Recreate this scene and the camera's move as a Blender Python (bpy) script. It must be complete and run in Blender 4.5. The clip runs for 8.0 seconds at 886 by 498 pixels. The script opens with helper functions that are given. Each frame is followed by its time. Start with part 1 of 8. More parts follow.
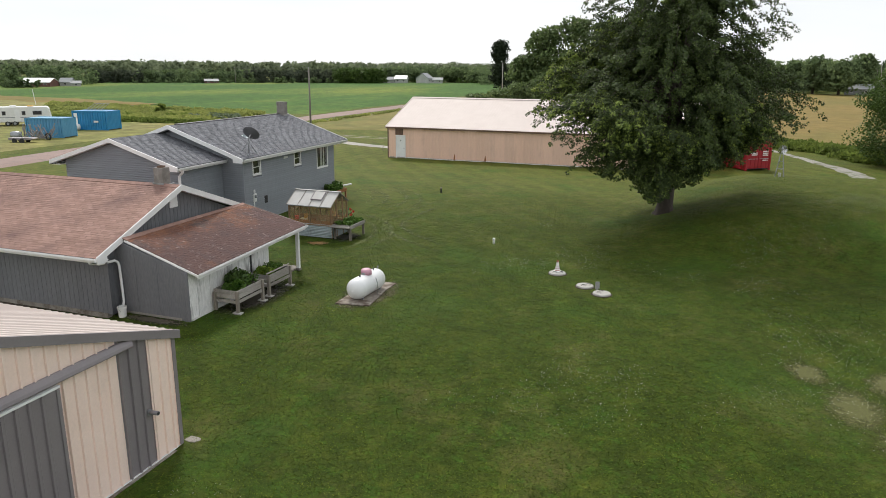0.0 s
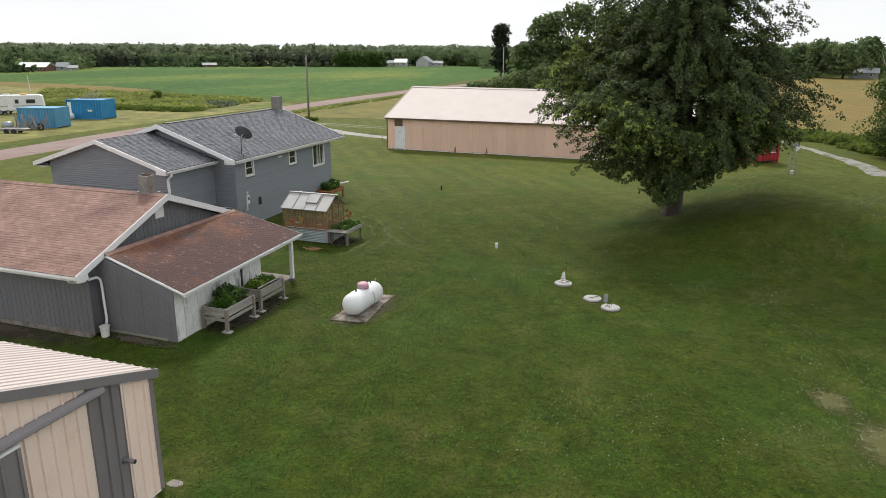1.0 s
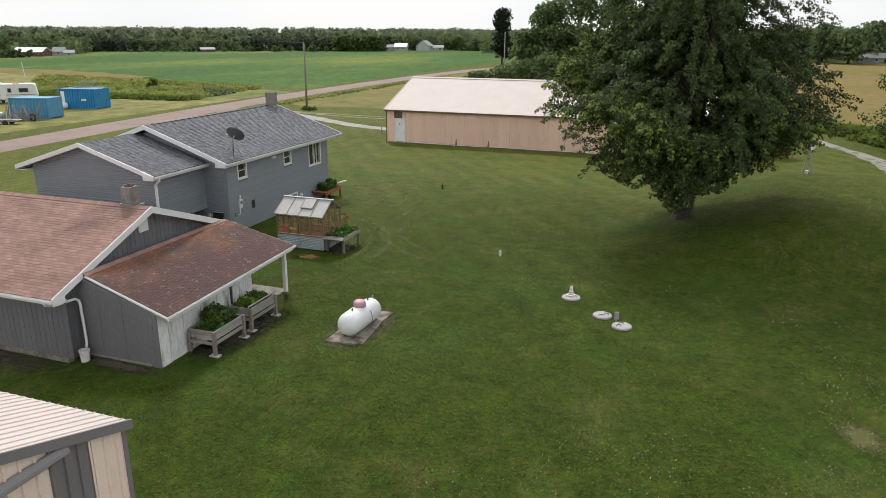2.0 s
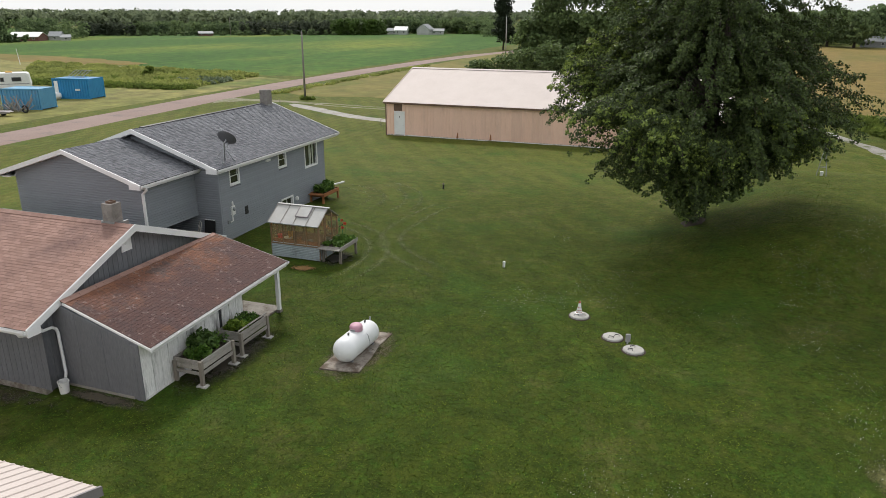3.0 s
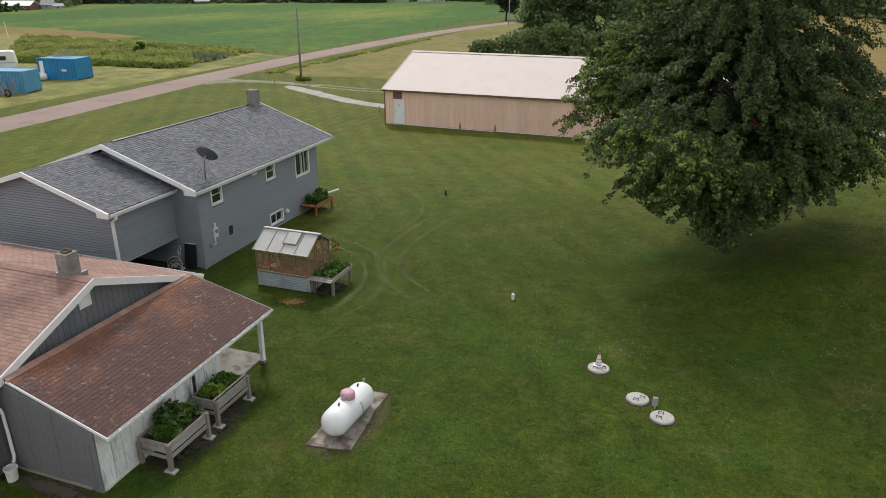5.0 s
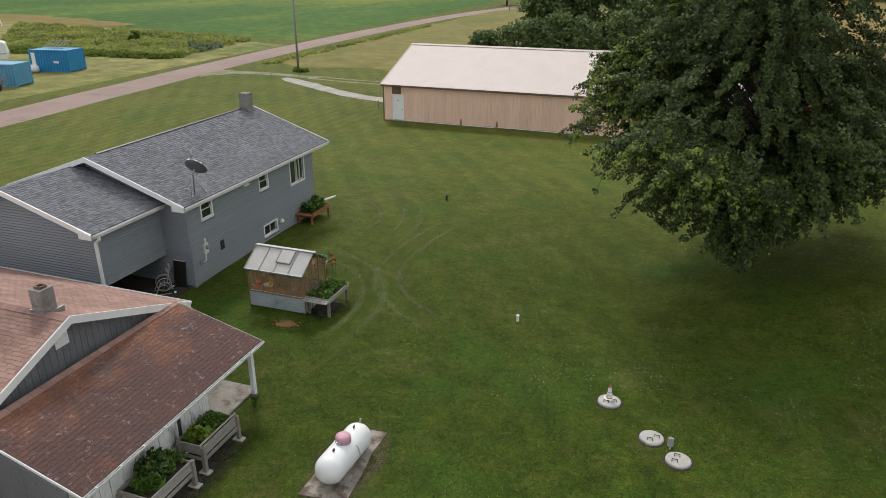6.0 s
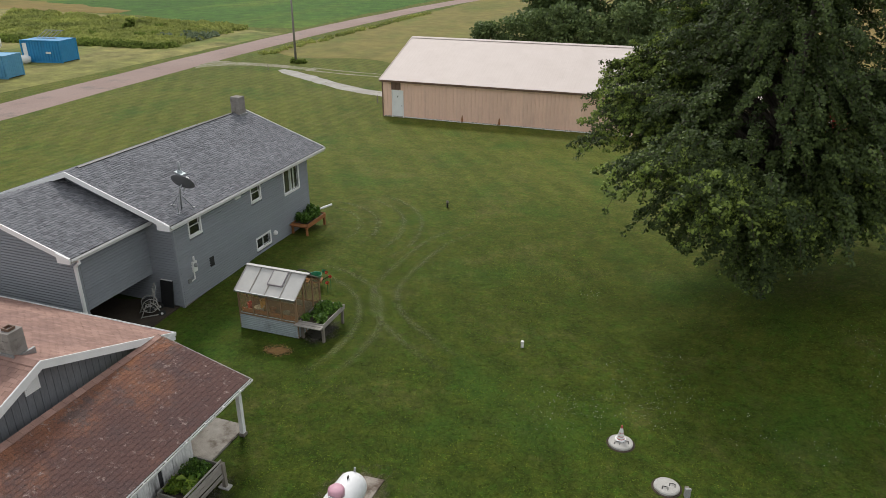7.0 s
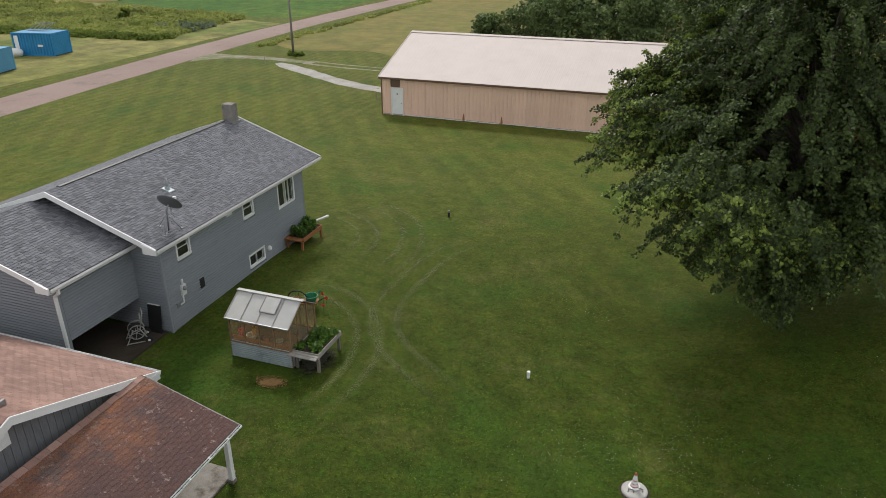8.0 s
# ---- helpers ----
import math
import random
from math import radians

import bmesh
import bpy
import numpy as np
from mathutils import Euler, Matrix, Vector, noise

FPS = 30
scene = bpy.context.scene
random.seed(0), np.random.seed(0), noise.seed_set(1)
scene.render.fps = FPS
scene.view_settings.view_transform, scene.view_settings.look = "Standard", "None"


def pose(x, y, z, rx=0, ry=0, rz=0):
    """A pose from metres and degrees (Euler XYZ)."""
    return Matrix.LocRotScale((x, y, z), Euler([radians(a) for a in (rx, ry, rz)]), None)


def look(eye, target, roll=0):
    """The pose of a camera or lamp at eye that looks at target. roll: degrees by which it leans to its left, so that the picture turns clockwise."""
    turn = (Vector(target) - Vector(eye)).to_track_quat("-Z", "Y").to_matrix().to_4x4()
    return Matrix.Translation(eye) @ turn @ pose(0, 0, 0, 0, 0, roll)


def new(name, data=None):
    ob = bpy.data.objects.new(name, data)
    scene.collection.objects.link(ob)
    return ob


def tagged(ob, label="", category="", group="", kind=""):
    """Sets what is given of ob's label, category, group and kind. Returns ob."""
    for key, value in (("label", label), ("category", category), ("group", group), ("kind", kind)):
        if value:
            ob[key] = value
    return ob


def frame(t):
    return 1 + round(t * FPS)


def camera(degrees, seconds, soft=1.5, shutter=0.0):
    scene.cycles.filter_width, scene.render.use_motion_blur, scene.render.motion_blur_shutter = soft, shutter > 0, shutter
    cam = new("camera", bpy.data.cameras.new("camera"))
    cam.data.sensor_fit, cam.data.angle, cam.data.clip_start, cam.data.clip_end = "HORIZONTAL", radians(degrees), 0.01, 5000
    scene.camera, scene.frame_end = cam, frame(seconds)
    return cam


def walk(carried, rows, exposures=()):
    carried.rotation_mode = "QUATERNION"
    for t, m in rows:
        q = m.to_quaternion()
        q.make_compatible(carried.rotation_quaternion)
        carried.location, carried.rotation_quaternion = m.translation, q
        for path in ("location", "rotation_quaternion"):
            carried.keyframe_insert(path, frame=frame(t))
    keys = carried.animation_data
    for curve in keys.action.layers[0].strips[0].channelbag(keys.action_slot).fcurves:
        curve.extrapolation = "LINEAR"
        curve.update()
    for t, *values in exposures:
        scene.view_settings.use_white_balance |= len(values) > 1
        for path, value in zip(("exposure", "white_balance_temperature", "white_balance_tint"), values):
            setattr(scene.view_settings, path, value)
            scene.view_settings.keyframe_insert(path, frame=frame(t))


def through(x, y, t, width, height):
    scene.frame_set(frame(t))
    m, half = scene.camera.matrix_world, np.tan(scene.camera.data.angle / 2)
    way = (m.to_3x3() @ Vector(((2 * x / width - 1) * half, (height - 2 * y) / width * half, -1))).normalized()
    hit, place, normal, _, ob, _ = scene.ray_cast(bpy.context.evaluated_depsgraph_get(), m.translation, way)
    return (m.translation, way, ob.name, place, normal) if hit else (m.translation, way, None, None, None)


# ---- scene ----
# ---- camera ----
cam = camera(64.0, 8.0, soft=0.5)
PATH = [
    (0, (0.555, -0.111, 8.219), (-0.089, 1.716, 7.722), 0.4),
    (0.5, (0.291, 0.613, 8.552), (-0.351, 2.434, 8.031), 0.4),
    (1, (0.031, 1.349, 8.882), (-0.61, 3.164, 8.339), 0.3),
    (1.5, (-0.278, 2.141, 9.176), (-0.917, 3.95, 8.612), 0.3),
    (3, (-1.139, 4.464, 10.184), (-1.774, 6.253, 9.554), 0.2),
    (3.5, (-1.459, 5.271, 10.539), (-2.091, 7.052, 9.887), 0.2),
    (4, (-1.766, 6.078, 10.907), (-2.396, 7.853, 10.233), 0.2),
    (5.5, (-2.669, 8.521, 11.927), (-3.295, 10.272, 11.191), 0.1),
    (6, (-2.968, 9.315, 12.296), (-3.591, 11.058, 11.539), 0.0),
    (6.5, (-3.282, 10.164, 12.616), (-3.903, 11.899, 11.839), 0.1),
    (7, (-3.593, 11.007, 12.961), (-4.211, 12.734, 12.164), 0.1),
    (7.5, (-3.916, 11.828, 13.32), (-4.531, 13.547, 12.502), 0.1),
    (8, (-4.221, 12.658, 13.631), (-4.835, 14.369, 12.796), 0.0),
]
walk(cam, [(t, look(eye, target, roll)) for t, eye, target, roll in PATH], [(0.0, 0.26), (1.5, 0.20), (3.5, 0.12), (5.5, 0.06), (8.0, 0.0)])

# ---- world and sun: a bright, thin overcast ----
world = bpy.data.worlds.new("overcast_sky")
scene.world = world
world.use_nodes = True
wn, wl = world.node_tree.nodes, world.node_tree.links
wn.clear()
w_out, w_bg = wn.new("ShaderNodeOutputWorld"), wn.new("ShaderNodeBackground")
w_sky = wn.new("ShaderNodeTexSky")
w_sky.sky_type, w_sky.sun_disc = "NISHITA", False
SUN_ELEVATION, SUN_AZIMUTH = 47.0, -34.0
w_sky.sun_elevation, w_sky.sun_rotation = radians(SUN_ELEVATION), radians(SUN_AZIMUTH)
w_tc, w_map, w_noise, w_ramp, w_mix = (wn.new("ShaderNodeTexCoord"), wn.new("ShaderNodeMapping"), wn.new("ShaderNodeTexNoise"),
                                       wn.new("ShaderNodeValToRGB"), wn.new("ShaderNodeMix"))
w_map.inputs["Scale"].default_value = (1.2, 1.2, 5.0)
w_noise.inputs["Scale"].default_value, w_noise.inputs["Detail"].default_value = 2.2, 6.0
w_ramp.color_ramp.elements[0].position, w_ramp.color_ramp.elements[0].color = 0.30, (8.6, 8.95, 9.3, 1)
w_ramp.color_ramp.elements[1].position, w_ramp.color_ramp.elements[1].color = 0.62, (9.6, 9.75, 9.85, 1)
w_mix.data_type, w_mix.inputs["Factor"].default_value = "RGBA", 0.92
wl.new(w_tc.outputs["Generated"], w_map.inputs["Vector"])
wl.new(w_map.outputs["Vector"], w_noise.inputs["Vector"])
wl.new(w_noise.outputs["Fac"], w_ramp.inputs["Fac"])
wl.new(w_sky.outputs["Color"], w_mix.inputs["A"])
wl.new(w_ramp.outputs["Color"], w_mix.inputs["B"])
wl.new(w_mix.outputs["Result"], w_bg.inputs["Color"])
w_bg.inputs["Strength"].default_value = 0.091
wl.new(w_bg.outputs["Background"], w_out.inputs["Surface"])
sun = new("sun", bpy.data.lights.new("sun", "SUN"))
sun.data.energy, sun.data.angle, sun.data.color = 2.3, radians(12), (1.0, 0.96, 0.90)
_el, _az = radians(SUN_ELEVATION), radians(SUN_AZIMUTH)
SUN_FROM = Vector((math.sin(_az) * math.cos(_el), math.cos(_az) * math.cos(_el), math.sin(_el)))
sun.matrix_world = look(SUN_FROM * 60, (0, 0, 0))

# ---- mesh and part helpers ----
ORIGIN = {}


class Shape:
    """Gathers vertices and faces of one mesh."""

    def __init__(self):
        self.v, self.f = [], []

    def add(self, verts, faces):
        n = len(self.v)
        self.v.extend(verts)
        self.f.extend(tuple(i + n for i in f) for f in faces)
        return self

    def box(self, x0, x1, y0, y1, z0, z1):
        return self.add([(x0, y0, z0), (x1, y0, z0), (x1, y1, z0), (x0, y1, z0), (x0, y0, z1), (x1, y0, z1), (x1, y1, z1), (x0, y1, z1)],
                        [(3, 2, 1, 0), (4, 5, 6, 7), (0, 1, 5, 4), (1, 2, 6, 5), (2, 3, 7, 6), (3, 0, 4, 7)])

    def prism(self, poly, to_a, to_b):
        """A polygon, carried to two ends by the functions to_a and to_b."""
        n = len(poly)
        a, b = [tuple(to_a(p)) for p in poly], [tuple(to_b(p)) for p in poly]
        faces = [tuple(range(n))[::-1], tuple(range(n, 2 * n))]
        faces += [(i, (i + 1) % n, n + (i + 1) % n, n + i) for i in range(n)]
        return self.add(a + b, faces)

    def along_x(self, poly, x0, x1):
        return self.prism(poly, lambda p: (x0, p[0], p[1]), lambda p: (x1, p[0], p[1]))

    def along_y(self, poly, y0, y1):
        return self.prism(poly, lambda p: (p[0], y0, p[1]), lambda p: (p[0], y1, p[1]))

    def along_z(self, poly, z0, z1):
        return self.prism(poly, lambda p: (p[0], p[1], z0), lambda p: (p[0], p[1], z1))

    def bar(self, p, q, w, d):
        """A square bar from p to q, w by d across."""
        p, q = Vector(p), Vector(q)
        along = (q - p).normalized()
        side = along.cross(Vector((0, 0, 1)))
        side = side.normalized() if side.length > 1e-4 else Vector((1, 0, 0))
        up = side.cross(along).normalized()
        c = [side * (sx * w / 2) + up * (sy * d / 2) for sx, sy in ((-1, -1), (1, -1), (1, 1), (-1, 1))]
        return self.add([tuple(p + k) for k in c] + [tuple(q + k) for k in c],
                        [(3, 2, 1, 0), (4, 5, 6, 7), (0, 1, 5, 4), (1, 2, 6, 5), (2, 3, 7, 6), (3, 0, 4, 7)])

    def tube(self, points, radii, n=8, closed=False):
        """A round tube along points."""
        pts = [Vector(p) for p in points]
        radii = radii if isinstance(radii, (list, tuple)) else [radii] * len(pts)
        rings, last = [], None
        for i, p in enumerate(pts):
            a = pts[(i - 1) % len(pts)] if closed or i else p
            b = pts[(i + 1) % len(pts)] if closed or i < len(pts) - 1 else p
            d = (b - a).normalized()
            if last is None:
                last = d.orthogonal().normalized()
            last = (last - d * last.dot(d))
            last = last.normalized() if last.length > 1e-5 else d.orthogonal().normalized()
            o = d.cross(last)
            rings.append([tuple(p + (last * math.cos(2 * math.pi * k / n) + o * math.sin(2 * math.pi * k / n)) * radii[i]) for k in range(n)])
        m = len(rings)
        faces = []
        for i in range(m if closed else m - 1):
            j = (i + 1) % m
            faces += [(i * n + k, i * n + (k + 1) % n, j * n + (k + 1) % n, j * n + k) for k in range(n)]
        if not closed:
            faces += [tuple(range(n))[::-1], tuple(range((m - 1) * n, m * n))]
        return self.add([q for r in rings for q in r], faces)

    def ring(self, centre, normal, r, thick, n=24, k=6):
        normal = Vector(normal).normalized()
        a = normal.orthogonal().normalized()
        b = normal.cross(a)
        c = Vector(centre)
        return self.tube([c + a * r * math.cos(2 * math.pi * i / n) + b * r * math.sin(2 * math.pi * i / n) for i in range(n)], thick, k, True)

    def lathe(self, profile, n=24, m=None):
        """Turns (radius, height) pairs round z, then carries them by m."""
        m = m or Matrix.Identity(4)
        verts, faces = [], []
        for r, z in profile:
            verts += [tuple(m @ Vector((r * math.cos(2 * math.pi * k / n), r * math.sin(2 * math.pi * k / n), z))) for k in range(n)]
        for i in range(len(profile) - 1):
            faces += [(i * n + k, i * n + (k + 1) % n, (i + 1) * n + (k + 1) % n, (i + 1) * n + k) for k in range(n)]
        faces += [tuple(range(n))[::-1], tuple(range((len(profile) - 1) * n, len(profile) * n))]
        return self.add(verts, faces)


def mesh_of(name, shape, mat, origin=(0, 0, 0), smooth=False):
    me = bpy.data.meshes.new(name)
    o = origin
    me.from_pydata([(x - o[0], y - o[1], z - o[2]) for x, y, z in shape.v], [], shape.f)
    for m in (mat if isinstance(mat, (list, tuple)) else [mat]):
        me.materials.append(m)
    if smooth:
        me.polygons.foreach_set("use_smooth", [True] * len(me.polygons))
    me.update()
    return me


def mesh_np(name, verts, faces, mat, smooth=False):
    """A mesh from arrays: verts n x 3, faces m x k."""
    me = bpy.data.meshes.new(name)
    k = faces.shape[1]
    me.vertices.add(len(verts))
    me.vertices.foreach_set("co", np.asarray(verts, dtype=np.float32).ravel())
    me.loops.add(faces.size)
    me.loops.foreach_set("vertex_index", faces.astype(np.int32).ravel())
    me.polygons.add(len(faces))
    me.polygons.foreach_set("loop_start", np.arange(0, faces.size, k, dtype=np.int32))
    me.materials.append(mat)
    me.update(calc_edges=True)
    if smooth:
        me.polygons.foreach_set("use_smooth", np.ones(len(faces), dtype=bool))
    return me


def thing(name, at=(0, 0, 0), turn=0.0, label="", category="", group="", kind="", local=False):
    """An empty at the base of a thing. local: its parts are written from that base."""
    ob = new(name)
    ob.empty_display_size = 0.2
    ob.matrix_world = pose(*at, 0, 0, turn)
    ORIGIN[ob] = (0, 0, 0) if local or turn else at
    return tagged(ob, label, category, group, kind)


def part(name, shape, mat, parent, label="", smooth=False, bevel=0.0, kind=""):
    """One mesh object under a thing or a part."""
    o = ORIGIN.get(parent, (0, 0, 0))
    data = shape if isinstance(shape, bpy.types.Mesh) else mesh_of(name, shape, mat, o, smooth)
    ob = new(name, data)
    ob.parent = parent
    ORIGIN[ob] = o
    if bevel:
        mod = ob.modifiers.new("edge", "BEVEL")
        mod.width, mod.segments, mod.limit_method = bevel, 2, "ANGLE"
    return tagged(ob, label, kind=kind)


def piece(name, data, parent, m=None):
    """A piece that shares its mesh with others."""
    ob = new(name, data)
    ob.parent = parent
    if m is not None:
        ob.matrix_basis = m
    return ob


def smooth01(a, b, x):
    t = min(1.0, max(0.0, (x - a) / (b - a)))
    return t * t * (3 - 2 * t)


def terrain(x, y):
    """The height of the ground."""
    z = 0.02
    z -= 0.54 * smooth01(19.0, 11.0, y) * smooth01(-19, -11.5, x)
    z -= 0.14 * smooth01(19.0, 15.0, y) * smooth01(-11.5, -19, x)
    z -= 0.58 * smooth01(44, 61, y)
    z -= 0.62 * smooth01(-32, -48, x) * (1 - smooth01(44, 61, y))
    z -= 0.40 * smooth01(0, 5, x) * smooth01(27, 21, y) * smooth01(11.0, 19.0, y)
    # the flat-topped mound, steepest on its south side
    z += 2.0 * smooth01(30.0, 37.6, y + 0.5 * noise.noise(Vector((x * 0.2, 1.0, 0)))) * smooth01(-5.0, 5.5, x) * smooth01(57.0, 47.5, y) * smooth01(22.0, 12.0, x)
    z += 0.40 * math.exp(-((x + 24.5) / 6.5) ** 2 - ((y - 35.5) / 7.5) ** 2)
    z += 0.05 * noise.noise(Vector((x * 0.09, y * 0.09, 3.1)))
    return z


# ---- materials ----
def material(name):
    m = bpy.data.materials.new(name)
    m.use_nodes = True
    nt = m.node_tree
    return m, nt.nodes, nt.links, nt.nodes["Principled BSDF"]


def rgb(c):
    return (c[0], c[1], c[2], 1.0)


def ramp(nodes, links, fac, stops):
    r = nodes.new("ShaderNodeValToRGB")
    e = r.color_ramp.elements
    while len(e) < len(stops):
        e.new(0.5)
    for el, (p, c) in zip(e, stops):
        el.position, el.color = p, rgb(c)
    links.new(fac, r.inputs["Fac"])
    return r.outputs["Color"]


def noise_of(nodes, links, scale, detail=4.0, rough=0.55, stretch=(1, 1, 1), coords="Position", offset=(0, 0, 0)):
    tc, mp, nz = nodes.new("ShaderNodeNewGeometry"), nodes.new("ShaderNodeMapping"), nodes.new("ShaderNodeTexNoise")
    mp.inputs["Scale"].default_value, mp.inputs["Location"].default_value = stretch, offset
    nz.inputs["Scale"].default_value, nz.inputs["Detail"].default_value, nz.inputs["Roughness"].default_value = scale, detail, rough
    links.new(tc.outputs[coords], mp.inputs["Vector"])
    links.new(mp.outputs["Vector"], nz.inputs["Vector"])
    return nz.outputs["Fac"]


def blend(nodes, links, a, b, fac, mode="MIX"):
    mx = nodes.new("ShaderNodeMix")
    mx.data_type, mx.blend_type = "RGBA", mode
    for key, val in (("A", a), ("B", b)):
        if isinstance(val, (tuple, list)):
            mx.inputs[key].default_value = rgb(val)
        else:
            links.new(val, mx.inputs[key])
    if isinstance(fac, float):
        mx.inputs["Factor"].default_value = fac
    else:
        links.new(fac, mx.inputs["Factor"])
    return mx.outputs["Result"]


def bump(nodes, links, bsdf, height, strength=0.3, distance=0.02):
    b = nodes.new("ShaderNodeBump")
    b.inputs["Strength"].default_value, b.inputs["Distance"].default_value = strength, distance
    links.new(height, b.inputs["Height"])
    links.new(b.outputs["Normal"], bsdf.inputs["Normal"])


def plain(name, a, b, rough=0.6, metal=0.0, scale=2.0, grain=60.0, stretch=(1, 1, 1), relief=0.15, dist=0.004, dirt=None, dirt_scale=1.3, dirt_at=(0.55, 0.75), spread=0.0, speck=0.0):
    """A surface between two tones, with large stains, fine grain, relief and, per piece, a little spread of tone."""
    m, n, l, p = material(name)
    big = noise_of(n, l, scale, 5.0, 0.6, stretch)
    fine = noise_of(n, l, grain, 3.0, 0.6, stretch, offset=(3, 1, 7))
    col = ramp(n, l, big, [(0.3, a), (0.7, b)])
    lo_, hi_ = (1 - speck, 1 + speck * 0.6) if speck else (0.78, 1.12)
    tone = ramp(n, l, fine, [(0.25, (lo_,) * 3), (0.75, (hi_,) * 3)])
    col = blend(n, l, col, tone, 1.0, "MULTIPLY")
    if dirt:
        d = noise_of(n, l, dirt_scale, 8.0, 0.7, stretch, offset=(11, 5, 2))
        f = ramp(n, l, d, [(dirt_at[0], (0, 0, 0)), (dirt_at[1], (1, 1, 1))])
        col = blend(n, l, col, dirt, f)
    if spread:
        oi, geo, add = n.new("ShaderNodeObjectInfo"), n.new("ShaderNodeNewGeometry"), n.new("ShaderNodeMath")
        add.operation = "ADD"
        l.new(oi.outputs["Random"], add.inputs[0])
        l.new(geo.outputs["Random Per Island"], add.inputs[1])
        fr = n.new("ShaderNodeMath")
        fr.operation = "FRACT"
        l.new(add.outputs[0], fr.inputs[0])
        t = ramp(n, l, fr.outputs[0], [(0.0, (1 - spread,) * 3), (1.0, (1 + spread,) * 3)])
        col = blend(n, l, col, t, 1.0, "MULTIPLY")
    l.new(col, p.inputs["Base Color"])
    p.inputs["Roughness"].default_value, p.inputs["Metallic"].default_value = rough, metal
    bump(n, l, p, fine, relief, dist)
    return m


def leafy(name, dark, light, rough=0.55, through=0.25, clump=0.35, vary=0.18):
    """Foliage: tone by leaf, some light passing through."""
    m, n, l, p = material(name)
    geo = n.new("ShaderNodeNewGeometry")
    big = noise_of(n, l, clump, 3.0)
    c1 = ramp(n, l, geo.outputs["Random Per Island"], [(0.0, dark), (0.75, tuple((a + b) / 2 for a, b in zip(dark, light))), (1.0, light)])
    c2 = ramp(n, l, big, [(0.3, (1 - vary, 1 - 0.9 * vary, 1 - vary)), (0.7, (1 + vary, 1 + 0.9 * vary, 1 + 0.2 * vary))])
    col = blend(n, l, c1, c2, 1.0, "MULTIPLY")
    l.new(col, p.inputs["Base Color"])
    p.inputs["Roughness"].default_value, p.inputs["Specular IOR Level"].default_value = rough, 0.25
    tr, mx, out = n.new("ShaderNodeBsdfTranslucent"), n.new("ShaderNodeMixShader"), n["Material Output"]
    l.new(col, tr.inputs["Color"])
    mx.inputs["Fac"].default_value = through
    l.new(p.outputs["BSDF"], mx.inputs[1])
    l.new(tr.outputs["BSDF"], mx.inputs[2])
    l.new(mx.outputs["Shader"], out.inputs["Surface"])
    return m


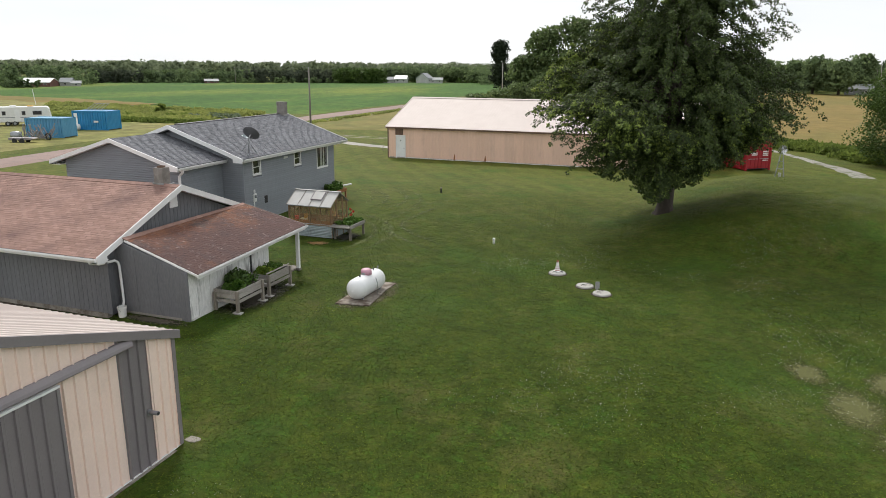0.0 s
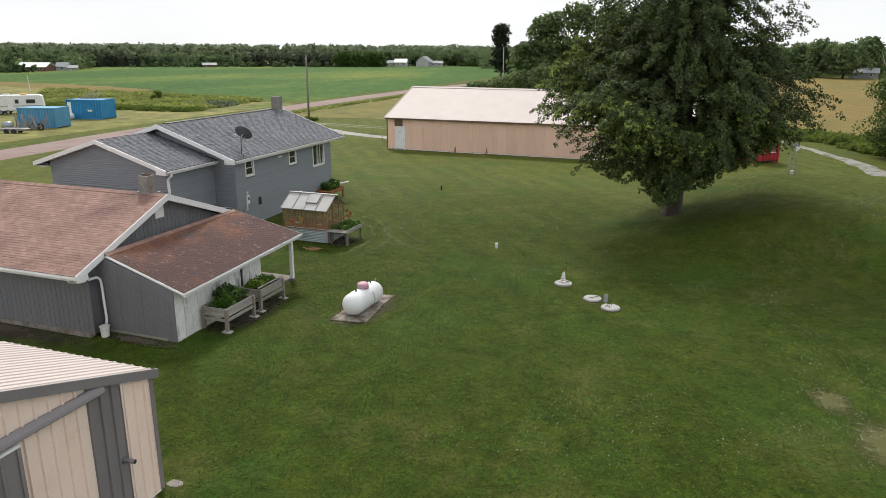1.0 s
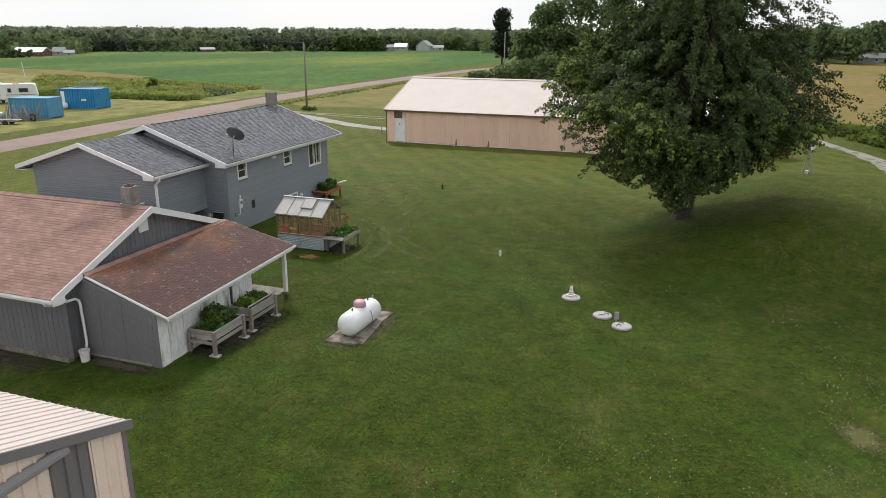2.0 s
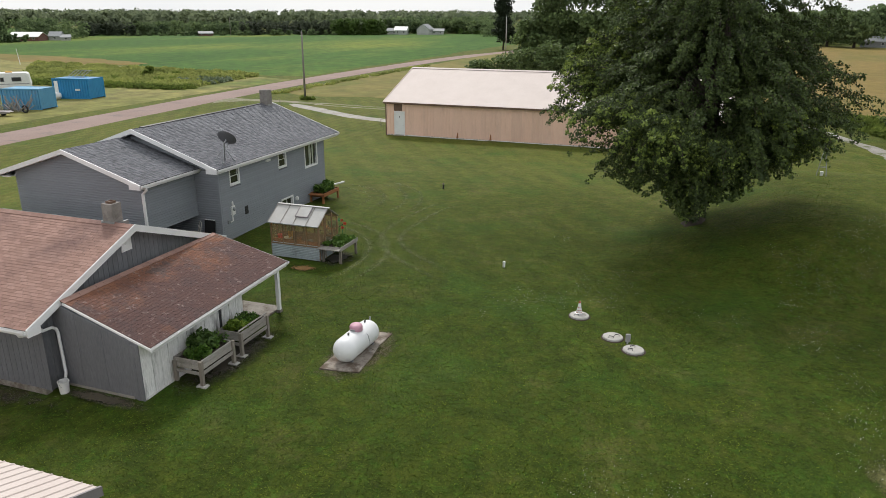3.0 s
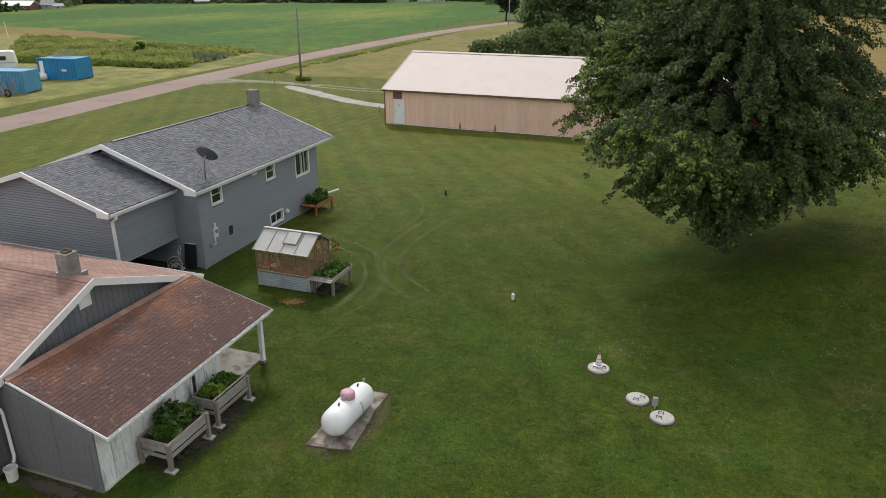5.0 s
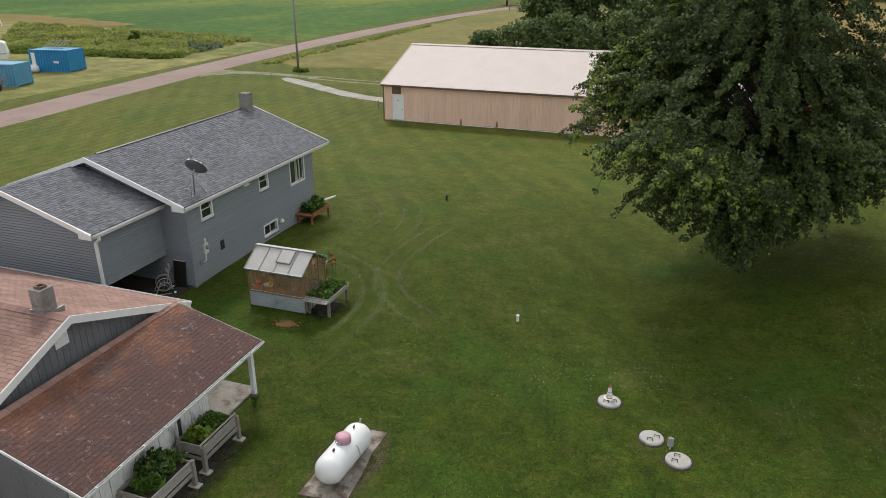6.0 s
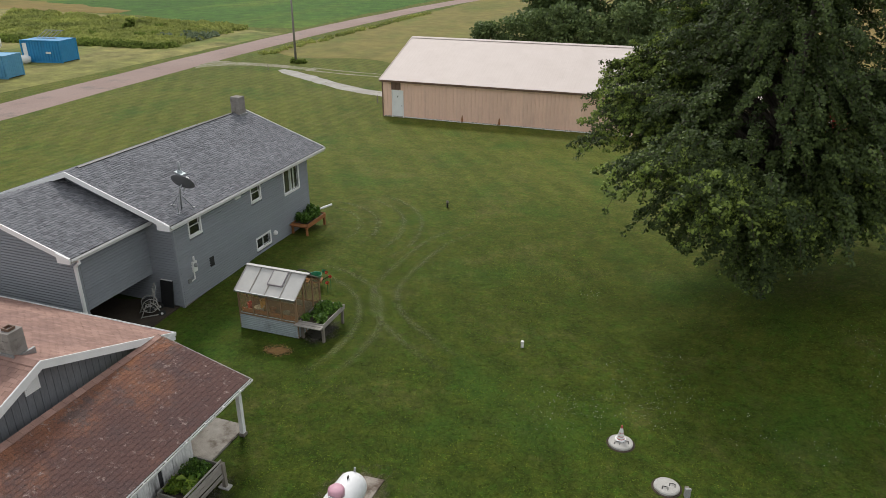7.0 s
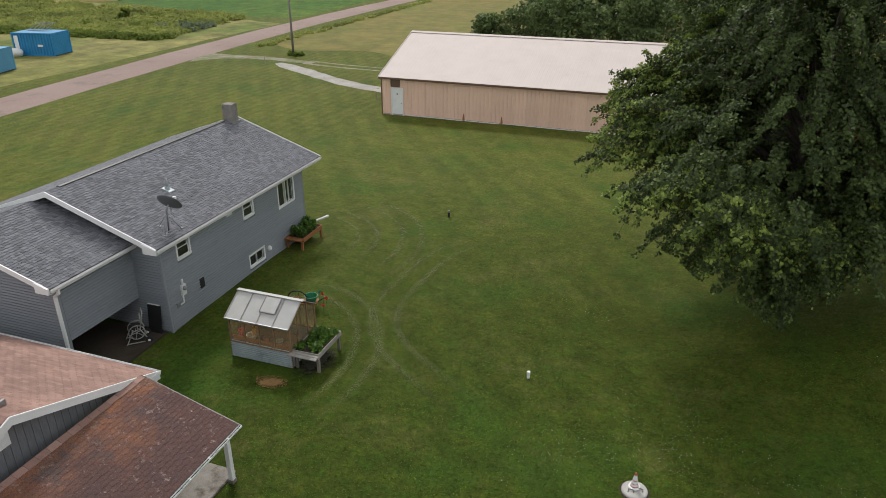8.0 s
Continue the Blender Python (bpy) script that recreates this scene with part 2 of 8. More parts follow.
def lawn_material():
    m, n, l, p = material("mown_lawn")
    big = noise_of(n, l, 0.10, 5.0, 0.6)
    mid = noise_of(n, l, 1.3, 8.0, 0.72, offset=(4, 9, 0))
    fine = noise_of(n, l, 22.0, 6.0, 0.75)
    tc, sep = n.new("ShaderNodeTexCoord"), n.new("ShaderNodeSeparateXYZ")
    l.new(tc.outputs["Object"], sep.inputs["Vector"])

    def span(axis, a, b):
        r = n.new("ShaderNodeMapRange")
        r.interpolation_type = "SMOOTHSTEP"
        r.inputs["From Min"].default_value, r.inputs["From Max"].default_value = a, b
        l.new(sep.outputs[axis], r.inputs["Value"])
        return r.outputs["Result"]

    def calc(op, a, b):
        k = n.new("ShaderNodeMath")
        k.operation, k.use_clamp = op, True
        for i, v in enumerate((a, b)):
            if isinstance(v, float):
                k.inputs[i].default_value = v
            else:
                l.new(v, k.inputs[i])
        return k.outputs[0]

    lush = ramp(n, l, mid, [(0.28, (0.019, 0.034, 0.003)), (0.50, (0.038, 0.057, 0.006)), (0.72, (0.069, 0.084, 0.010))])
    short = ramp(n, l, mid, [(0.28, (0.070, 0.085, 0.011)), (0.50, (0.103, 0.110, 0.018)), (0.72, (0.141, 0.134, 0.031))])
    # the lawn is cut shorter and drier towards the road and the barn
    dry_zone = calc("MAXIMUM", calc("MULTIPLY", span("X", -20.0, -36.0), 1.0), calc("MULTIPLY", span("Y", 22.0, 58.0), 0.85))
    dry_zone = calc("MULTIPLY", dry_zone, ramp(n, l, big, [(0.25, (0.55, 0.55, 0.55)), (0.6, (1, 1, 1))]))
    col = blend(n, l, lush, short, dry_zone)
    dry = noise_of(n, l, 0.30, 7.0, 0.75, offset=(21, 3, 0))
    col = blend(n, l, col, (0.150, 0.128, 0.048), ramp(n, l, dry, [(0.52, (0, 0, 0)), (0.76, (0.60, 0.60, 0.60))]))
    rich = noise_of(n, l, 0.22, 5.0, 0.6, offset=(2, 33, 0))
    col = blend(n, l, col, (0.030, 0.085, 0.010), ramp(n, l, rich, [(0.52, (0, 0, 0)), (0.72, (0.60, 0.60, 0.60))]))
    clover = noise_of(n, l, 3.2, 7.0, 0.8, offset=(5, 1, 7))
    col = blend(n, l, col, (0.046, 0.110, 0.010), ramp(n, l, clover, [(0.50, (0, 0, 0)), (0.66, (0.62, 0.62, 0.62))]))
    # tufts, a hand's width across, over finer blades
    tuft = noise_of(n, l, 6.5, 5.0, 0.7, offset=(8, 2, 5))
    col = blend(n, l, col, ramp(n, l, tuft, [(0.30, (0.66, 0.70, 0.64)), (0.50, (1.02, 1.02, 1.02)), (0.70, (1.38, 1.34, 1.34))]), 1.0, "MULTIPLY")
    tone = ramp(n, l, fine, [(0.30, (0.60, 0.60, 0.60)), (0.50, (0.98, 0.98, 0.98)), (0.70, (1.40, 1.40, 1.34))])
    col = blend(n, l, col, tone, 1.0, "MULTIPLY")

    def stripes(kind, centre, turn, scale, distort, lo, hi, mask):
        mp, wv = n.new("ShaderNodeMapping"), n.new("ShaderNodeTexWave")
        wv.wave_type = kind
        if kind == "RINGS":
            wv.rings_direction = "Z"
        mp.inputs["Location"].default_value, mp.inputs["Rotation"].default_value = centre, (0, 0, radians(turn))
        wv.inputs["Scale"].default_value, wv.inputs["Distortion"].default_value = scale, distort
        wv.inputs["Detail"].default_value, wv.inputs["Detail Scale"].default_value = 2.0, 0.35
        l.new(tc.outputs["Object"], mp.inputs["Vector"])
        l.new(mp.outputs["Vector"], wv.inputs["Vector"])
        t = ramp(n, l, wv.outputs["Fac"], [(0.25, (lo,) * 3), (0.8, (hi,) * 3)])
        return blend(n, l, (1.0, 1.0, 1.0), t, mask)

    patchy = ramp(n, l, noise_of(n, l, 0.16, 3.0, offset=(9, 9, 0)), [(0.40, (0.15, 0.15, 0.15)), (0.62, (1, 1, 1))])
    west = span("X", -26.0, -31.0)
    col = blend(n, l, col, stripes("BANDS", (0, 0, 0), -34, 0.16, 2.0, 0.91, 1.08, patchy), 1.0, "MULTIPLY")
    col = blend(n, l, col, stripes("BANDS", (0, 0, 0), 3, 0.31, 2.2, 0.94, 1.06, west), 1.0, "MULTIPLY")
    l.new(col, p.inputs["Base Color"])
    p.inputs["Roughness"].default_value = 0.85
    p.inputs["Specular IOR Level"].default_value = 0.1
    bump(n, l, p, fine, 0.6, 0.03)
    return m


def field_material(name, a, b, c, row=0.0, turn=0.0, scale=0.02, rough_=1.0):
    m, n, l, p = material(name)
    big = noise_of(n, l, scale, 6.0, 0.6, (1, 0.35, 1))
    mid = noise_of(n, l, 0.4, 6.0, 0.7, offset=(2, 8, 0))
    col = ramp(n, l, big, [(0.3, a), (0.5, b), (0.66, c)])
    col = blend(n, l, col, ramp(n, l, mid, [(0.3, (1 - 0.47 * rough_,) * 3), (0.5, (0.96, 0.96, 0.96)), (0.7, (1 + 0.41 * rough_, 1 + 0.39 * rough_, 1 + 0.30 * rough_))]), 1.0, "MULTIPLY")
    if row:
        tc, mp, wv = n.new("ShaderNodeTexCoord"), n.new("ShaderNodeMapping"), n.new("ShaderNodeTexWave")
        mp.inputs["Rotation"].default_value = (0, 0, radians(turn))
        wv.inputs["Scale"].default_value, wv.inputs["Distortion"].default_value = row, 0.6
        l.new(tc.outputs["Object"], mp.inputs["Vector"])
        l.new(mp.outputs["Vector"], wv.inputs["Vector"])
        col = blend(n, l, col, ramp(n, l, wv.outputs["Fac"], [(0.2, (0.80, 0.80, 0.80)), (0.7, (1.1, 1.1, 1.1))]), 1.0, "MULTIPLY")
    l.new(col, p.inputs["Base Color"])
    p.inputs["Roughness"].default_value = 0.9
    p.inputs["Specular IOR Level"].default_value = 0.15
    bump(n, l, p, mid, 0.5, 0.2)
    return m


def worn_patch(name, colour, centre, radii, seed=0.0):
    """Bare ground that thins out into the grass at a ragged edge."""
    m, n, l, p = material(name)
    geo, mp, ln = n.new("ShaderNodeNewGeometry"), n.new("ShaderNodeMapping"), n.new("ShaderNodeVectorMath")
    mp.vector_type = "POINT"
    mp.inputs["Scale"].default_value = (1 / radii[0], 1 / radii[1], 0)
    mp.inputs["Location"].default_value = (-centre[0] / radii[0], -centre[1] / radii[1], 0)
    l.new(geo.outputs["Position"], mp.inputs["Vector"])
    ln.operation = "LENGTH"
    l.new(mp.outputs["Vector"], ln.inputs[0])
    k = n.new("ShaderNodeMath")
    k.operation = "MULTIPLY_ADD"
    l.new(noise_of(n, l, 3.2, 8.0, 0.75, offset=(seed, seed, 0)), k.inputs[0])
    k.inputs[1].default_value = 1.6
    l.new(ln.outputs["Value"], k.inputs[2])
    hide = ramp(n, l, k.outputs[0], [(0.95, (0, 0, 0)), (1.0, (0.1, 0.1, 0.1))])
    sc = n.new("ShaderNodeMapRange")
    sc.inputs["From Min"].default_value, sc.inputs["From Max"].default_value = 1.15, 1.75
    l.new(k.outputs[0], sc.inputs["Value"])
    fine = noise_of(n, l, 20.0, 5.0, 0.7)
    col = ramp(n, l, fine, [(0.3, tuple(c * 0.65 for c in colour)), (0.7, tuple(c * 1.3 for c in colour))])
    l.new(col, p.inputs["Base Color"])
    p.inputs["Roughness"].default_value = 1.0
    tr, mx = n.new("ShaderNodeBsdfTransparent"), n.new("ShaderNodeMixShader")
    l.new(sc.outputs["Result"], mx.inputs["Fac"])
    l.new(p.outputs["BSDF"], mx.inputs[1])
    l.new(tr.outputs["BSDF"], mx.inputs[2])
    l.new(mx.outputs["Shader"], n["Material Output"].inputs["Surface"])
    n.remove(hide.node)
    return m


def glass_material(name, tint=(0.9, 0.93, 0.93), rough=0.02):
    m, n, l, p = material(name)
    p.inputs["Base Color"].default_value = rgb(tint)
    p.inputs["Roughness"].default_value = rough
    p.inputs["Transmission Weight"].default_value = 1.0
    p.inputs["IOR"].default_value = 1.45
    return m


def shingle_material(name, tones, spots, spot_at, grain=0.35, moss=None, moss_at=(0.5, 0.7), spread=0.18, creep=None):
    """Asphalt shingles: tone by tab, granules, stains and lichen."""
    m, n, l, p = material(name)
    oi, geo, add, fr = n.new("ShaderNodeObjectInfo"), n.new("ShaderNodeNewGeometry"), n.new("ShaderNodeMath"), n.new("ShaderNodeMath")
    add.operation, fr.operation = "ADD", "FRACT"
    l.new(oi.outputs["Random"], add.inputs[0])
    l.new(geo.outputs["Random Per Island"], add.inputs[1])
    l.new(add.outputs[0], fr.inputs[0])
    k = len(tones) - 1
    col = ramp(n, l, fr.outputs[0], [(i / k, t) for i, t in enumerate(tones)])
    big = noise_of(n, l, 0.55, 5.0, 0.65)
    col = blend(n, l, col, ramp(n, l, big, [(0.3, (1 - spread,) * 3), (0.7, (1 + spread,) * 3)]), 1.0, "MULTIPLY")
    if moss:
        q = noise_of(n, l, 0.45 if not creep else 1.3, 8.0, 0.75, offset=(7, 2, 4))
        col = blend(n, l, col, moss, ramp(n, l, q, [(moss_at[0], (0, 0, 0)), (moss_at[1], (0.85, 0.85, 0.85))]))
    if creep:
        # algae that has grown up from the eave, in an uneven front
        sep, rng_ = n.new("ShaderNodeSeparateXYZ"), n.new("ShaderNodeMapRange")
        mix_ = n.new("ShaderNodeMath")
        l.new(n.new("ShaderNodeNewGeometry").outputs["Position"], sep.inputs["Vector"])
        rng_.inputs["From Min"].default_value, rng_.inputs["From Max"].default_value = creep[0]
        l.new(sep.outputs["X"], rng_.inputs["Value"])
        mix_.operation = "MULTIPLY_ADD"
        l.new(rng_.outputs["Result"], mix_.inputs[0])
        mix_.inputs[1].default_value = 0.42
        l.new(noise_of(n, l, 0.9, 6.0, 0.7, offset=(3, 3, 3)), mix_.inputs[2])
        col = blend(n, l, col, creep[1], ramp(n, l, mix_.outputs[0], [(0.50, (0, 0, 0)), (0.86, (0.9, 0.9, 0.9))]))
    if spots:
        s = noise_of(n, l, 5.5, 7.0, 0.75, offset=(1, 6, 9))
        col = blend(n, l, col, spots, ramp(n, l, s, [(spot_at[0], (0, 0, 0)), (spot_at[1], (1, 1, 1))]))
    fine = noise_of(n, l, 140.0 if not creep else 30.0, 4.0, 0.75)
    col = blend(n, l, col, ramp(n, l, fine, [(0.28, (1 - grain,) * 3), (0.72, (1 + grain,) * 3)]), 1.0, "MULTIPLY")
    l.new(col, p.inputs["Base Color"])
    p.inputs["Roughness"].default_value = 0.92
    bump(n, l, p, fine, 0.4, 0.003)
    return m


LAWN = lawn_material()
SOY = field_material("soybean_field", (0.036, 0.094, 0.010), (0.052, 0.120, 0.014), (0.150, 0.190, 0.026), 0.42, 8, 0.020)
HAY = field_material("dry_hay_field", (0.165, 0.130, 0.036), (0.208, 0.150, 0.046), (0.132, 0.130, 0.032), 0, 0, 0.03, 0.45)
VERGE = field_material("rough_mown_verge", (0.145, 0.160, 0.040), (0.225, 0.205, 0.072), (0.105, 0.145, 0.030), 0, 0, 0.06)
MEADOW = field_material("uncut_meadow", (0.110, 0.135, 0.030), (0.190, 0.160, 0.050), (0.130, 0.160, 0.036), 0, 0, 0.07, 0.6)
ROAD = plain("faded_pinkish_asphalt", (0.240, 0.163, 0.140), (0.295, 0.212, 0.185), 0.9, 0, 0.12, 9.0, relief=0.3, dirt=(0.13, 0.115, 0.10), dirt_scale=0.5)
GRAVEL = plain("pale_gravel", (0.29, 0.27, 0.245), (0.42, 0.40, 0.37), 0.95, 0, 0.6, 14.0, relief=0.5, dist=0.02, dirt=(0.12, 0.13, 0.05), dirt_scale=0.8, dirt_at=(0.56, 0.72))
BROKEN_GRAVEL = plain("grassy_grey_gravel", (0.22, 0.205, 0.185), (0.35, 0.335, 0.31), 0.95, 0, 0.6, 14.0, relief=0.5, dist=0.02, dirt=(0.085, 0.105, 0.03), dirt_scale=1.0, dirt_at=(0.50, 0.62))
WORN_GRAVEL = plain("gravel_thinning_into_grass", (0.20, 0.175, 0.125), (0.30, 0.27, 0.215), 0.95, 0, 0.5, 10.0, relief=0.5, dist=0.02, dirt=(0.13, 0.14, 0.045), dirt_scale=0.9, dirt_at=(0.42, 0.62))
CONCRETE = plain("weathered_concrete", (0.20, 0.18, 0.155), (0.33, 0.305, 0.27), 0.9, 0, 2.2, 40.0, relief=0.4, dirt=(0.10, 0.075, 0.055), dirt_scale=2.2, dirt_at=(0.48, 0.66))
LID_CONCRETE = plain("light_cast_concrete", (0.37, 0.355, 0.33), (0.49, 0.475, 0.445), 0.85, 0, 3.0, 60.0, relief=0.25, dirt=(0.25, 0.24, 0.2), dirt_scale=4)
PAD_CONCRETE = plain("stained_brown_concrete", (0.21, 0.18, 0.15), (0.38, 0.34, 0.295), 0.95, 0, 2.6, 40.0, relief=0.5, dirt=(0.10, 0.072, 0.052), dirt_scale=2.6, dirt_at=(0.46, 0.60))
BLOCK = plain("grey_concrete_block", (0.20, 0.18, 0.165), (0.29, 0.27, 0.25), 0.95, 0, 3.0, 45.0, relief=0.5, dirt=(0.11, 0.095, 0.085), dirt_scale=3.0, spread=0.08)
SOIL = plain("dark_bare_soil", (0.035, 0.026, 0.018), (0.06, 0.045, 0.03), 1.0, 0, 2.0, 20.0, relief=0.6, dist=0.02)
SAND = plain("bare_tan_soil", (0.14, 0.095, 0.04), (0.20, 0.14, 0.06), 1.0, 0, 2.5, 18.0, relief=0.5, dist=0.02, dirt=(0.06, 0.075, 0.02), dirt_scale=4.0)
VINYL = plain("blue_grey_vinyl_siding", (0.235, 0.252, 0.280), (0.262, 0.279, 0.305), 0.55, 0, 0.8, 30.0, relief=0.05, spread=0.04, speck=0.05)
WOOD_GREY = plain("dark_grey_painted_plywood", (0.150, 0.153, 0.168), (0.180, 0.184, 0.196), 0.75, 0, 1.0, 30.0, (1, 1, 0.2), 0.15, dirt=(0.13, 0.128, 0.125), dirt_at=(0.6, 0.85), spread=0.05)
WHITEWASH = plain("peeling_whitewashed_boards", (0.74, 0.735, 0.725), (0.83, 0.825, 0.815), 0.8, 0, 1.2, 24.0, (1, 1, 0.25), 0.25, dirt=(0.16, 0.155, 0.15), dirt_scale=1.6, dirt_at=(0.54, 0.70), spread=0.06)
TRIM = plain("white_painted_trim", (0.76, 0.76, 0.76), (0.84, 0.84, 0.84), 0.5, 0, 1.5, 30.0, relief=0.05, dirt=(0.48, 0.46, 0.42), dirt_at=(0.62, 0.85), speck=0.05)
GUTTER_IN = plain("grimy_gutter", (0.05, 0.042, 0.035), (0.11, 0.095, 0.08), 0.9, 0, 3.0, 30.0)
STEEL_CREAM = plain("cream_ribbed_steel", (0.92, 0.730, 0.635), (0.94, 0.765, 0.675), 0.42, 0, 0.9, 25.0, relief=0.03, spread=0.02, dirt=(0.72, 0.59, 0.505), dirt_at=(0.55, 0.9), speck=0.05)
STEEL_GREY = plain("charcoal_steel_trim", (0.225, 0.200, 0.210), (0.248, 0.222, 0.230), 0.42, 0, 1.0, 25.0, relief=0.03, speck=0.05)
STEEL_ROOF = plain("pale_cream_steel_roof", (0.57, 0.490, 0.452), (0.62, 0.540, 0.502), 0.72, 0, 0.7, 25.0, relief=0.03, spread=0.02, dirt=(0.52, 0.455, 0.41), dirt_at=(0.55, 0.85), speck=0.05)
STEEL_PINK = plain("faded_salmon_ribbed_steel", (0.79, 0.535, 0.415), (0.84, 0.580, 0.460), 0.5, 0, 0.25, 12.0, (1, 1, 0.3), 0.04, spread=0.05, dirt=(0.68, 0.46, 0.36), dirt_at=(0.56, 0.8), speck=0.05)
STEEL_BROWN = plain("brown_steel_panel", (0.13, 0.075, 0.05), (0.17, 0.10, 0.07), 0.6, 0, 1.0, 20.0, relief=0.04, speck=0.05)
OLD_WOOD = plain("weathered_grey_timber", (0.24, 0.22, 0.195), (0.40, 0.375, 0.345), 0.9, 0, 1.5, 26.0, (1, 0.25, 1), 0.35, dirt=(0.10, 0.085, 0.07), dirt_scale=2.5, spread=0.12)
POST_WOOD = plain("weathered_tan_timber", (0.20, 0.175, 0.145), (0.29, 0.26, 0.22), 0.9, 0, 2.0, 26.0, (1, 1, 0.2), 0.3, spread=0.1)
CEDAR = plain("orange_stained_cedar", (0.27, 0.105, 0.035), (0.36, 0.150, 0.055), 0.7, 0, 1.5, 26.0, (1, 0.25, 1), 0.25, spread=0.12)
FRAME_WOOD = plain("brown_greenhouse_timber", (0.19, 0.115, 0.06), (0.28, 0.18, 0.10), 0.8, 0, 2.0, 26.0, (1, 1, 0.25), 0.25, spread=0.12)
GALV = plain("dull_galvanised_sheet", (0.31, 0.36, 0.385), (0.47, 0.53, 0.555), 0.5, 0.35, 1.5, 30.0, relief=0.05, dirt=(0.16, 0.17, 0.16), dirt_at=(0.55, 0.8))
METAL = plain("grey_metal", (0.26, 0.27, 0.28), (0.36, 0.37, 0.38), 0.4, 0.6, 3.0, 40.0, relief=0.05, speck=0.05)
DISH_GREY = plain("dark_grey_dish_paint", (0.085, 0.088, 0.095), (0.105, 0.108, 0.115), 0.5, 0, 3.0, 40.0, relief=0.03, speck=0.05)
CHROME = plain("bright_metal_tube", (0.55, 0.55, 0.56), (0.66, 0.66, 0.67), 0.25, 0.9, 3.0, 40.0, relief=0.02, speck=0.05)
CREAM_TUBE = plain("cream_painted_tube", (0.34, 0.33, 0.30), (0.42, 0.41, 0.38), 0.45, 0, 3.0, 40.0, relief=0.03, speck=0.05)
BLACK = plain("black_plastic", (0.012, 0.012, 0.013), (0.025, 0.025, 0.026), 0.5, 0, 3.0, 40.0, relief=0.05)
# near-black backing: the shade of deep, unlit places put into the colour
DARK = plain("shade_dark_boards", (0.03, 0.03, 0.032), (0.05, 0.05, 0.05), 0.9, 0, 2.0, 20.0)
TANK = plain("white_enamel", (0.74, 0.75, 0.76), (0.80, 0.80, 0.80), 0.38, 0, 1.2, 40.0, relief=0.02, dirt=(0.66, 0.66, 0.64), dirt_at=(0.6, 0.9), speck=0.05)
PINK = plain("faded_pink_plastic", (0.50, 0.26, 0.33), (0.58, 0.32, 0.39), 0.5, 0, 3.0, 40.0, relief=0.03, speck=0.05)
WHITE = plain("white_plastic", (0.70, 0.70, 0.69), (0.78, 0.78, 0.77), 0.45, 0, 3.0, 40.0, relief=0.03, speck=0.05)
BLUE = plain("blue_container_paint", (0.014, 0.200, 0.430), (0.024, 0.250, 0.500), 0.5, 0, 0.8, 20.0, relief=0.05, dirt=(0.10, 0.20, 0.30), dirt_at=(0.58, 0.8), speck=0.05)
BLUE_PALE = plain("faded_blue_container_paint", (0.075, 0.270, 0.450), (0.110, 0.330, 0.520), 0.55, 0, 0.8, 20.0, relief=0.05, dirt=(0.22, 0.26, 0.28), dirt_at=(0.56, 0.8), speck=0.05)
RED = plain("red_container_paint", (0.30, 0.010, 0.018), (0.38, 0.016, 0.026), 0.5, 0, 0.8, 20.0, relief=0.05, speck=0.05)
BARK = plain("furrowed_bark", (0.045, 0.036, 0.029), (0.085, 0.068, 0.055), 0.95, 0, 2.5, 16.0, (1, 1, 0.22), 0.9, 0.03)
PALE_BARK = plain("pale_dead_bark", (0.34, 0.31, 0.29), (0.42, 0.39, 0.36), 0.95, 0, 2.0, 10.0)
POLE_WOOD = plain("grey_utility_pole_wood", (0.19, 0.175, 0.155), (0.26, 0.24, 0.215), 0.95, 0, 1.0, 14.0, (1, 1, 0.1), 0.3)
RUBBER = plain("black_rubber", (0.015, 0.015, 0.015), (0.03, 0.03, 0.03), 0.8, 0, 3.0, 40.0)
PIPE_GREY = plain("grey_conduit", (0.27, 0.27, 0.26), (0.36, 0.36, 0.35), 0.6, 0, 3.0, 40.0)
GREEN_PLASTIC = plain("green_plastic", (0.01, 0.16, 0.07), (0.02, 0.22, 0.10), 0.45, 0, 3.0, 40.0)
RED_PLASTIC = plain("red_plastic", (0.50, 0.02, 0.012), (0.60, 0.03, 0.02), 0.45, 0, 3.0, 40.0)
YELLOW_PLASTIC = plain("yellow_plastic", (0.55, 0.30, 0.03), (0.62, 0.36, 0.05), 0.45, 0, 3.0, 40.0)
ORANGE_BAND = plain("faded_red_cone_band", (0.42, 0.075, 0.055), (0.48, 0.10, 0.075), 0.6, 0, 3.0, 40.0)
FAR_WALL = plain("far_white_siding", (0.42, 0.42, 0.41), (0.50, 0.50, 0.49), 0.7, 0, 0.5, 8.0)
FAR_RED = plain("far_red_siding", (0.15, 0.070, 0.060), (0.18, 0.085, 0.072), 0.8, 0, 0.5, 8.0)
FAR_ROOF = plain("far_grey_roof", (0.24, 0.25, 0.26), (0.30, 0.31, 0.32), 0.7, 0, 0.5, 8.0)
GLASS = glass_material("window_glass")
POLY, _n, _l, _p = material("milky_polycarbonate")
_p.inputs["Base Color"].default_value = (0.48, 0.40, 0.28, 1)
_p.inputs["Roughness"].default_value = 0.28
_tr, _mx = _n.new("ShaderNodeBsdfTransparent"), _n.new("ShaderNodeMixShader")
_tr.inputs["Color"].default_value = (1.0, 0.93, 0.80, 1)
_mx.inputs["Fac"].default_value = 0.84
_l.new(_p.outputs["BSDF"], _mx.inputs[1])
_l.new(_tr.outputs["BSDF"], _mx.inputs[2])
_l.new(_mx.outputs["Shader"], _n["Material Output"].inputs["Surface"])
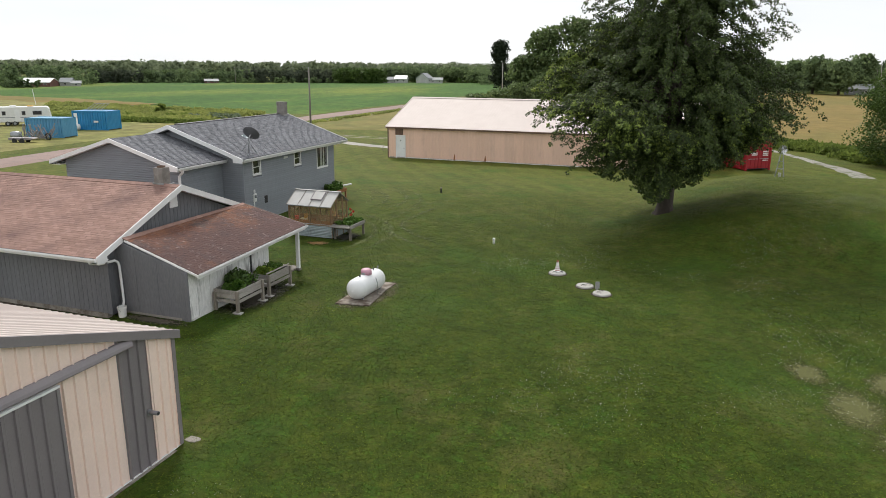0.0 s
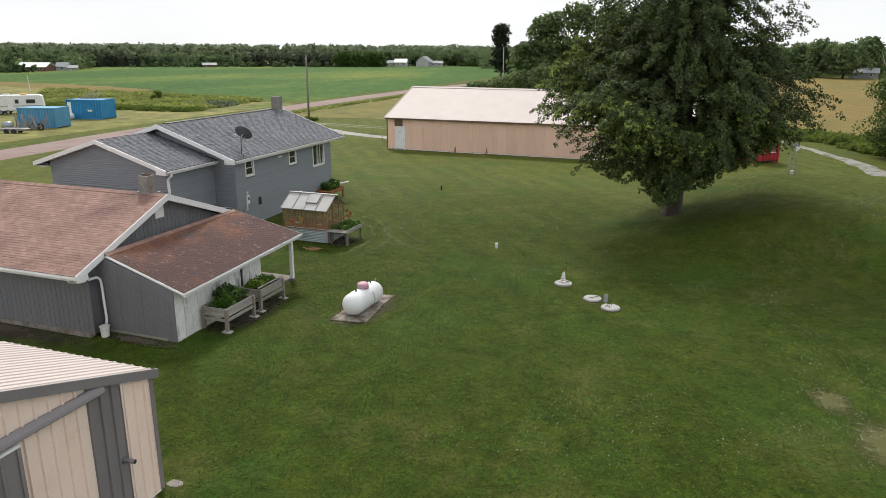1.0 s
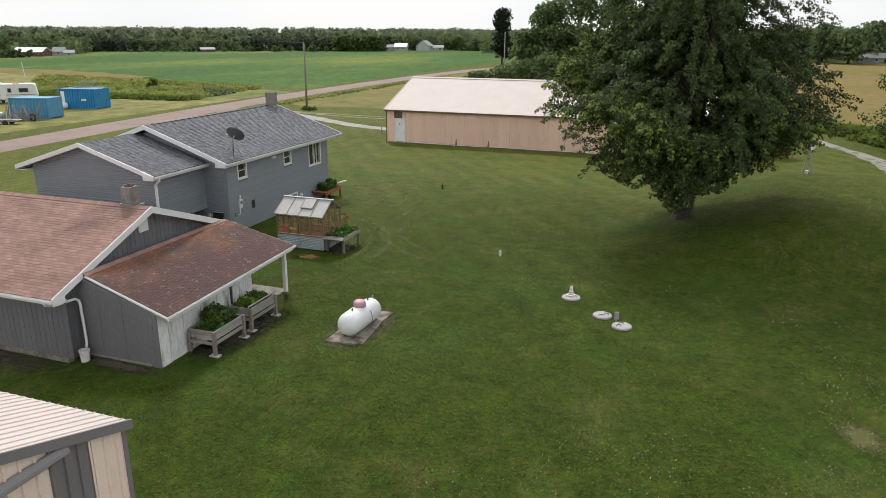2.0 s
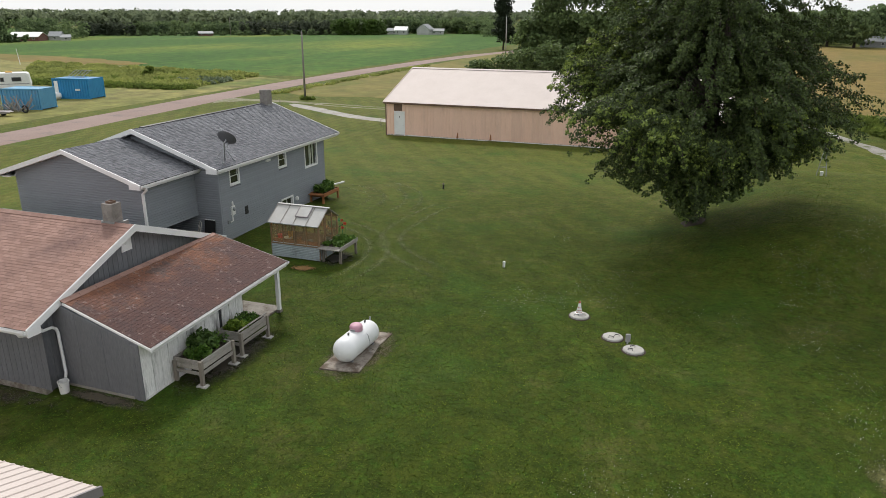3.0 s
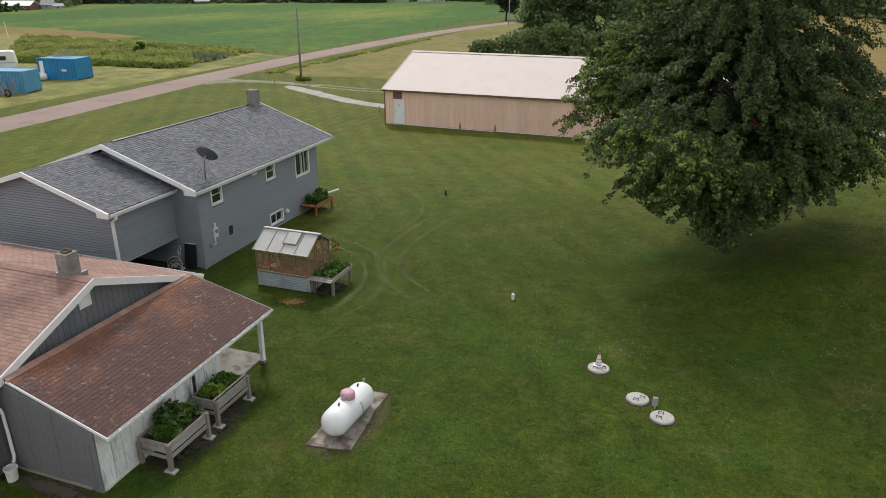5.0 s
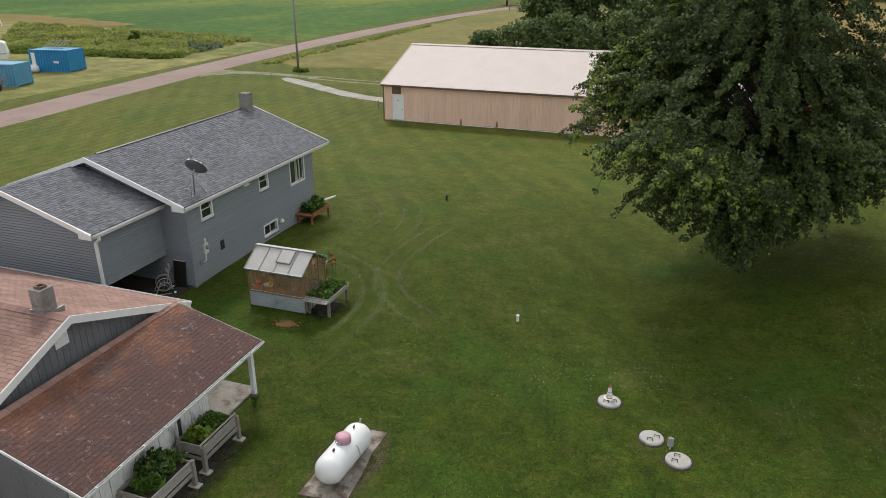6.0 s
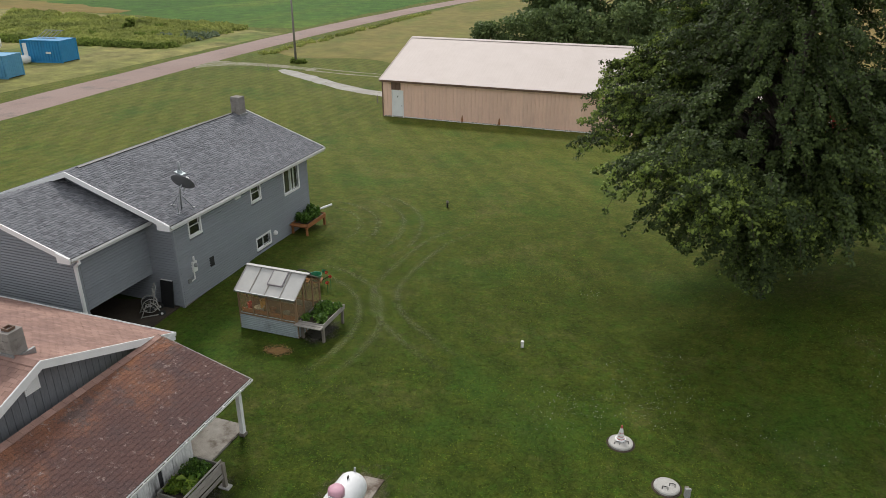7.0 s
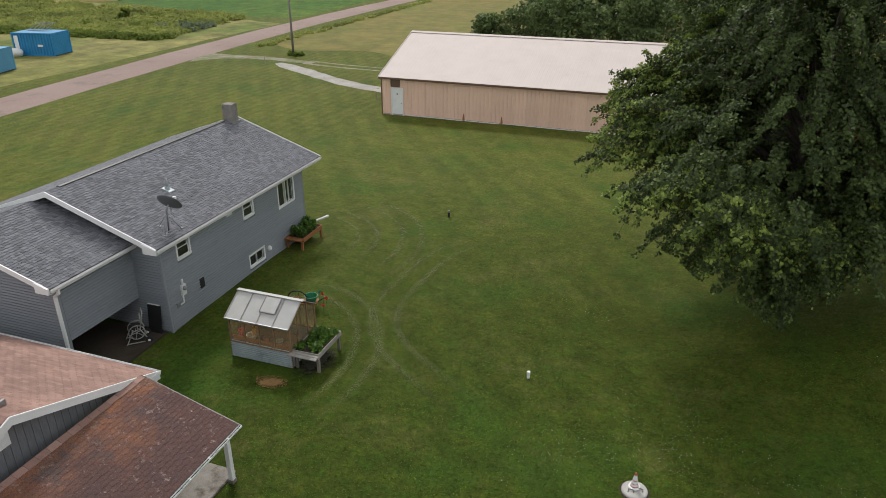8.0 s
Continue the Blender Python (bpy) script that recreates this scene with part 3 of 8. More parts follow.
POLY_ROOF = plain("white_polycarbonate_roof", (0.39, 0.385, 0.37), (0.47, 0.465, 0.45), 0.65, 0, 2.0, 30.0, relief=0.03, dirt=(0.48, 0.46, 0.42), dirt_at=(0.5, 0.8), speck=0.05)
SHINGLE_GREY = shingle_material("charcoal_shingles", [(0.106, 0.108, 0.122), (0.148, 0.152, 0.168), (0.190, 0.194, 0.212), (0.128, 0.131, 0.147)], None, None, 0.3, spread=0.06)
SHINGLE_PINK = shingle_material("faded_rose_shingles", [(0.262, 0.155, 0.124), (0.306, 0.184, 0.148), (0.352, 0.218, 0.178)], (0.44, 0.34, 0.29), (0.70, 0.78), 0.28,
                                (0.150, 0.088, 0.080), (0.48, 0.70), 0.12)
SHINGLE_RED = shingle_material("mossy_rust_shingles", [(0.192, 0.078, 0.040), (0.214, 0.090, 0.046), (0.240, 0.104, 0.054), (0.178, 0.071, 0.039)], (0.235, 0.172, 0.152), (0.575, 0.660), 0.55,
                               (0.088, 0.074, 0.070), (0.50, 0.60), 0.16, creep=((-17.8, -15.2), (0.074, 0.040, 0.038)))
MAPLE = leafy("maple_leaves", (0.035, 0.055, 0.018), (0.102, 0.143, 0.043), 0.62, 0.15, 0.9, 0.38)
# young growth; its pale colour also holds the sky light on the crown
MAPLE_TIP = leafy("young_and_lit_maple_leaves", (0.138, 0.194, 0.044), (0.290, 0.362, 0.092), 0.60, 0.26, 0.9, 0.35)
# far leaf colours are paled to hold the haze of distance
HAZE_LEAF = leafy("haze_paled_far_leaves", (0.150, 0.182, 0.122), (0.178, 0.212, 0.138), 0.9, 0.6, 0.02, 0.25)
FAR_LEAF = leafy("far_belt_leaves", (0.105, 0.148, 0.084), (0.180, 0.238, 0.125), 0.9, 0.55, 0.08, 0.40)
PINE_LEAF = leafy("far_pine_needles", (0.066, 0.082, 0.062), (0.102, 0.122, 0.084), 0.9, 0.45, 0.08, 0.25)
ROW_LEAF = leafy("row_tree_leaves", (0.078, 0.118, 0.046), (0.205, 0.275, 0.105), 0.6, 0.26)
DARK_LEAF = leafy("deep_green_leaves", (0.018, 0.036, 0.011), (0.055, 0.092, 0.026), 0.6, 0.18)
LIGHT_LEAF = leafy("pale_green_leaves", (0.050, 0.090, 0.018), (0.120, 0.185, 0.045), 0.6, 0.22)
NEEDLE = leafy("dark_needles", (0.014, 0.024, 0.013), (0.034, 0.052, 0.025), 0.7, 0.08)
WEED = leafy("tall_weeds", (0.235, 0.275, 0.090), (0.325, 0.340, 0.132), 0.9, 0.60, 0.12, 0.36)
RANK_GREEN = leafy("rank_green_grass", (0.125, 0.172, 0.040), (0.195, 0.245, 0.062), 0.9, 0.55, 0.15, 0.25)
SAGE = leafy("silvery_weeds", (0.12, 0.16, 0.10), (0.22, 0.26, 0.18), 0.7, 0.2)
HERB = leafy("vegetable_leaves", (0.036, 0.088, 0.014), (0.150, 0.260, 0.045), 0.5, 0.2)
DARK_HERB = leafy("dark_vegetable_leaves", (0.040, 0.080, 0.022), (0.120, 0.190, 0.050), 0.45, 0.18)
LETTUCE = leafy("lettuce_leaves", (0.09, 0.17, 0.02), (0.26, 0.34, 0.05), 0.5, 0.2)
BLADE = leafy("grass_blades", (0.032, 0.055, 0.005), (0.145, 0.190, 0.022), 0.9, 0.25, 0.6, 0.30)
CLOVER = plain("clover_flowers", (0.46, 0.48, 0.38), (0.58, 0.59, 0.48), 0.8, 0, 3.0, 40.0)

# ---- ground, road, fields ----
def spread_axis(lo, hi, fine_lo, fine_hi, step, grow):
    a = list(np.arange(fine_lo, fine_hi + 1e-6, step))
    s, x = step, fine_hi
    while x < hi:
        s *= grow
        x = min(hi, x + s)
        a.append(x)
    s, x = step, fine_lo
    while x > lo:
        s *= grow
        x = max(lo, x - s)
        a.insert(0, x)
    return a


def sheet(name, xs, ys, lift, mat, label, inside=None, height=None):
    height = height or (lambda x, y: terrain(x, y) + lift)
    verts = np.array([(x, y, height(x, y)) for y in ys for x in xs])
    nx = len(xs)
    faces = [(j * nx + i, j * nx + i + 1, (j + 1) * nx + i + 1, (j + 1) * nx + i) for j in range(len(ys) - 1) for i in range(nx - 1)
             if inside is None or inside((xs[i] + xs[i + 1]) / 2, (ys[j] + ys[j + 1]) / 2)]
    return tagged(new(name, mesh_np(name, verts, np.array(faces), mat, True)), label, "ground", kind="structure")


def ribbon(name, points, widths, lift, mat, label, category, step=1.0, ragged=0.0, thick=0.05):
    """A strip draped on the ground along a smooth line, with a thin edge."""
    pts = [Vector((x, y, 0)) for x, y in points]
    line, wide = [], []
    for i in range(len(pts) - 1):
        p0, p1, p2, p3 = pts[max(i - 1, 0)], pts[i], pts[i + 1], pts[min(i + 2, len(pts) - 1)]
        k = max(2, int((p2 - p1).length / step))
        for s in range(k):
            t = s / k
            line.append(0.5 * ((2 * p1) + (p2 - p0) * t + (2 * p0 - 5 * p1 + 4 * p2 - p3) * t * t + (3 * p1 - p0 - 3 * p2 + p3) * t ** 3))
            wide.append(widths[i] * (1 - t) + widths[i + 1] * t)
    line.append(pts[-1])
    wide.append(widths[-1])
    verts, faces, m = [], [], 7
    for i, p in enumerate(line):
        d = (line[min(i + 1, len(line) - 1)] - line[max(i - 1, 0)]).normalized()
        side = Vector((-d.y, d.x, 0))
        for j in range(m):
            u = -1 + 2 * j / (m - 1)
            w = wide[i] / 2 * (1 + ragged * noise.noise(Vector((p.x * 0.7, p.y * 0.7, 5.0 * (u > 0)))))
            q = p + side * (u * w)
            edge = -thick if j in (0, m - 1) else 0.0
            verts.append((q.x, q.y, terrain(q.x, q.y) + lift + edge))
    faces = [(i * m + j, i * m + j + 1, (i + 1) * m + j + 1, (i + 1) * m + j) for i in range(len(line) - 1) for j in range(m - 1)]
    return tagged(new(name, mesh_np(name, np.array(verts), np.array(faces)[:, ::-1], mat, True)), label, category, kind="structure")


sheet("ground", spread_axis(-2600, 2600, -34, 26, 0.7, 1.16), spread_axis(-700, 4200, 4, 62, 0.7, 1.16), 0.0, LAWN, "mown green lawn with clover, dry patches and mower tracks")
field_edge = lambda x: 113 + 0.30 * (-66 - x)
def skewed(name, x0, x1, y0, y1, nx, ny, lift, mat, label):
    """A sheet whose near and far edges are lines y0(x) and y1(x)."""
    verts = np.array([(x, y0(x) + (y1(x) - y0(x)) * j / ny, 0.0) for j in range(ny + 1) for x in np.linspace(x0, x1, nx + 1)])
    verts[:, 2] = [terrain(a, b) + lift for a, b in verts[:, :2]]
    m = nx + 1
    rim = [j * m + i for j in range(ny + 1) for i in range(m) if j in (0, ny) or i in (0, nx)]
    verts[rim, 2] -= lift + 0.08
    faces = np.array([(j * m + i, j * m + i + 1, (j + 1) * m + i + 1, (j + 1) * m + i) for j in range(ny) for i in range(nx)])
    return tagged(new(name, mesh_np(name, verts, faces, mat, True)), label, "ground", kind="structure")
skewed("soybean_field", -620, -65.5, field_edge, lambda x: 396, 60, 40, 0.16, SOY, "wide green soybean field in faint rows beyond the road")
skewed("hay_field", -14, 110, lambda x: 94, lambda x: 306, 34, 40, 0.12, HAY, "golden dry hay field behind the barn")
skewed("rough_meadow", -58.8, -12.0, lambda x: 87.0 + 1.4 * math.sin(x * 0.4) + 0.10 * (-12 - x), lambda x: 215, 34, 50, 0.05, MEADOW, "uncut olive and tan meadow between the road and the trees")
skewed("verge", -420, -63.5, lambda x: -40, lambda x: field_edge(x) + 1, 60, 50, 0.06, VERGE, "yellowed rough grass beside the road and containers")
ribbon("dry_strip", [(-260, 167), (-205, 151), (-165, 142), (-140, 136), (-116, 133)], [2, 6, 17, 19, 3], 0.20, HAY, "strip of dry tan grass in the field", "ground", 3.0, 0.5, 0.28)
ribbon("road", [(-57.5, -60), (-58.2, 0), (-58.6, 30), (-59.1, 44), (-59.9, 56), (-61.3, 72), (-62.9, 95), (-63.7, 120), (-63.2, 150), (-61.0, 185), (-52, 240), (-40, 300), (-20, 380)],
       [5.7] * 13, 0.10, ROAD, "faded pinkish-grey country road", "road", 2.5, 0.03, 0.12)
ribbon("driveway_west", [(-48.6, 82.3), (-47.0, 81.2), (-44.2, 79.5), (-41.0, 77.6), (-37.8, 75.7), (-35.0, 74.3), (-32.4, 73.5), (-29.6, 72.7)], [0.9, 1.9, 2.0, 1.9, 1.9, 1.9, 2.0, 2.0], 0.045, GRAVEL,
       "pale gravel driveway from the road to the barn", "driveway", 0.6, 0.25)
ribbon("driveway_apron", [(-60.0, 83.0), (-57.4, 84.0), (-54.0, 84.7), (-50.5, 84.6), (-47.6, 84.1), (-45.0, 83.7)], [7.6, 3.4, 2.3, 2.0, 1.7, 1.3], 0.035, WORN_GRAVEL,
       "worn dirt and gravel where the driveway meets the road", "driveway", 0.6, 0.25)
for side in (-0.75, 0.75):
    ribbon("wheel_rut", [(-46.0, 83.9 + side), (-42.0, 83.2 + side), (-37.0, 82.8 + side), (-32.0, 82.6 + side), (-26.0, 82.7 + side)], [0.7, 0.5, 0.45, 0.45, 0.4], 0.03, WORN_GRAVEL,
           "faint gravel wheel rut leading behind the barn", "driveway", 0.6, 0.3)
ribbon("driveway_east", [(8.6, 87.0), (9.8, 83.5), (11.6, 78.2), (13.0, 73.3), (13.9, 69.0), (14.3, 64.5), (14.7, 60.0), (16.4, 54.0), (22.0, 46.0), (32.0, 38.0)], [0.5, 0.8, 1.1, 1.4, 1.7, 2.0, 2.2, 2.6, 3.0, 3.0], 0.05, BROKEN_GRAVEL,
       "pale gravel track running past the mound", "driveway", 0.5, 0.55)


def pressed_material():
    """Grass laid over by mower wheels: paler in the middle of the rut, thinning out at its edges."""
    m, n, l, p = material("pressed_pale_grass")
    uv, sep = n.new("ShaderNodeUVMap"), n.new("ShaderNodeSeparateXYZ")
    l.new(uv.outputs["UV"], sep.inputs["Vector"])
    across = ramp(n, l, sep.outputs["X"], [(0.0, (0, 0, 0)), (0.5, (0.38, 0.38, 0.38)), (1.0, (0, 0, 0))])
    ends = ramp(n, l, sep.outputs["Y"], [(0.0, (0, 0, 0)), (0.18, (1, 1, 1)), (0.8, (1, 1, 1)), (1.0, (0, 0, 0))])
    broken = ramp(n, l, noise_of(n, l, 1.1, 6.0, 0.7), [(0.30, (0.25, 0.25, 0.25)), (0.62, (1, 1, 1))])
    fine = noise_of(n, l, 22.0, 6.0, 0.75)
    cover = blend(n, l, blend(n, l, across, ends, 1.0, "MULTIPLY"), broken, 1.0, "MULTIPLY")
    l.new(ramp(n, l, fine, [(0.3, (0.070, 0.088, 0.024)), (0.7, (0.200, 0.215, 0.085))]), p.inputs["Base Color"])
    p.inputs["Roughness"].default_value = 0.9
    tr, mx = n.new("ShaderNodeBsdfTransparent"), n.new("ShaderNodeMixShader")
    l.new(cover, mx.inputs["Fac"])
    l.new(tr.outputs["BSDF"], mx.inputs[1])
    l.new(p.outputs["BSDF"], mx.inputs[2])
    l.new(mx.outputs["Shader"], n["Material Output"].inputs["Surface"])
    return m


PRESSED = pressed_material()


def mower_track(points, gauge=0.95, wide=0.42):
    """A pair of wheel marks along a smooth line on the lawn."""
    pts = [Vector((x, y, 0)) for x, y in points]
    line = []
    for i in range(len(pts) - 1):
        p0, p1, p2, p3 = pts[max(i - 1, 0)], pts[i], pts[i + 1], pts[min(i + 2, len(pts) - 1)]
        for k in range(8):
            t = k / 8
            line.append(0.5 * ((2 * p1) + (p2 - p0) * t + (2 * p0 - 5 * p1 + 4 * p2 - p3) * t * t + (3 * p1 - p0 - 3 * p2 + p3) * t ** 3))
    for off in (-gauge / 2, gauge / 2):
        verts, uvs = [], []
        for i, p in enumerate(line):
            d = (line[min(i + 1, len(line) - 1)] - line[max(i - 1, 0)]).normalized()
            for j in range(3):
                q = p + Vector((-d.y, d.x, 0)) * (off + (j - 1) * wide / 2)
                verts.append((q.x, q.y, terrain(q.x, q.y) + 0.030))
                uvs.append((j / 2, i / (len(line) - 1)))
        faces = np.array([(i * 3 + j, (i + 1) * 3 + j, (i + 1) * 3 + j + 1, i * 3 + j + 1) for i in range(len(line) - 1) for j in range(2)])
        me = mesh_np("mower_track", np.array(verts), faces, PRESSED, True)
        layer = me.uv_layers.new(name="UVMap")
        layer.data.foreach_set("uv", np.array([uvs[k] for k in faces.ravel()], dtype=np.float32).ravel())
        tagged(new("mower_track", me), "pale curved wheel mark of a mower in the lawn", "mower track", kind="structure")


mower_track([(-21.4, 42.4), (-20.2, 42.3), (-19.2, 41.9), (-18.2, 40.9), (-17.7, 39.4), (-17.8, 37.6)], 0.9)
mower_track([(-19.8, 44.6), (-18.1, 43.8), (-16.7, 42.6), (-15.9, 40.9), (-15.6, 39.0), (-16.0, 37.0)], 0.9)
mower_track([(-13.0, 42.0), (-14.0, 39.9), (-14.4, 37.0), (-14.4, 34.6), (-13.8, 33.0), (-12.8, 31.9), (-11.2, 30.7), (-9.4, 29.6)])
mower_track([(-18.0, 34.9), (-16.6, 34.7), (-15.2, 33.9), (-14.2, 32.5), (-13.7, 30.8), (-13.8, 28.8), (-14.2, 27.4)], 0.85)

# ---- building helpers ----
def wall_cells(shape, axis, face0, face1, a0, a1, z0, z1, holes=()):
    """An upright wall of boxes round its openings. axis 'x': the wall lies at x face0..face1 and runs along y; 'y': the other way."""
    cuts = sorted({a0, a1, *[h[0] for h in holes], *[h[1] for h in holes]})
    for a, b in zip(cuts, cuts[1:]):
        zs, spans = z0, []
        for h in sorted((h for h in holes if h[0] < b - 1e-6 and h[1] > a + 1e-6), key=lambda h: h[2]):
            spans.append((zs, h[2]))
            zs = h[3]
        spans.append((zs, z1))
        for s, e in spans:
            if e - s > 0.004:
                if axis == "x":
                    shape.box(face0, face1, a, b, s, e)
                else:
                    shape.box(a, b, face0, face1, s, e)
    return shape


BOARD = {}


def siding(parent, axis, face, out, a0, a1, z0, z1, holes=(), step=0.106, mat=None, top=None):
    """Lapped boards, each an object, course by course. top: a function that gives the a-range at a height, for gables."""
    mat = mat or VINYL
    key = (axis, out, mat.name)
    if key not in BOARD:
        s = Shape()
        lap = [(0.002, 0.0), (0.046, 0.0), (0.050, 0.006), (0.030, step - 0.038), (0.004, step - 0.032), (0.004, step), (0.002, step)]
        if axis == "x":
            s.prism(lap, lambda p: (out * p[0], 0, p[1]), lambda p: (out * p[0], 1, p[1]))
        else:
            s.prism(lap, lambda p: (0, out * p[0], p[1]), lambda p: (1, out * p[0], p[1]))
        BOARD[key] = mesh_of("siding_board", s, mat)
    o = ORIGIN[parent]
    z = z0
    while z < z1 - 0.03:
        lo, hi = (a0, a1) if top is None else top(z + step)
        if hi - lo > 0.1:
            spans = [(lo, hi)]
            for h in holes:
                if h[2] < z + step and h[3] > z:
                    nxt = []
                    for s, e in spans:
                        if h[0] > s:
                            nxt.append((s, min(e, h[0])))
                        if h[1] < e:
                            nxt.append((max(s, h[1]), e))
                    spans = [(s, e) for s, e in nxt if e - s > 0.02]
            for s, e in spans:
                p = (face, s, z) if axis == "x" else (s, face, z)
                m = Matrix.Translation((p[0] - o[0], p[1] - o[1], p[2] - o[2]))
                m = m @ (Matrix.Diagonal((1, e - s, 1, 1)) if axis == "x" else Matrix.Diagonal((e - s, 1, 1, 1)))
                piece("siding_board", BOARD[key], parent, m)
        z += step


def roof_slab(edge_low, edge_high, a0, a1, axis, thick=0.12):
    """A sloping slab between (across, z) at its low and its high edge."""
    (u0, z0), (u1, z1) = edge_low, edge_high
    poly = [(u0, z0), (u1, z1), (u1, z1 - thick), (u0, z0 - thick)]
    s = Shape()
    return s.along_y(poly, a0, a1) if axis == "y" else s.along_x(poly, a0, a1)


def shingle_tabs(low, high, a0, a1, axis, tab=0.305, course=0.14, rng=None, wander=0.012, random_width=False, clip=None, gap=0.006, thin=1.0):
    """Tabs as (low corner, high corner) frames: centre, along, up, normal, width, length, thickness."""
    rng = rng or random.Random(5)
    (u0, z0), (u1, z1) = low, high
    run = math.hypot(u1 - u0, z1 - z0)
    eu, ez = (u1 - u0) / run, (z1 - z0) / run
    out, n = [], int(run / course) + 1
    for c in range(n):
        s = c * course
        a = a0 - (tab / 2 if c % 2 else 0.0) - rng.random() * 0.04
        e = min(s + course * 1.12, run)
        while a < a1:
            w = tab if not random_width else rng.choice((0.10, 0.13, 0.16, 0.19, 0.22))
            b = min(a + w, a1)
            lo = max(a, a0)
            if b - lo > 0.03 and (clip is None or clip((lo + b) / 2, s)):
                d = rng.uniform(-wander, wander)
                th = thin * rng.uniform(0.009, 0.016) + (0.005 if random_width and rng.random() < 0.45 else 0)
                out.append((lo + gap, b - gap, s + d, e, th))
            a += w
    def place(lo, b, s, e, th, shape):
        nu, nz = (-ez, eu) if (-ez * 0 + eu) > 0 else (ez, -eu)
        def at(a, q, h):
            u, z = u0 + eu * q + nu * h, z0 + ez * q + nz * h
            return (u, a, z) if axis == "y" else (a, u, z)
        skew = 0.004 * math.sin(lo * 37 + s * 91)
        shape.add([at(lo, s, 0.004), at(b, s + skew, 0.004), at(lo, s, th + 0.004), at(b, s + skew, th + 0.004), at(lo, e, 0.003), at(b, e, 0.003)],
                  [(0, 1, 3, 2), (2, 3, 5, 4), (0, 2, 4), (1, 5, 3)])
    return out, place


def shingle_roof(parent, low, high, a0, a1, axis, mat, tab=0.305, course=0.14, seed=1, pieces=0, pick=None, random_width=False, clip=None, thin=1.0):
    """Lays shingles on a slope: the picked tabs as objects, the rest joined."""
    tabs, place = shingle_tabs(low, high, a0, a1, axis, tab, course, random.Random(seed), random_width=random_width, clip=clip, thin=thin)
    rest, single = Shape(), 0
    o = ORIGIN[parent]
    for t in tabs:
        if pieces and single < pieces and pick(t[0], t[2]):
            s = Shape()
            place(*t, s)
            c = s.v[0]
            data = mesh_of("shingle", s, mat, c)
            piece("shingle", data, parent, Matrix.Translation((c[0] - o[0], c[1] - o[1], c[2] - o[2])))
            single += 1
        else:
            place(*t, rest)
    if rest.v:
        part("shingles", rest, mat, parent, kind="stuff")


def half_round_gutter(parent, axis, u, z, a0, a1, out, size=0.11, hangers=0.0, drop=0.0, slant=0.0):
    """An open trough along an eave, with its hangers."""
    s = Shape()
    t = 0.008
    prof = [(0, 0), (0, -size), (out * size * 0.75, -size), (out * size, -size * 0.35), (out * size, 0), (out * (size - t), 0), (out * (size - t), -size * 0.33), (out * (size * 0.72), -size + t), (out * t, -size + t), (out * t, 0)]
    ring = lambda a, dz, du: [(u + du + p[0], a, z + p[1] + dz) if axis == "y" else (a, u + du + p[0], z + p[1] + dz) for p in prof]
    n = len(prof)
    s.add(ring(a0, 0, 0) + ring(a1, drop, slant), [(i, (i + 1) % n, n + (i + 1) % n, n + i) for i in range(n)])
    for a, dz, du in ((a0, 0, 0), (a1, drop, slant)):
        q = [(u + du, z + dz), (u + du, z - size + dz), (u + du + out * size * 0.75, z - size + dz), (u + du + out * size, z - size * 0.35 + dz), (u + du + out * size, z + dz)]
        if axis == "y":
            s.along_y(q, a - 0.004, a + 0.004)
        else:
            s.along_x(q, a - 0.004, a + 0.004)
    g = part("gutter", s, TRIM, parent, "white metal gutter with grime inside")
    dirt = Shape()
    lo, hi = sorted((u + out * 0.012, u + out * size * 0.86))
    if axis == "y":
        dirt.add([(lo, a0 + .01, z - size * .55), (hi, a0 + .01, z - size * .55), (hi + slant, a1 - .01, z - size * .55 + drop), (lo + slant, a1 - .01, z - size * .55 + drop)], [(0, 1, 2, 3)])
    else:
        dirt.add([(a0 + .01, lo, z - size * .55), (a0 + .01, hi, z - size * .55), (a1 - .01, hi, z - size * .55 + drop), (a1 - .01, lo, z - size * .55 + drop)], [(0, 1, 2, 3)])
    part("gutter_silt", dirt, GUTTER_IN, g)
    if hangers:
        a = a0 + hangers / 2
        while a < a1:
            h = Shape()
            du = slant * (a - a0) / (a1 - a0)
            lo, hi = sorted((u + du, u + du + out * (size + 0.006)))
            dz = drop * (a - a0) / (a1 - a0)
            if axis == "y":
                h.box(lo, hi, a - 0.014, a + 0.014, z - 0.006 + dz, z + 0.004 + dz)
            else:
                h.box(a - 0.02, a + 0.02, lo, hi, z - 0.004 + dz, z + 0.010 + dz)
            part("hanger", h, TRIM, g)
            a += hangers
    return g


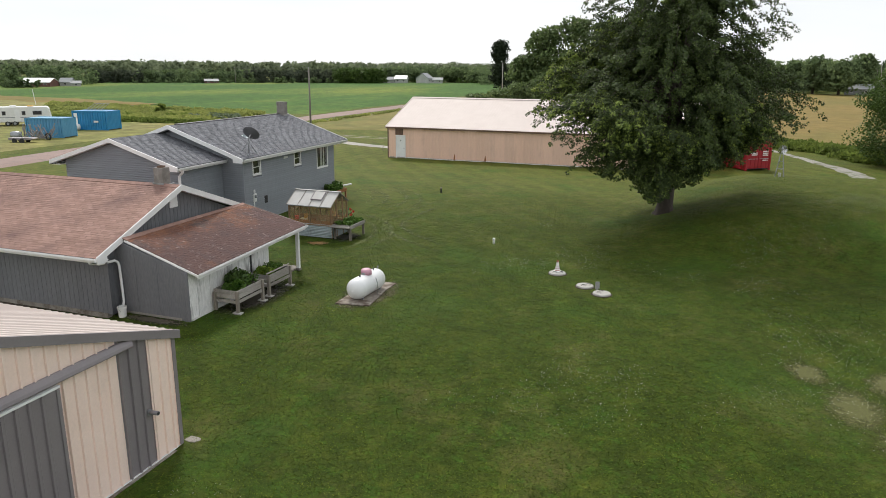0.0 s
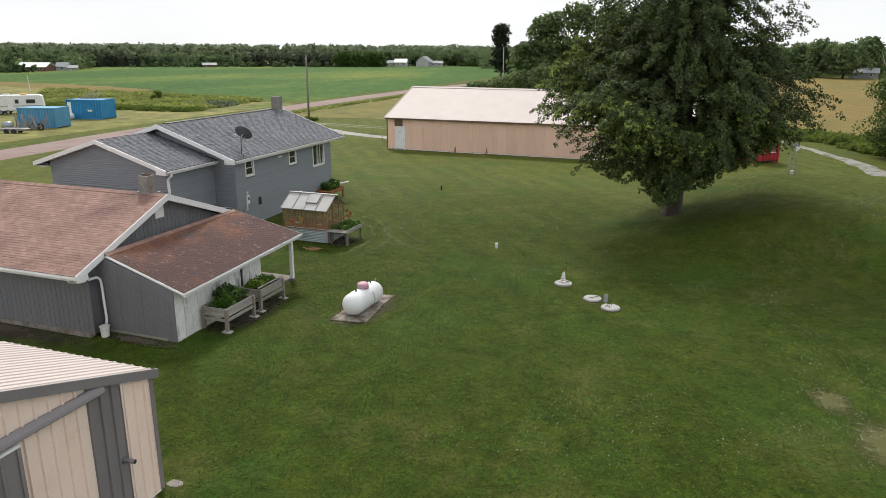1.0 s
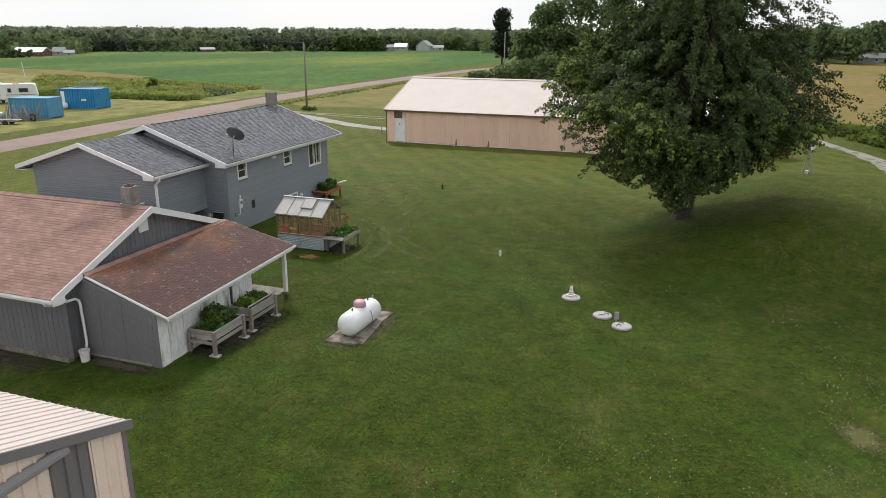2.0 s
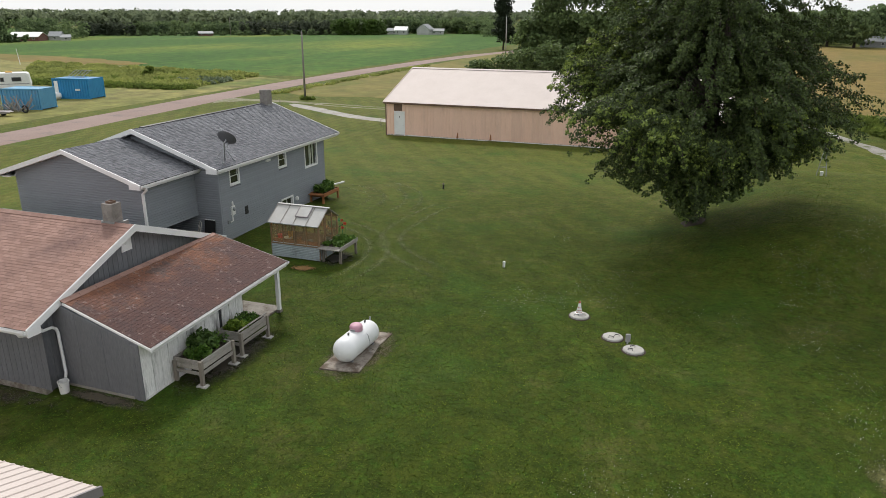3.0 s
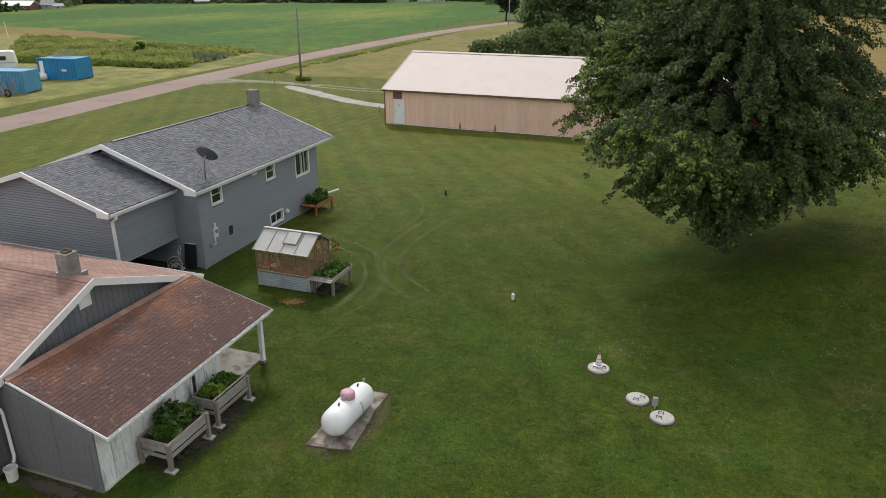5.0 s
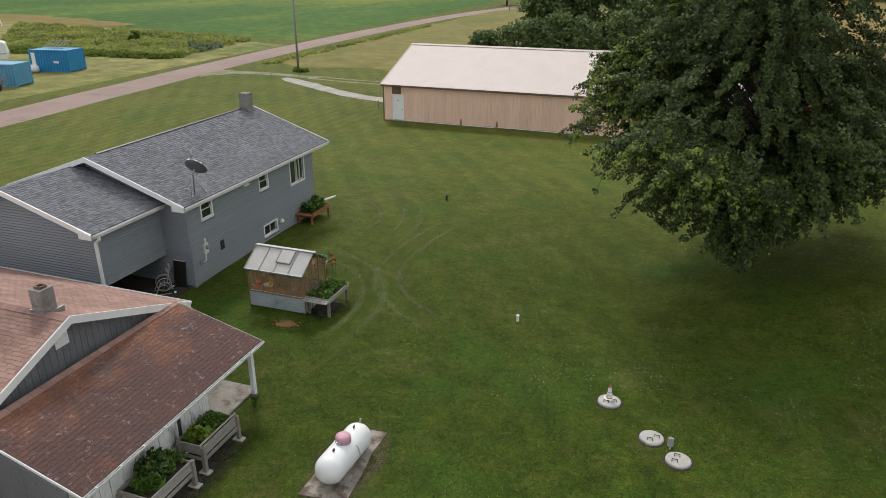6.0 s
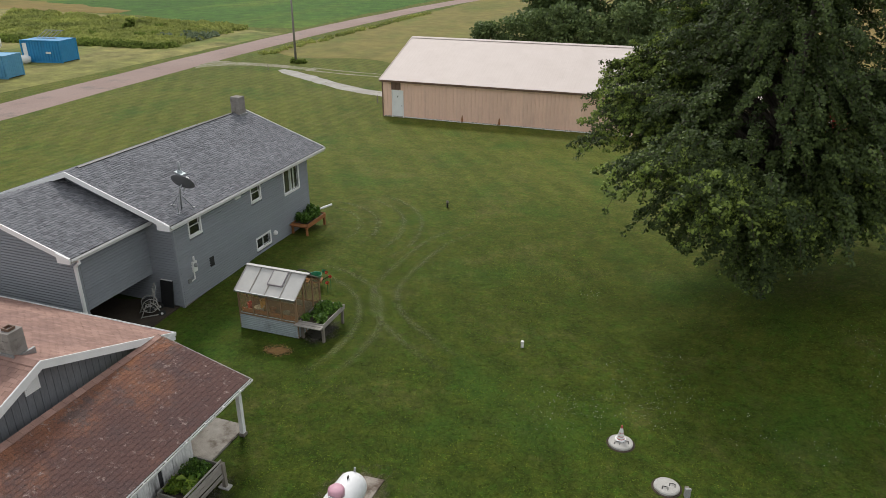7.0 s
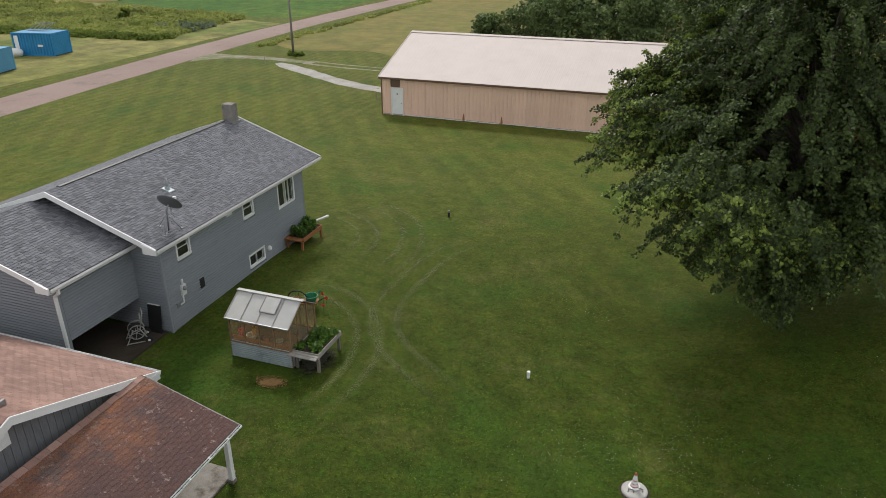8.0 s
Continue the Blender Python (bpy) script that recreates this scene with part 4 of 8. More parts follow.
def window_east(parent, x, y0, y1, z0, z1, style="hung", name="window"):
    """A white window in an east wall: casing, sashes, panes."""
    w = part(name, Shape().box(x - 0.12, x - 0.10, y0, y1, z0, z1), DARK, parent, "white-framed window with dark glass")
    c = 0.085
    fr = Shape()
    fr.box(x - 0.02, x + 0.035, y0, y0 + c, z0, z1).box(x - 0.02, x + 0.035, y1 - c, y1, z0, z1)
    fr.box(x - 0.02, x + 0.035, y0 + c, y1 - c, z1 - c, z1).box(x - 0.02, x + 0.045, y0 + c, y1 - c, z0, z0 + c)
    part("frame", fr, TRIM, w, "white casing", bevel=0.006)
    a0, a1, b0, b1 = y0 + c, y1 - c, z0 + c, z1 - c
    def pane(p0, p1, q0, q1, depth):
        s, t = Shape(), 0.028
        s.box(x - depth - 0.02, x - depth, p0, p0 + t, q0, q1).box(x - depth - 0.02, x - depth, p1 - t, p1, q0, q1)
        s.box(x - depth - 0.02, x - depth, p0 + t, p1 - t, q0, q0 + t).box(x - depth - 0.02, x - depth, p0 + t, p1 - t, q1 - t, q1)
        part("sash", s, TRIM, w)
        g = part("pane", Shape().box(x - depth - 0.014, x - depth - 0.008, p0 + t, p1 - t, q0 + t, q1 - t), GLASS, w)
        g.visible_shadow = False
    if style == "hung":
        mid = (b0 + b1) / 2
        pane(a0, a1, b0, mid + 0.02, 0.012)
        pane(a0, a1, mid - 0.02, b1, 0.045)
    elif style == "slide":
        mid = (a0 + a1) / 2
        pane(a0, mid + 0.03, b0, b1, 0.012)
        pane(mid - 0.03, a1, b0, b1, 0.045)
        part("curtain", Shape().box(x - 0.098, x - 0.09, mid - 0.05, mid + 0.16, b0, b1).box(x - 0.098, x - 0.09, mid + 0.30, mid + 0.42, b0, b1), WHITE, w, "pale curtain strips")
    else:
        mid = (a0 + a1) / 2
        pane(a0, mid + 0.02, b0, b1, 0.012)
        pane(mid - 0.02, a1, b0, b1, 0.045)
    return w


# ---- the grey house ----
house = thing("house", (-24.85, 34.8, 0.2), label="blue-grey vinyl-sided house with charcoal shingle roof", category="house")
HX, HS, HN, HW = -20.80, 30.07, 39.62, -28.90
W1, W2, W3, WB = (30.85, 31.64, 2.70, 3.55), (34.90, 35.70, 2.70, 3.55), (37.48, 38.87, 2.21, 3.56), (34.95, 36.14, 0.48, 1.10)
holes = [W1, W2, W3, WB]
east = part("wall", wall_cells(Shape(), "x", HX - 0.18, HX, HS, HN, -0.3, 3.60, holes), WOOD_GREY, house, "long wall of grey lap siding")
siding(east, "x", HX, 1, HS + 0.06, HN - 0.06, 0.28, 3.56, holes)
part("foundation", Shape().box(HX - 0.02, HX + 0.008, HS, HN, -0.2, 0.30), CONCRETE, east)
south_gable = lambda z: (HW + max(0, (z - 3.6) / 0.346), HX - max(0, (z - 3.6) / 0.346))
south = part("wall", wall_cells(Shape(), "y", HS, HS + 0.18, HW, HX - 0.18, -0.3, 3.60), WOOD_GREY, house)
s = Shape().along_y([(HW + 0.05, 3.60), (HX - 0.05, 3.60), (-24.85, 5.02)], HS, HS + 0.1)
part("gable", s, WOOD_GREY, south)
siding(south, "y", HS, -1, HW, HX - 0.06, 0.28, 4.95, top=south_gable)
north = part("wall", wall_cells(Shape(), "y", HN - 0.18, HN, HW, HX - 0.18, -0.3, 3.60), VINYL, house)
part("gable", Shape().along_y([(HW + 0.05, 3.60), (HX - 0.05, 3.60), (-24.85, 5.02)], HN - 0.1, HN), VINYL, north)
part("wall", wall_cells(Shape(), "x", HW, HW + 0.18, HS + 0.18, HN - 0.18, -0.3, 3.60), VINYL, house)
for y in (HS, HN):
    s = Shape().box(HX - 0.06, HX + 0.026, y - (0.026 if y == HS else 0.06), y + (0.06 if y == HS else 0.026), 0.2, 3.58)
    part("corner_trim", s, VINYL, east)
window_east(house, HX, *W1)
window_east(house, HX, *W2)
window_east(house, HX, *W3, style="slide")
window_east(house, HX, *WB, style="basement")
# roof
RE, RW, RR = -20.46, -29.24, -24.85
east_slope = part("roof_slope", roof_slab((RE, 3.72), (RR, 5.24), 29.62, 40.84, "y"), BLACK, house, "charcoal laminated shingle roof")
shingle_roof(east_slope, (RE, 3.72), (RR, 5.24), 29.62, 40.84, "y", SHINGLE_GREY, 0.2, 0.125, 11, pieces=300, pick=lambda a, s: a < 35.2 and s < 2.1, random_width=True)
west_slope = part("roof_slope", roof_slab((RW, 3.72), (RR, 5.24), 29.62, 40.84, "y"), BLACK, house)
shingle_roof(west_slope, (RW, 3.72), (RR, 5.24), 29.62, 40.84, "y", SHINGLE_GREY, 0.2, 0.125, 12, random_width=True)
part("ridge_vent", Shape().along_y([(RR - 0.08, 5.23), (RR, 5.26), (RR + 0.08, 5.23), (RR + 0.08, 5.262), (RR, 5.292), (RR - 0.08, 5.262)], 30.2, 39.8), BLACK, house, "dark ridge vent strip")
for u, n in ((RE, 1), (RW, -1)):
    part("fascia", Shape().along_y([(u - n * 0.03, 3.71), (u, 3.70), (u, 3.53), (u - n * 0.03, 3.53)], 29.62, 40.84), TRIM, house, "white eave board")
    lo, hi = sorted((u - n * 0.03, u - n * 0.36))
    part("soffit", Shape().box(lo, hi, 29.64, 40.82, 3.52, 3.54), TRIM, house)
half_round_gutter(house, "y", RE + 0.002, 3.70, 29.64, 40.82, 1, 0.09)
for y0, y1 in ((29.585, 29.62), (40.84, 40.875)):
    for u, n in ((RE, 1), (RW, -1)):
        part("rake_board", Shape().along_y([(u, 3.745), (RR, 5.265), (RR, 5.06), (u - n * 0.02, 3.54), (u, 3.54)], y0, y1), TRIM, house, "white rake board")
    for u, n in ((RE, 1), (RW, -1)):
        lo, hi = sorted((y0, HS if y0 < 35 else HN))
        part("soffit", Shape().along_y([(u, 3.60), (RR, 5.10), (RR, 5.07), (u, 3.57)], lo + 0.02, hi - 0.02), TRIM, house)
# boxed eave return at the near corner
part("eave_return", Shape().along_y([(RE - 0.54, 3.53), (RE + 0.005, 3.53), (RE + 0.005, 3.735), (RE - 0.54, 3.90)], 29.555, 29.583), TRIM, house)
chim = part("chimney", Shape().box(-24.96, -24.48, 40.00, 40.44, -0.2, 5.96), BLOCK, house, "grey block chimney with clay flue")
for k in range(5):
    z = 5.06 + 0.19 * k
    for j, (x0, x1) in enumerate(((-24.97, -24.725), (-24.715, -24.47))):
        part("block", Shape().box(x0, x1, 39.99, 40.45, z, z + 0.178), BLOCK, chim)
part("flue", Shape().lathe([(0.13, 5.84), (0.13, 6.00), (0.10, 6.00), (0.10, 5.89)], 12, pose(-24.72, 40.22, 0)), STEEL_BROWN, chim, "clay flue rim")
part("flashing", Shape().box(-24.46, -24.40, 39.94, 40.50, 4.98, 5.20), METAL, chim)
# lower wing
wing = part("wing_wall", wall_cells(Shape(), "y", 26.75, 26.90, -28.75, -21.95, -0.4, 3.52), WOOD_GREY, house, "gable wall of grey lap siding")
part("gable", Shape().along_y([(-28.75, 3.50), (-21.95, 3.50), (-21.95, 3.62), (-25.55, 4.70), (-28.75, 3.72)], 26.75, 26.84), WOOD_GREY, wing)
WG = lambda z: (max(-28.75, -25.55 - (4.72 - z) / 0.31), min(-21.97, -25.55 + (4.72 - z) / 0.31))
siding(wing, "y", 26.75, -1, -28.75, -21.97, 0.10, 4.66, top=WG)
side = part("wing_wall", wall_cells(Shape(), "x", -22.20, -22.05, 26.90, 30.05, 1.46, 3.55), WOOD_GREY, house, "upper side wall of grey siding over an open bay")
siding(side, "x", -22.05, 1, 26.80, 30.05, 1.46, 3.50)
part("wing_wall", wall_cells(Shape(), "x", -28.75, -28.60, 26.90, 30.05, -0.4, 3.52), VINYL, house)
# the bay's inner shade is painted on its back wall and ceiling
part("wing_wall", wall_cells(Shape(), "x", -25.2, -25.08, 26.90, 30.05, -0.4, 3.2), DARK, house, "back wall of the open bay, coloured dark for its shade")
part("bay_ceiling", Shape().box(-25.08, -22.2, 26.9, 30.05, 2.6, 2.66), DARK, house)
part("corner_trim", Shape().box(-22.07, -21.93, 26.73, 26.87, -0.2, 3.5), VINYL, house)
wing_e = part("roof_slope", roof_slab((-21.70, 3.64), (-25.55, 4.835), 26.38, 30.05, "y"), BLACK, house)
shingle_roof(wing_e, (-21.70, 3.64), (-25.55, 4.835), 26.38, 30.03, "y", SHINGLE_GREY, 0.2, 0.125, 13, random_width=True)
wing_w = part("roof_slope", roof_slab((-29.40, 3.64), (-25.55, 4.835), 26.38, 30.05, "y"), BLACK, house)
shingle_roof(wing_w, (-29.40, 3.64), (-25.55, 4.835), 26.38, 30.03, "y", SHINGLE_GREY, 0.2, 0.125, 14, random_width=True)
for u, n in ((-21.70, 1), (-29.40, -1)):
    part("rake_board", Shape().along_y([(u, 3.665), (-25.55, 4.86), (-25.55, 4.67), (u - n * 0.02, 3.475), (u, 3.475)], 26.34, 26.378), TRIM, house, "white rake board")
    part("soffit", Shape().along_y([(u, 3.51), (-25.55, 4.70), (-25.55, 4.67), (u, 3.48)], 26.38, 26.74), TRIM, house)
    part("fascia", Shape().along_y([(u - n * 0.03, 3.63), (u, 3.62), (u, 3.46), (u - n * 0.03, 3.46)], 26.38, 30.05), TRIM, house)
    lo, hi = sorted((u - n * 0.03, -22.05 if n > 0 else -28.75))
    part("soffit", Shape().box(lo, hi, 26.40, 30.04, 3.45, 3.47), TRIM, house)
half_round_gutter(house, "y", -21.698, 3.62, 26.40, 30.0, 1, 0.09)
part("eave_return", Shape().along_y([(-22.22, 3.465), (-21.695, 3.465), (-21.695, 3.66), (-22.22, 3.81)], 26.31, 26.338), TRIM, house)
part("downspout", Shape().bar((-21.66, 26.62, 3.54), (-21.66, 26.62, 3.38), 0.09, 0.07).bar((-21.66, 26.62, 3.40), (-21.89, 26.66, 3.22), 0.09, 0.07).bar((-21.89, 26.66, 3.24), (-21.89, 26.66, 0.15), 0.10, 0.075), TRIM, house, "white downspout")
# things on the wall
s = Shape().box(HX + 0.015, HX + 0.11, 30.74, 30.98, 1.38, 1.80)
meter = part("electric_meter", s, WHITE, house, "white electric meter box with conduit", bevel=0.01)
part("meter_dial", Shape().lathe([(0.085, 0), (0.085, 0.07), (0.06, 0.10), (0, 0.10)], 14, pose(HX + 0.10, 30.86, 1.66, 0, 90, 0)), METAL, meter, smooth=True)
part("conduit", Shape().tube([(HX + 0.06, 30.86, 1.80), (HX + 0.06, 30.86, 2.0)], 0.045, 8), WHITE, meter, smooth=True)
part("conduit", Shape().tube([(HX + 0.06, 30.80, 1.40), (HX + 0.06, 30.80, 1.1), (HX + 0.06, 30.55, 1.08)], 0.03, 8), WHITE, meter, smooth=True)
part("service_box", Shape().box(HX + 0.015, HX + 0.09, 30.42, 30.58, 1.05, 1.22), METAL, house, "grey service box", bevel=0.01)
v = part("wall_vent", Shape().box(HX + 0.015, HX + 0.05, 31.80, 32.06, 1.14, 1.53), BLACK, house, "black louvred wall vent", bevel=0.008)
for k in range(4):
    part("louvre", Shape().box(HX + 0.05, HX + 0.062, 31.83, 32.03, 1.19 + 0.08 * k, 1.23 + 0.08 * k), RUBBER, v)
part("dryer_vent", Shape().lathe([(0.12, 0), (0.12, 0.05), (0.08, 0.13), (0, 0.14)], 12, pose(HX + 0.015, 36.42, 0.84, 0, 90, 0)), WHITE, house, "white vent hood", smooth=True)
part("floodlight", Shape().box(HX + 0.015, HX + 0.10, 33.78, 34.16, 3.27, 3.38), WHITE, house, "small white wall box", bevel=0.015)
# roof vent pipe
vp = part("vent_pipe", Shape().tube([(-22.62, 33.0, 4.40), (-22.62, 33.0, 4.92)], 0.055, 10), METAL, house, "metal vent pipe", smooth=True)
part("pipe_boot", Shape().along_y([(-22.41, 4.412), (-22.75, 4.529), (-22.75, 4.553), (-22.41, 4.436)], 32.85, 33.14).lathe([(0.13, 4.46), (0.07, 4.60), (0.06, 4.60)], 12, pose(-22.62, 33.0, 0)), GALV, vp)

dish = thing("satellite_dish", (-20.93, 30.87, 3.9), label="grey satellite dish on a tripod on the roof", category="satellite dish")
DC = Vector((-20.84, 31.00, 4.86))
aim = Vector((-0.07, 0.77, 0.62)).normalized()
dm = Matrix.Translation(DC) @ aim.to_track_quat("Z", "Y").to_matrix().to_4x4()
part("reflector", Shape().lathe([(0.0, -0.07), (0.15, -0.055), (0.32, -0.012), (0.435, 0.045), (0.44, 0.055), (0.32, 0.002), (0.15, -0.042), (0.0, -0.056)], 28, dm), DISH_GREY, dish, "dark grey oval reflector", smooth=True)
part("feed_arm", Shape().bar(DC - Vector((0, 0, 0.32)), DC + aim * 0.42 - Vector((0, 0, 0.16)), 0.03, 0.04), METAL, dish)
part("feed_horn", Shape().box(DC.x + aim.x * 0.42 - 0.06, DC.x + aim.x * 0.42 + 0.06, DC.y + aim.y * 0.42 - 0.05, DC.y + aim.y * 0.42 + 0.05, DC.z + 0.03, DC.z + 0.13), WHITE, dish, bevel=0.02)
part("mast", Shape().tube([(-20.93, 30.87, 3.90), (-20.91, 30.89, 4.66), DC - aim * 0.06], 0.03, 8), METAL, dish, smooth=True)
for dx, dy in ((0.14, -0.38), (0.17, 0.42), (-0.34, -0.06)):
    x, y = -20.93 + dx, 30.87 + dy
    z = 3.72 + (RE - x) * 0.346 + 0.02
    leg = part("tripod_leg", Shape().tube([(-20.92, 30.88, 4.50), (x, y, z)], 0.016, 6), METAL, dish, smooth=True)
    part("foot", Shape().box(x - 0.07, x + 0.07, y - 0.05, y + 0.05, z - 0.025, z + 0.012), METAL, leg)

# ---- the old garage with its lean-to ----
garage = thing("garage", (-22.5, 21.15, 0.0), label="dark grey wooden garage with faded rose shingle roof", category="garage")
GE, GZ, GR, GRZ, GX0, GX1, GZN = 16.87, 2.20, 21.15, 3.93, -29.0, -17.20, 2.33
part("wall", wall_cells(Shape(), "y", 17.39, 17.52, GX0 + 0.5, -17.55, 0.12, 2.20), WOOD_GREY, garage)
part("foundation", Shape().box(GX0 + 0.45, -17.50, 17.34, 17.55, -0.4, 0.14), CONCRETE, garage, "low concrete footing")
part("wall", wall_cells(Shape(), "y", 24.80, 24.93, GX0 + 0.5, -17.55, -0.2, 2.20), WOOD_GREY, garage)
part("wall", wall_cells(Shape(), "x", GX0 + 0.5, GX0 + 0.63, 17.52, 24.80, -0.2, 2.3), WOOD_GREY, garage)
gw = part("wall", Shape().along_x([(17.40, -0.2), (24.92, -0.2), (24.92, 2.28), (21.15, 3.78), (17.40, 2.28)], -17.68, -17.56), WOOD_GREY, garage, "gable wall of grooved grey boards")
# grooved boards, one by one
y = 17.40
while y < 24.9:
    w = min(0.20, 24.92 - y)
    top = lambda q: 3.76 - abs(q - 21.15) * 0.404
    s = Shape().prism([(y + 0.006, -0.1), (y + w - 0.006, -0.1), (y + w - 0.006, top(y + w)), (y + 0.006, top(y))], lambda p: (-17.56, p[0], p[1]), lambda p: (-17.545, p[0], p[1]))
    part("board", s, WOOD_GREY, gw)
    y += 0.20
sw = Shape().box(0.006, 0.194, -0.014, 0.0, 0.12, 2.12)
sw_data = mesh_of("board", sw, WOOD_GREY)
for k in range(56):
    piece("board", sw_data, garage, Matrix.Translation((GX0 + 0.5 + 0.2 * k - ORIGIN[garage][0], 17.39 - ORIGIN[garage][1], 0)))
gs = part("roof_slope", roof_slab((GE, GZ - 0.02), (GR, GRZ - 0.02), GX0, GX1 - 0.04, "x"), GUTTER_IN, garage, "faded rose asphalt shingles with dark streaks")
shingle_roof(gs, (GE, GZ - 0.02), (GR, GRZ - 0.02), GX0, GX1 - 0.02, "x", SHINGLE_PINK, 0.275, 0.120, 21, pieces=300, pick=lambda a, s: a > -21.6, thin=0.5)
gn = part("roof_slope", roof_slab((25.48, GZN - 0.02), (GR, GRZ - 0.02), GX0, GX1 - 0.04, "x"), GUTTER_IN, garage)
shingle_roof(gn, (25.48, GZN - 0.02), (GR, GRZ - 0.02), GX0, GX1 - 0.02, "x", SHINGLE_PINK, 0.275, 0.120, 22, pieces=300, pick=lambda a, s: a > -21.6, thin=0.5)
cap = Shape()
x = GX0
while x < GX1:
    cap.along_x([(GR - 0.16, GRZ - 0.075), (GR, GRZ - 0.005), (GR + 0.16, GRZ - 0.075), (GR + 0.16, GRZ - 0.06), (GR, GRZ + 0.014), (GR - 0.16, GRZ - 0.06)], x, min(x + 0.148, GX1 - 0.02))
    x += 0.15
part("ridge_cap", cap, SHINGLE_PINK, garage, kind="stuff")
for e, n, gz in ((GE, -1, GZ), (25.48, 1, GZN)):
    part("rake_board", Shape().along_x([(e, gz + 0.015), (GR, GRZ + 0.02), (GR, GRZ - 0.20), (e - n * 0.02, gz - 0.20), (e, gz - 0.20)], GX1 - 0.035, GX1), TRIM, garage, "wide white rake board")
    part("rake_soffit", Shape().along_x([(e, gz - 0.15), (GR, GRZ - 0.15), (GR, GRZ - 0.18), (e, gz - 0.18)], -17.55, GX1 - 0.036), TRIM, garage)
    part("fascia", Shape().along_x([(e, gz - 0.03), (e - n * 0.03, gz - 0.03), (e - n * 0.03, gz - 0.18), (e, gz - 0.18)], GX0, GX1 - 0.04), TRIM, garage)
    lo, hi = sorted((e - n * 0.03, 17.39 if n < 0 else 24.93))
    part("soffit", Shape().box(GX0, GX1 - 0.04, lo, hi, gz - 0.18, gz - 0.16), TRIM, garage)
    part("eave_return", Shape().along_x([(e + n * 0.004, gz + 0.01), (e - n * 0.42, gz - 0.02), (e - n * 0.42, gz - 0.22), (e + n * 0.004, gz - 0.22)], GX1 + 0.002, GX1 + 0.016), TRIM, garage)
half_round_gutter(garage, "x", GE - 0.002, GZ - 0.03, GX0, GX1 - 0.02, -1, 0.10)
half_round_gutter(garage, "x", 25.482, GZN - 0.03, GX0, GX1 - 0.02, 1, 0.10)
part("downspout", Shape().tube([(-17.50, 16.82, 2.10), (-17.50, 16.86, 2.00), (-17.44, 17.20, 1.90), (-17.38, 17.78, 1.88), (-17.35, 17.88, 1.80), (-17.33, 17.90, 1.66), (-17.30, 17.90, 0.44), (-17.24, 17.80, 0.33)], 0.045, 8), TRIM, garage,
     "white metal downspout", smooth=True)
vent = part("gable_vent", Shape().along_x([(20.80, 3.10), (21.22, 3.10), (21.22, 3.62), (20.80, 3.46)], -17.545, -17.51), TRIM, garage, "white louvred gable vent")
for k in range(6):
    part("louvre", Shape().box(-17.51, -17.50, 20.84, 21.18, 3.13 + 0.055 * k, 3.165 + 0.055 * k), TRIM, vent)
gc = part("chimney", Shape().box(-18.39, -18.01, 21.12, 21.50, 3.5, 4.50), BLOCK, garage, "short grey block chimney with clay flue")
for k in range(4):
    for j in range(2):
        part("block", Shape().box(-18.402 + 0.203 * j, -18.402 + 0.203 * j + 0.197, 21.108, 21.512, 3.62 + 0.225 * k, 3.62 + 0.225 * k + 0.215), BLOCK, gc)
part("flue", Shape().lathe([(0.15, 4.4), (0.15, 4.58), (0.115, 4.58), (0.115, 4.42)], 4, pose(-18.2, 21.31, 0, 0, 0, 45)), STEEL_BROWN, gc, "clay flue")
part("flashing", Shape().box(-18.45, -17.95, 21.06, 21.105, 3.76, 3.96).box(-17.99, -17.93, 21.11, 21.66, 3.70, 3.90), METAL, gc)

lean = thing("lean_to", (-15.8, 21.4, 0.0), label="lean-to shed with mossy rust-red shingle roof", category="lean-to")
LE0, LE1, LY0, LY1 = 1.64, 1.96, 18.04, 24.66
LXS, LXN, LT, LTZ = -14.28, -14.09, -17.24, 2.60
LX = LXS


def eave_x(y):
    """The lean-to's eave runs a little askew."""
    return LXS + (LXN - LXS) * (y - LY0) / (LY1 - LY0)


def lean_z(x, y):
    e = LE0 + (LE1 - LE0) * (y - LY0) / (LY1 - LY0)
    return e + (LTZ - e) * (eave_x(y) - x) / (eave_x(y) - LT)


deck = Shape()
for dz0, dz1 in ((0.0, -0.09),):
    c = [(LXS, LY0 + 0.01), (LXN, LY1 - 0.01), (LT, 24.90), (LT, LY0)]
    deck.add([(x, y, lean_z(x, y)) for x, y in c] + [(x, y, lean_z(x, y) - 0.09) for x, y in c], [(0, 1, 2, 3), (7, 6, 5, 4), (0, 4, 5, 1), (1, 5, 6, 2), (2, 6, 7, 3), (3, 7, 4, 0)])
lroof = part("roof", deck, GUTTER_IN, lean, "rust-red shingles with grey lichen and moss")
tabs, _ = shingle_tabs((LX, 0), (LT, 0), LY0, LY1 + 0.22, "y", 0.235, 0.125, random.Random(31), 0.010, gap=0.003)
rest, single = Shape(), 0
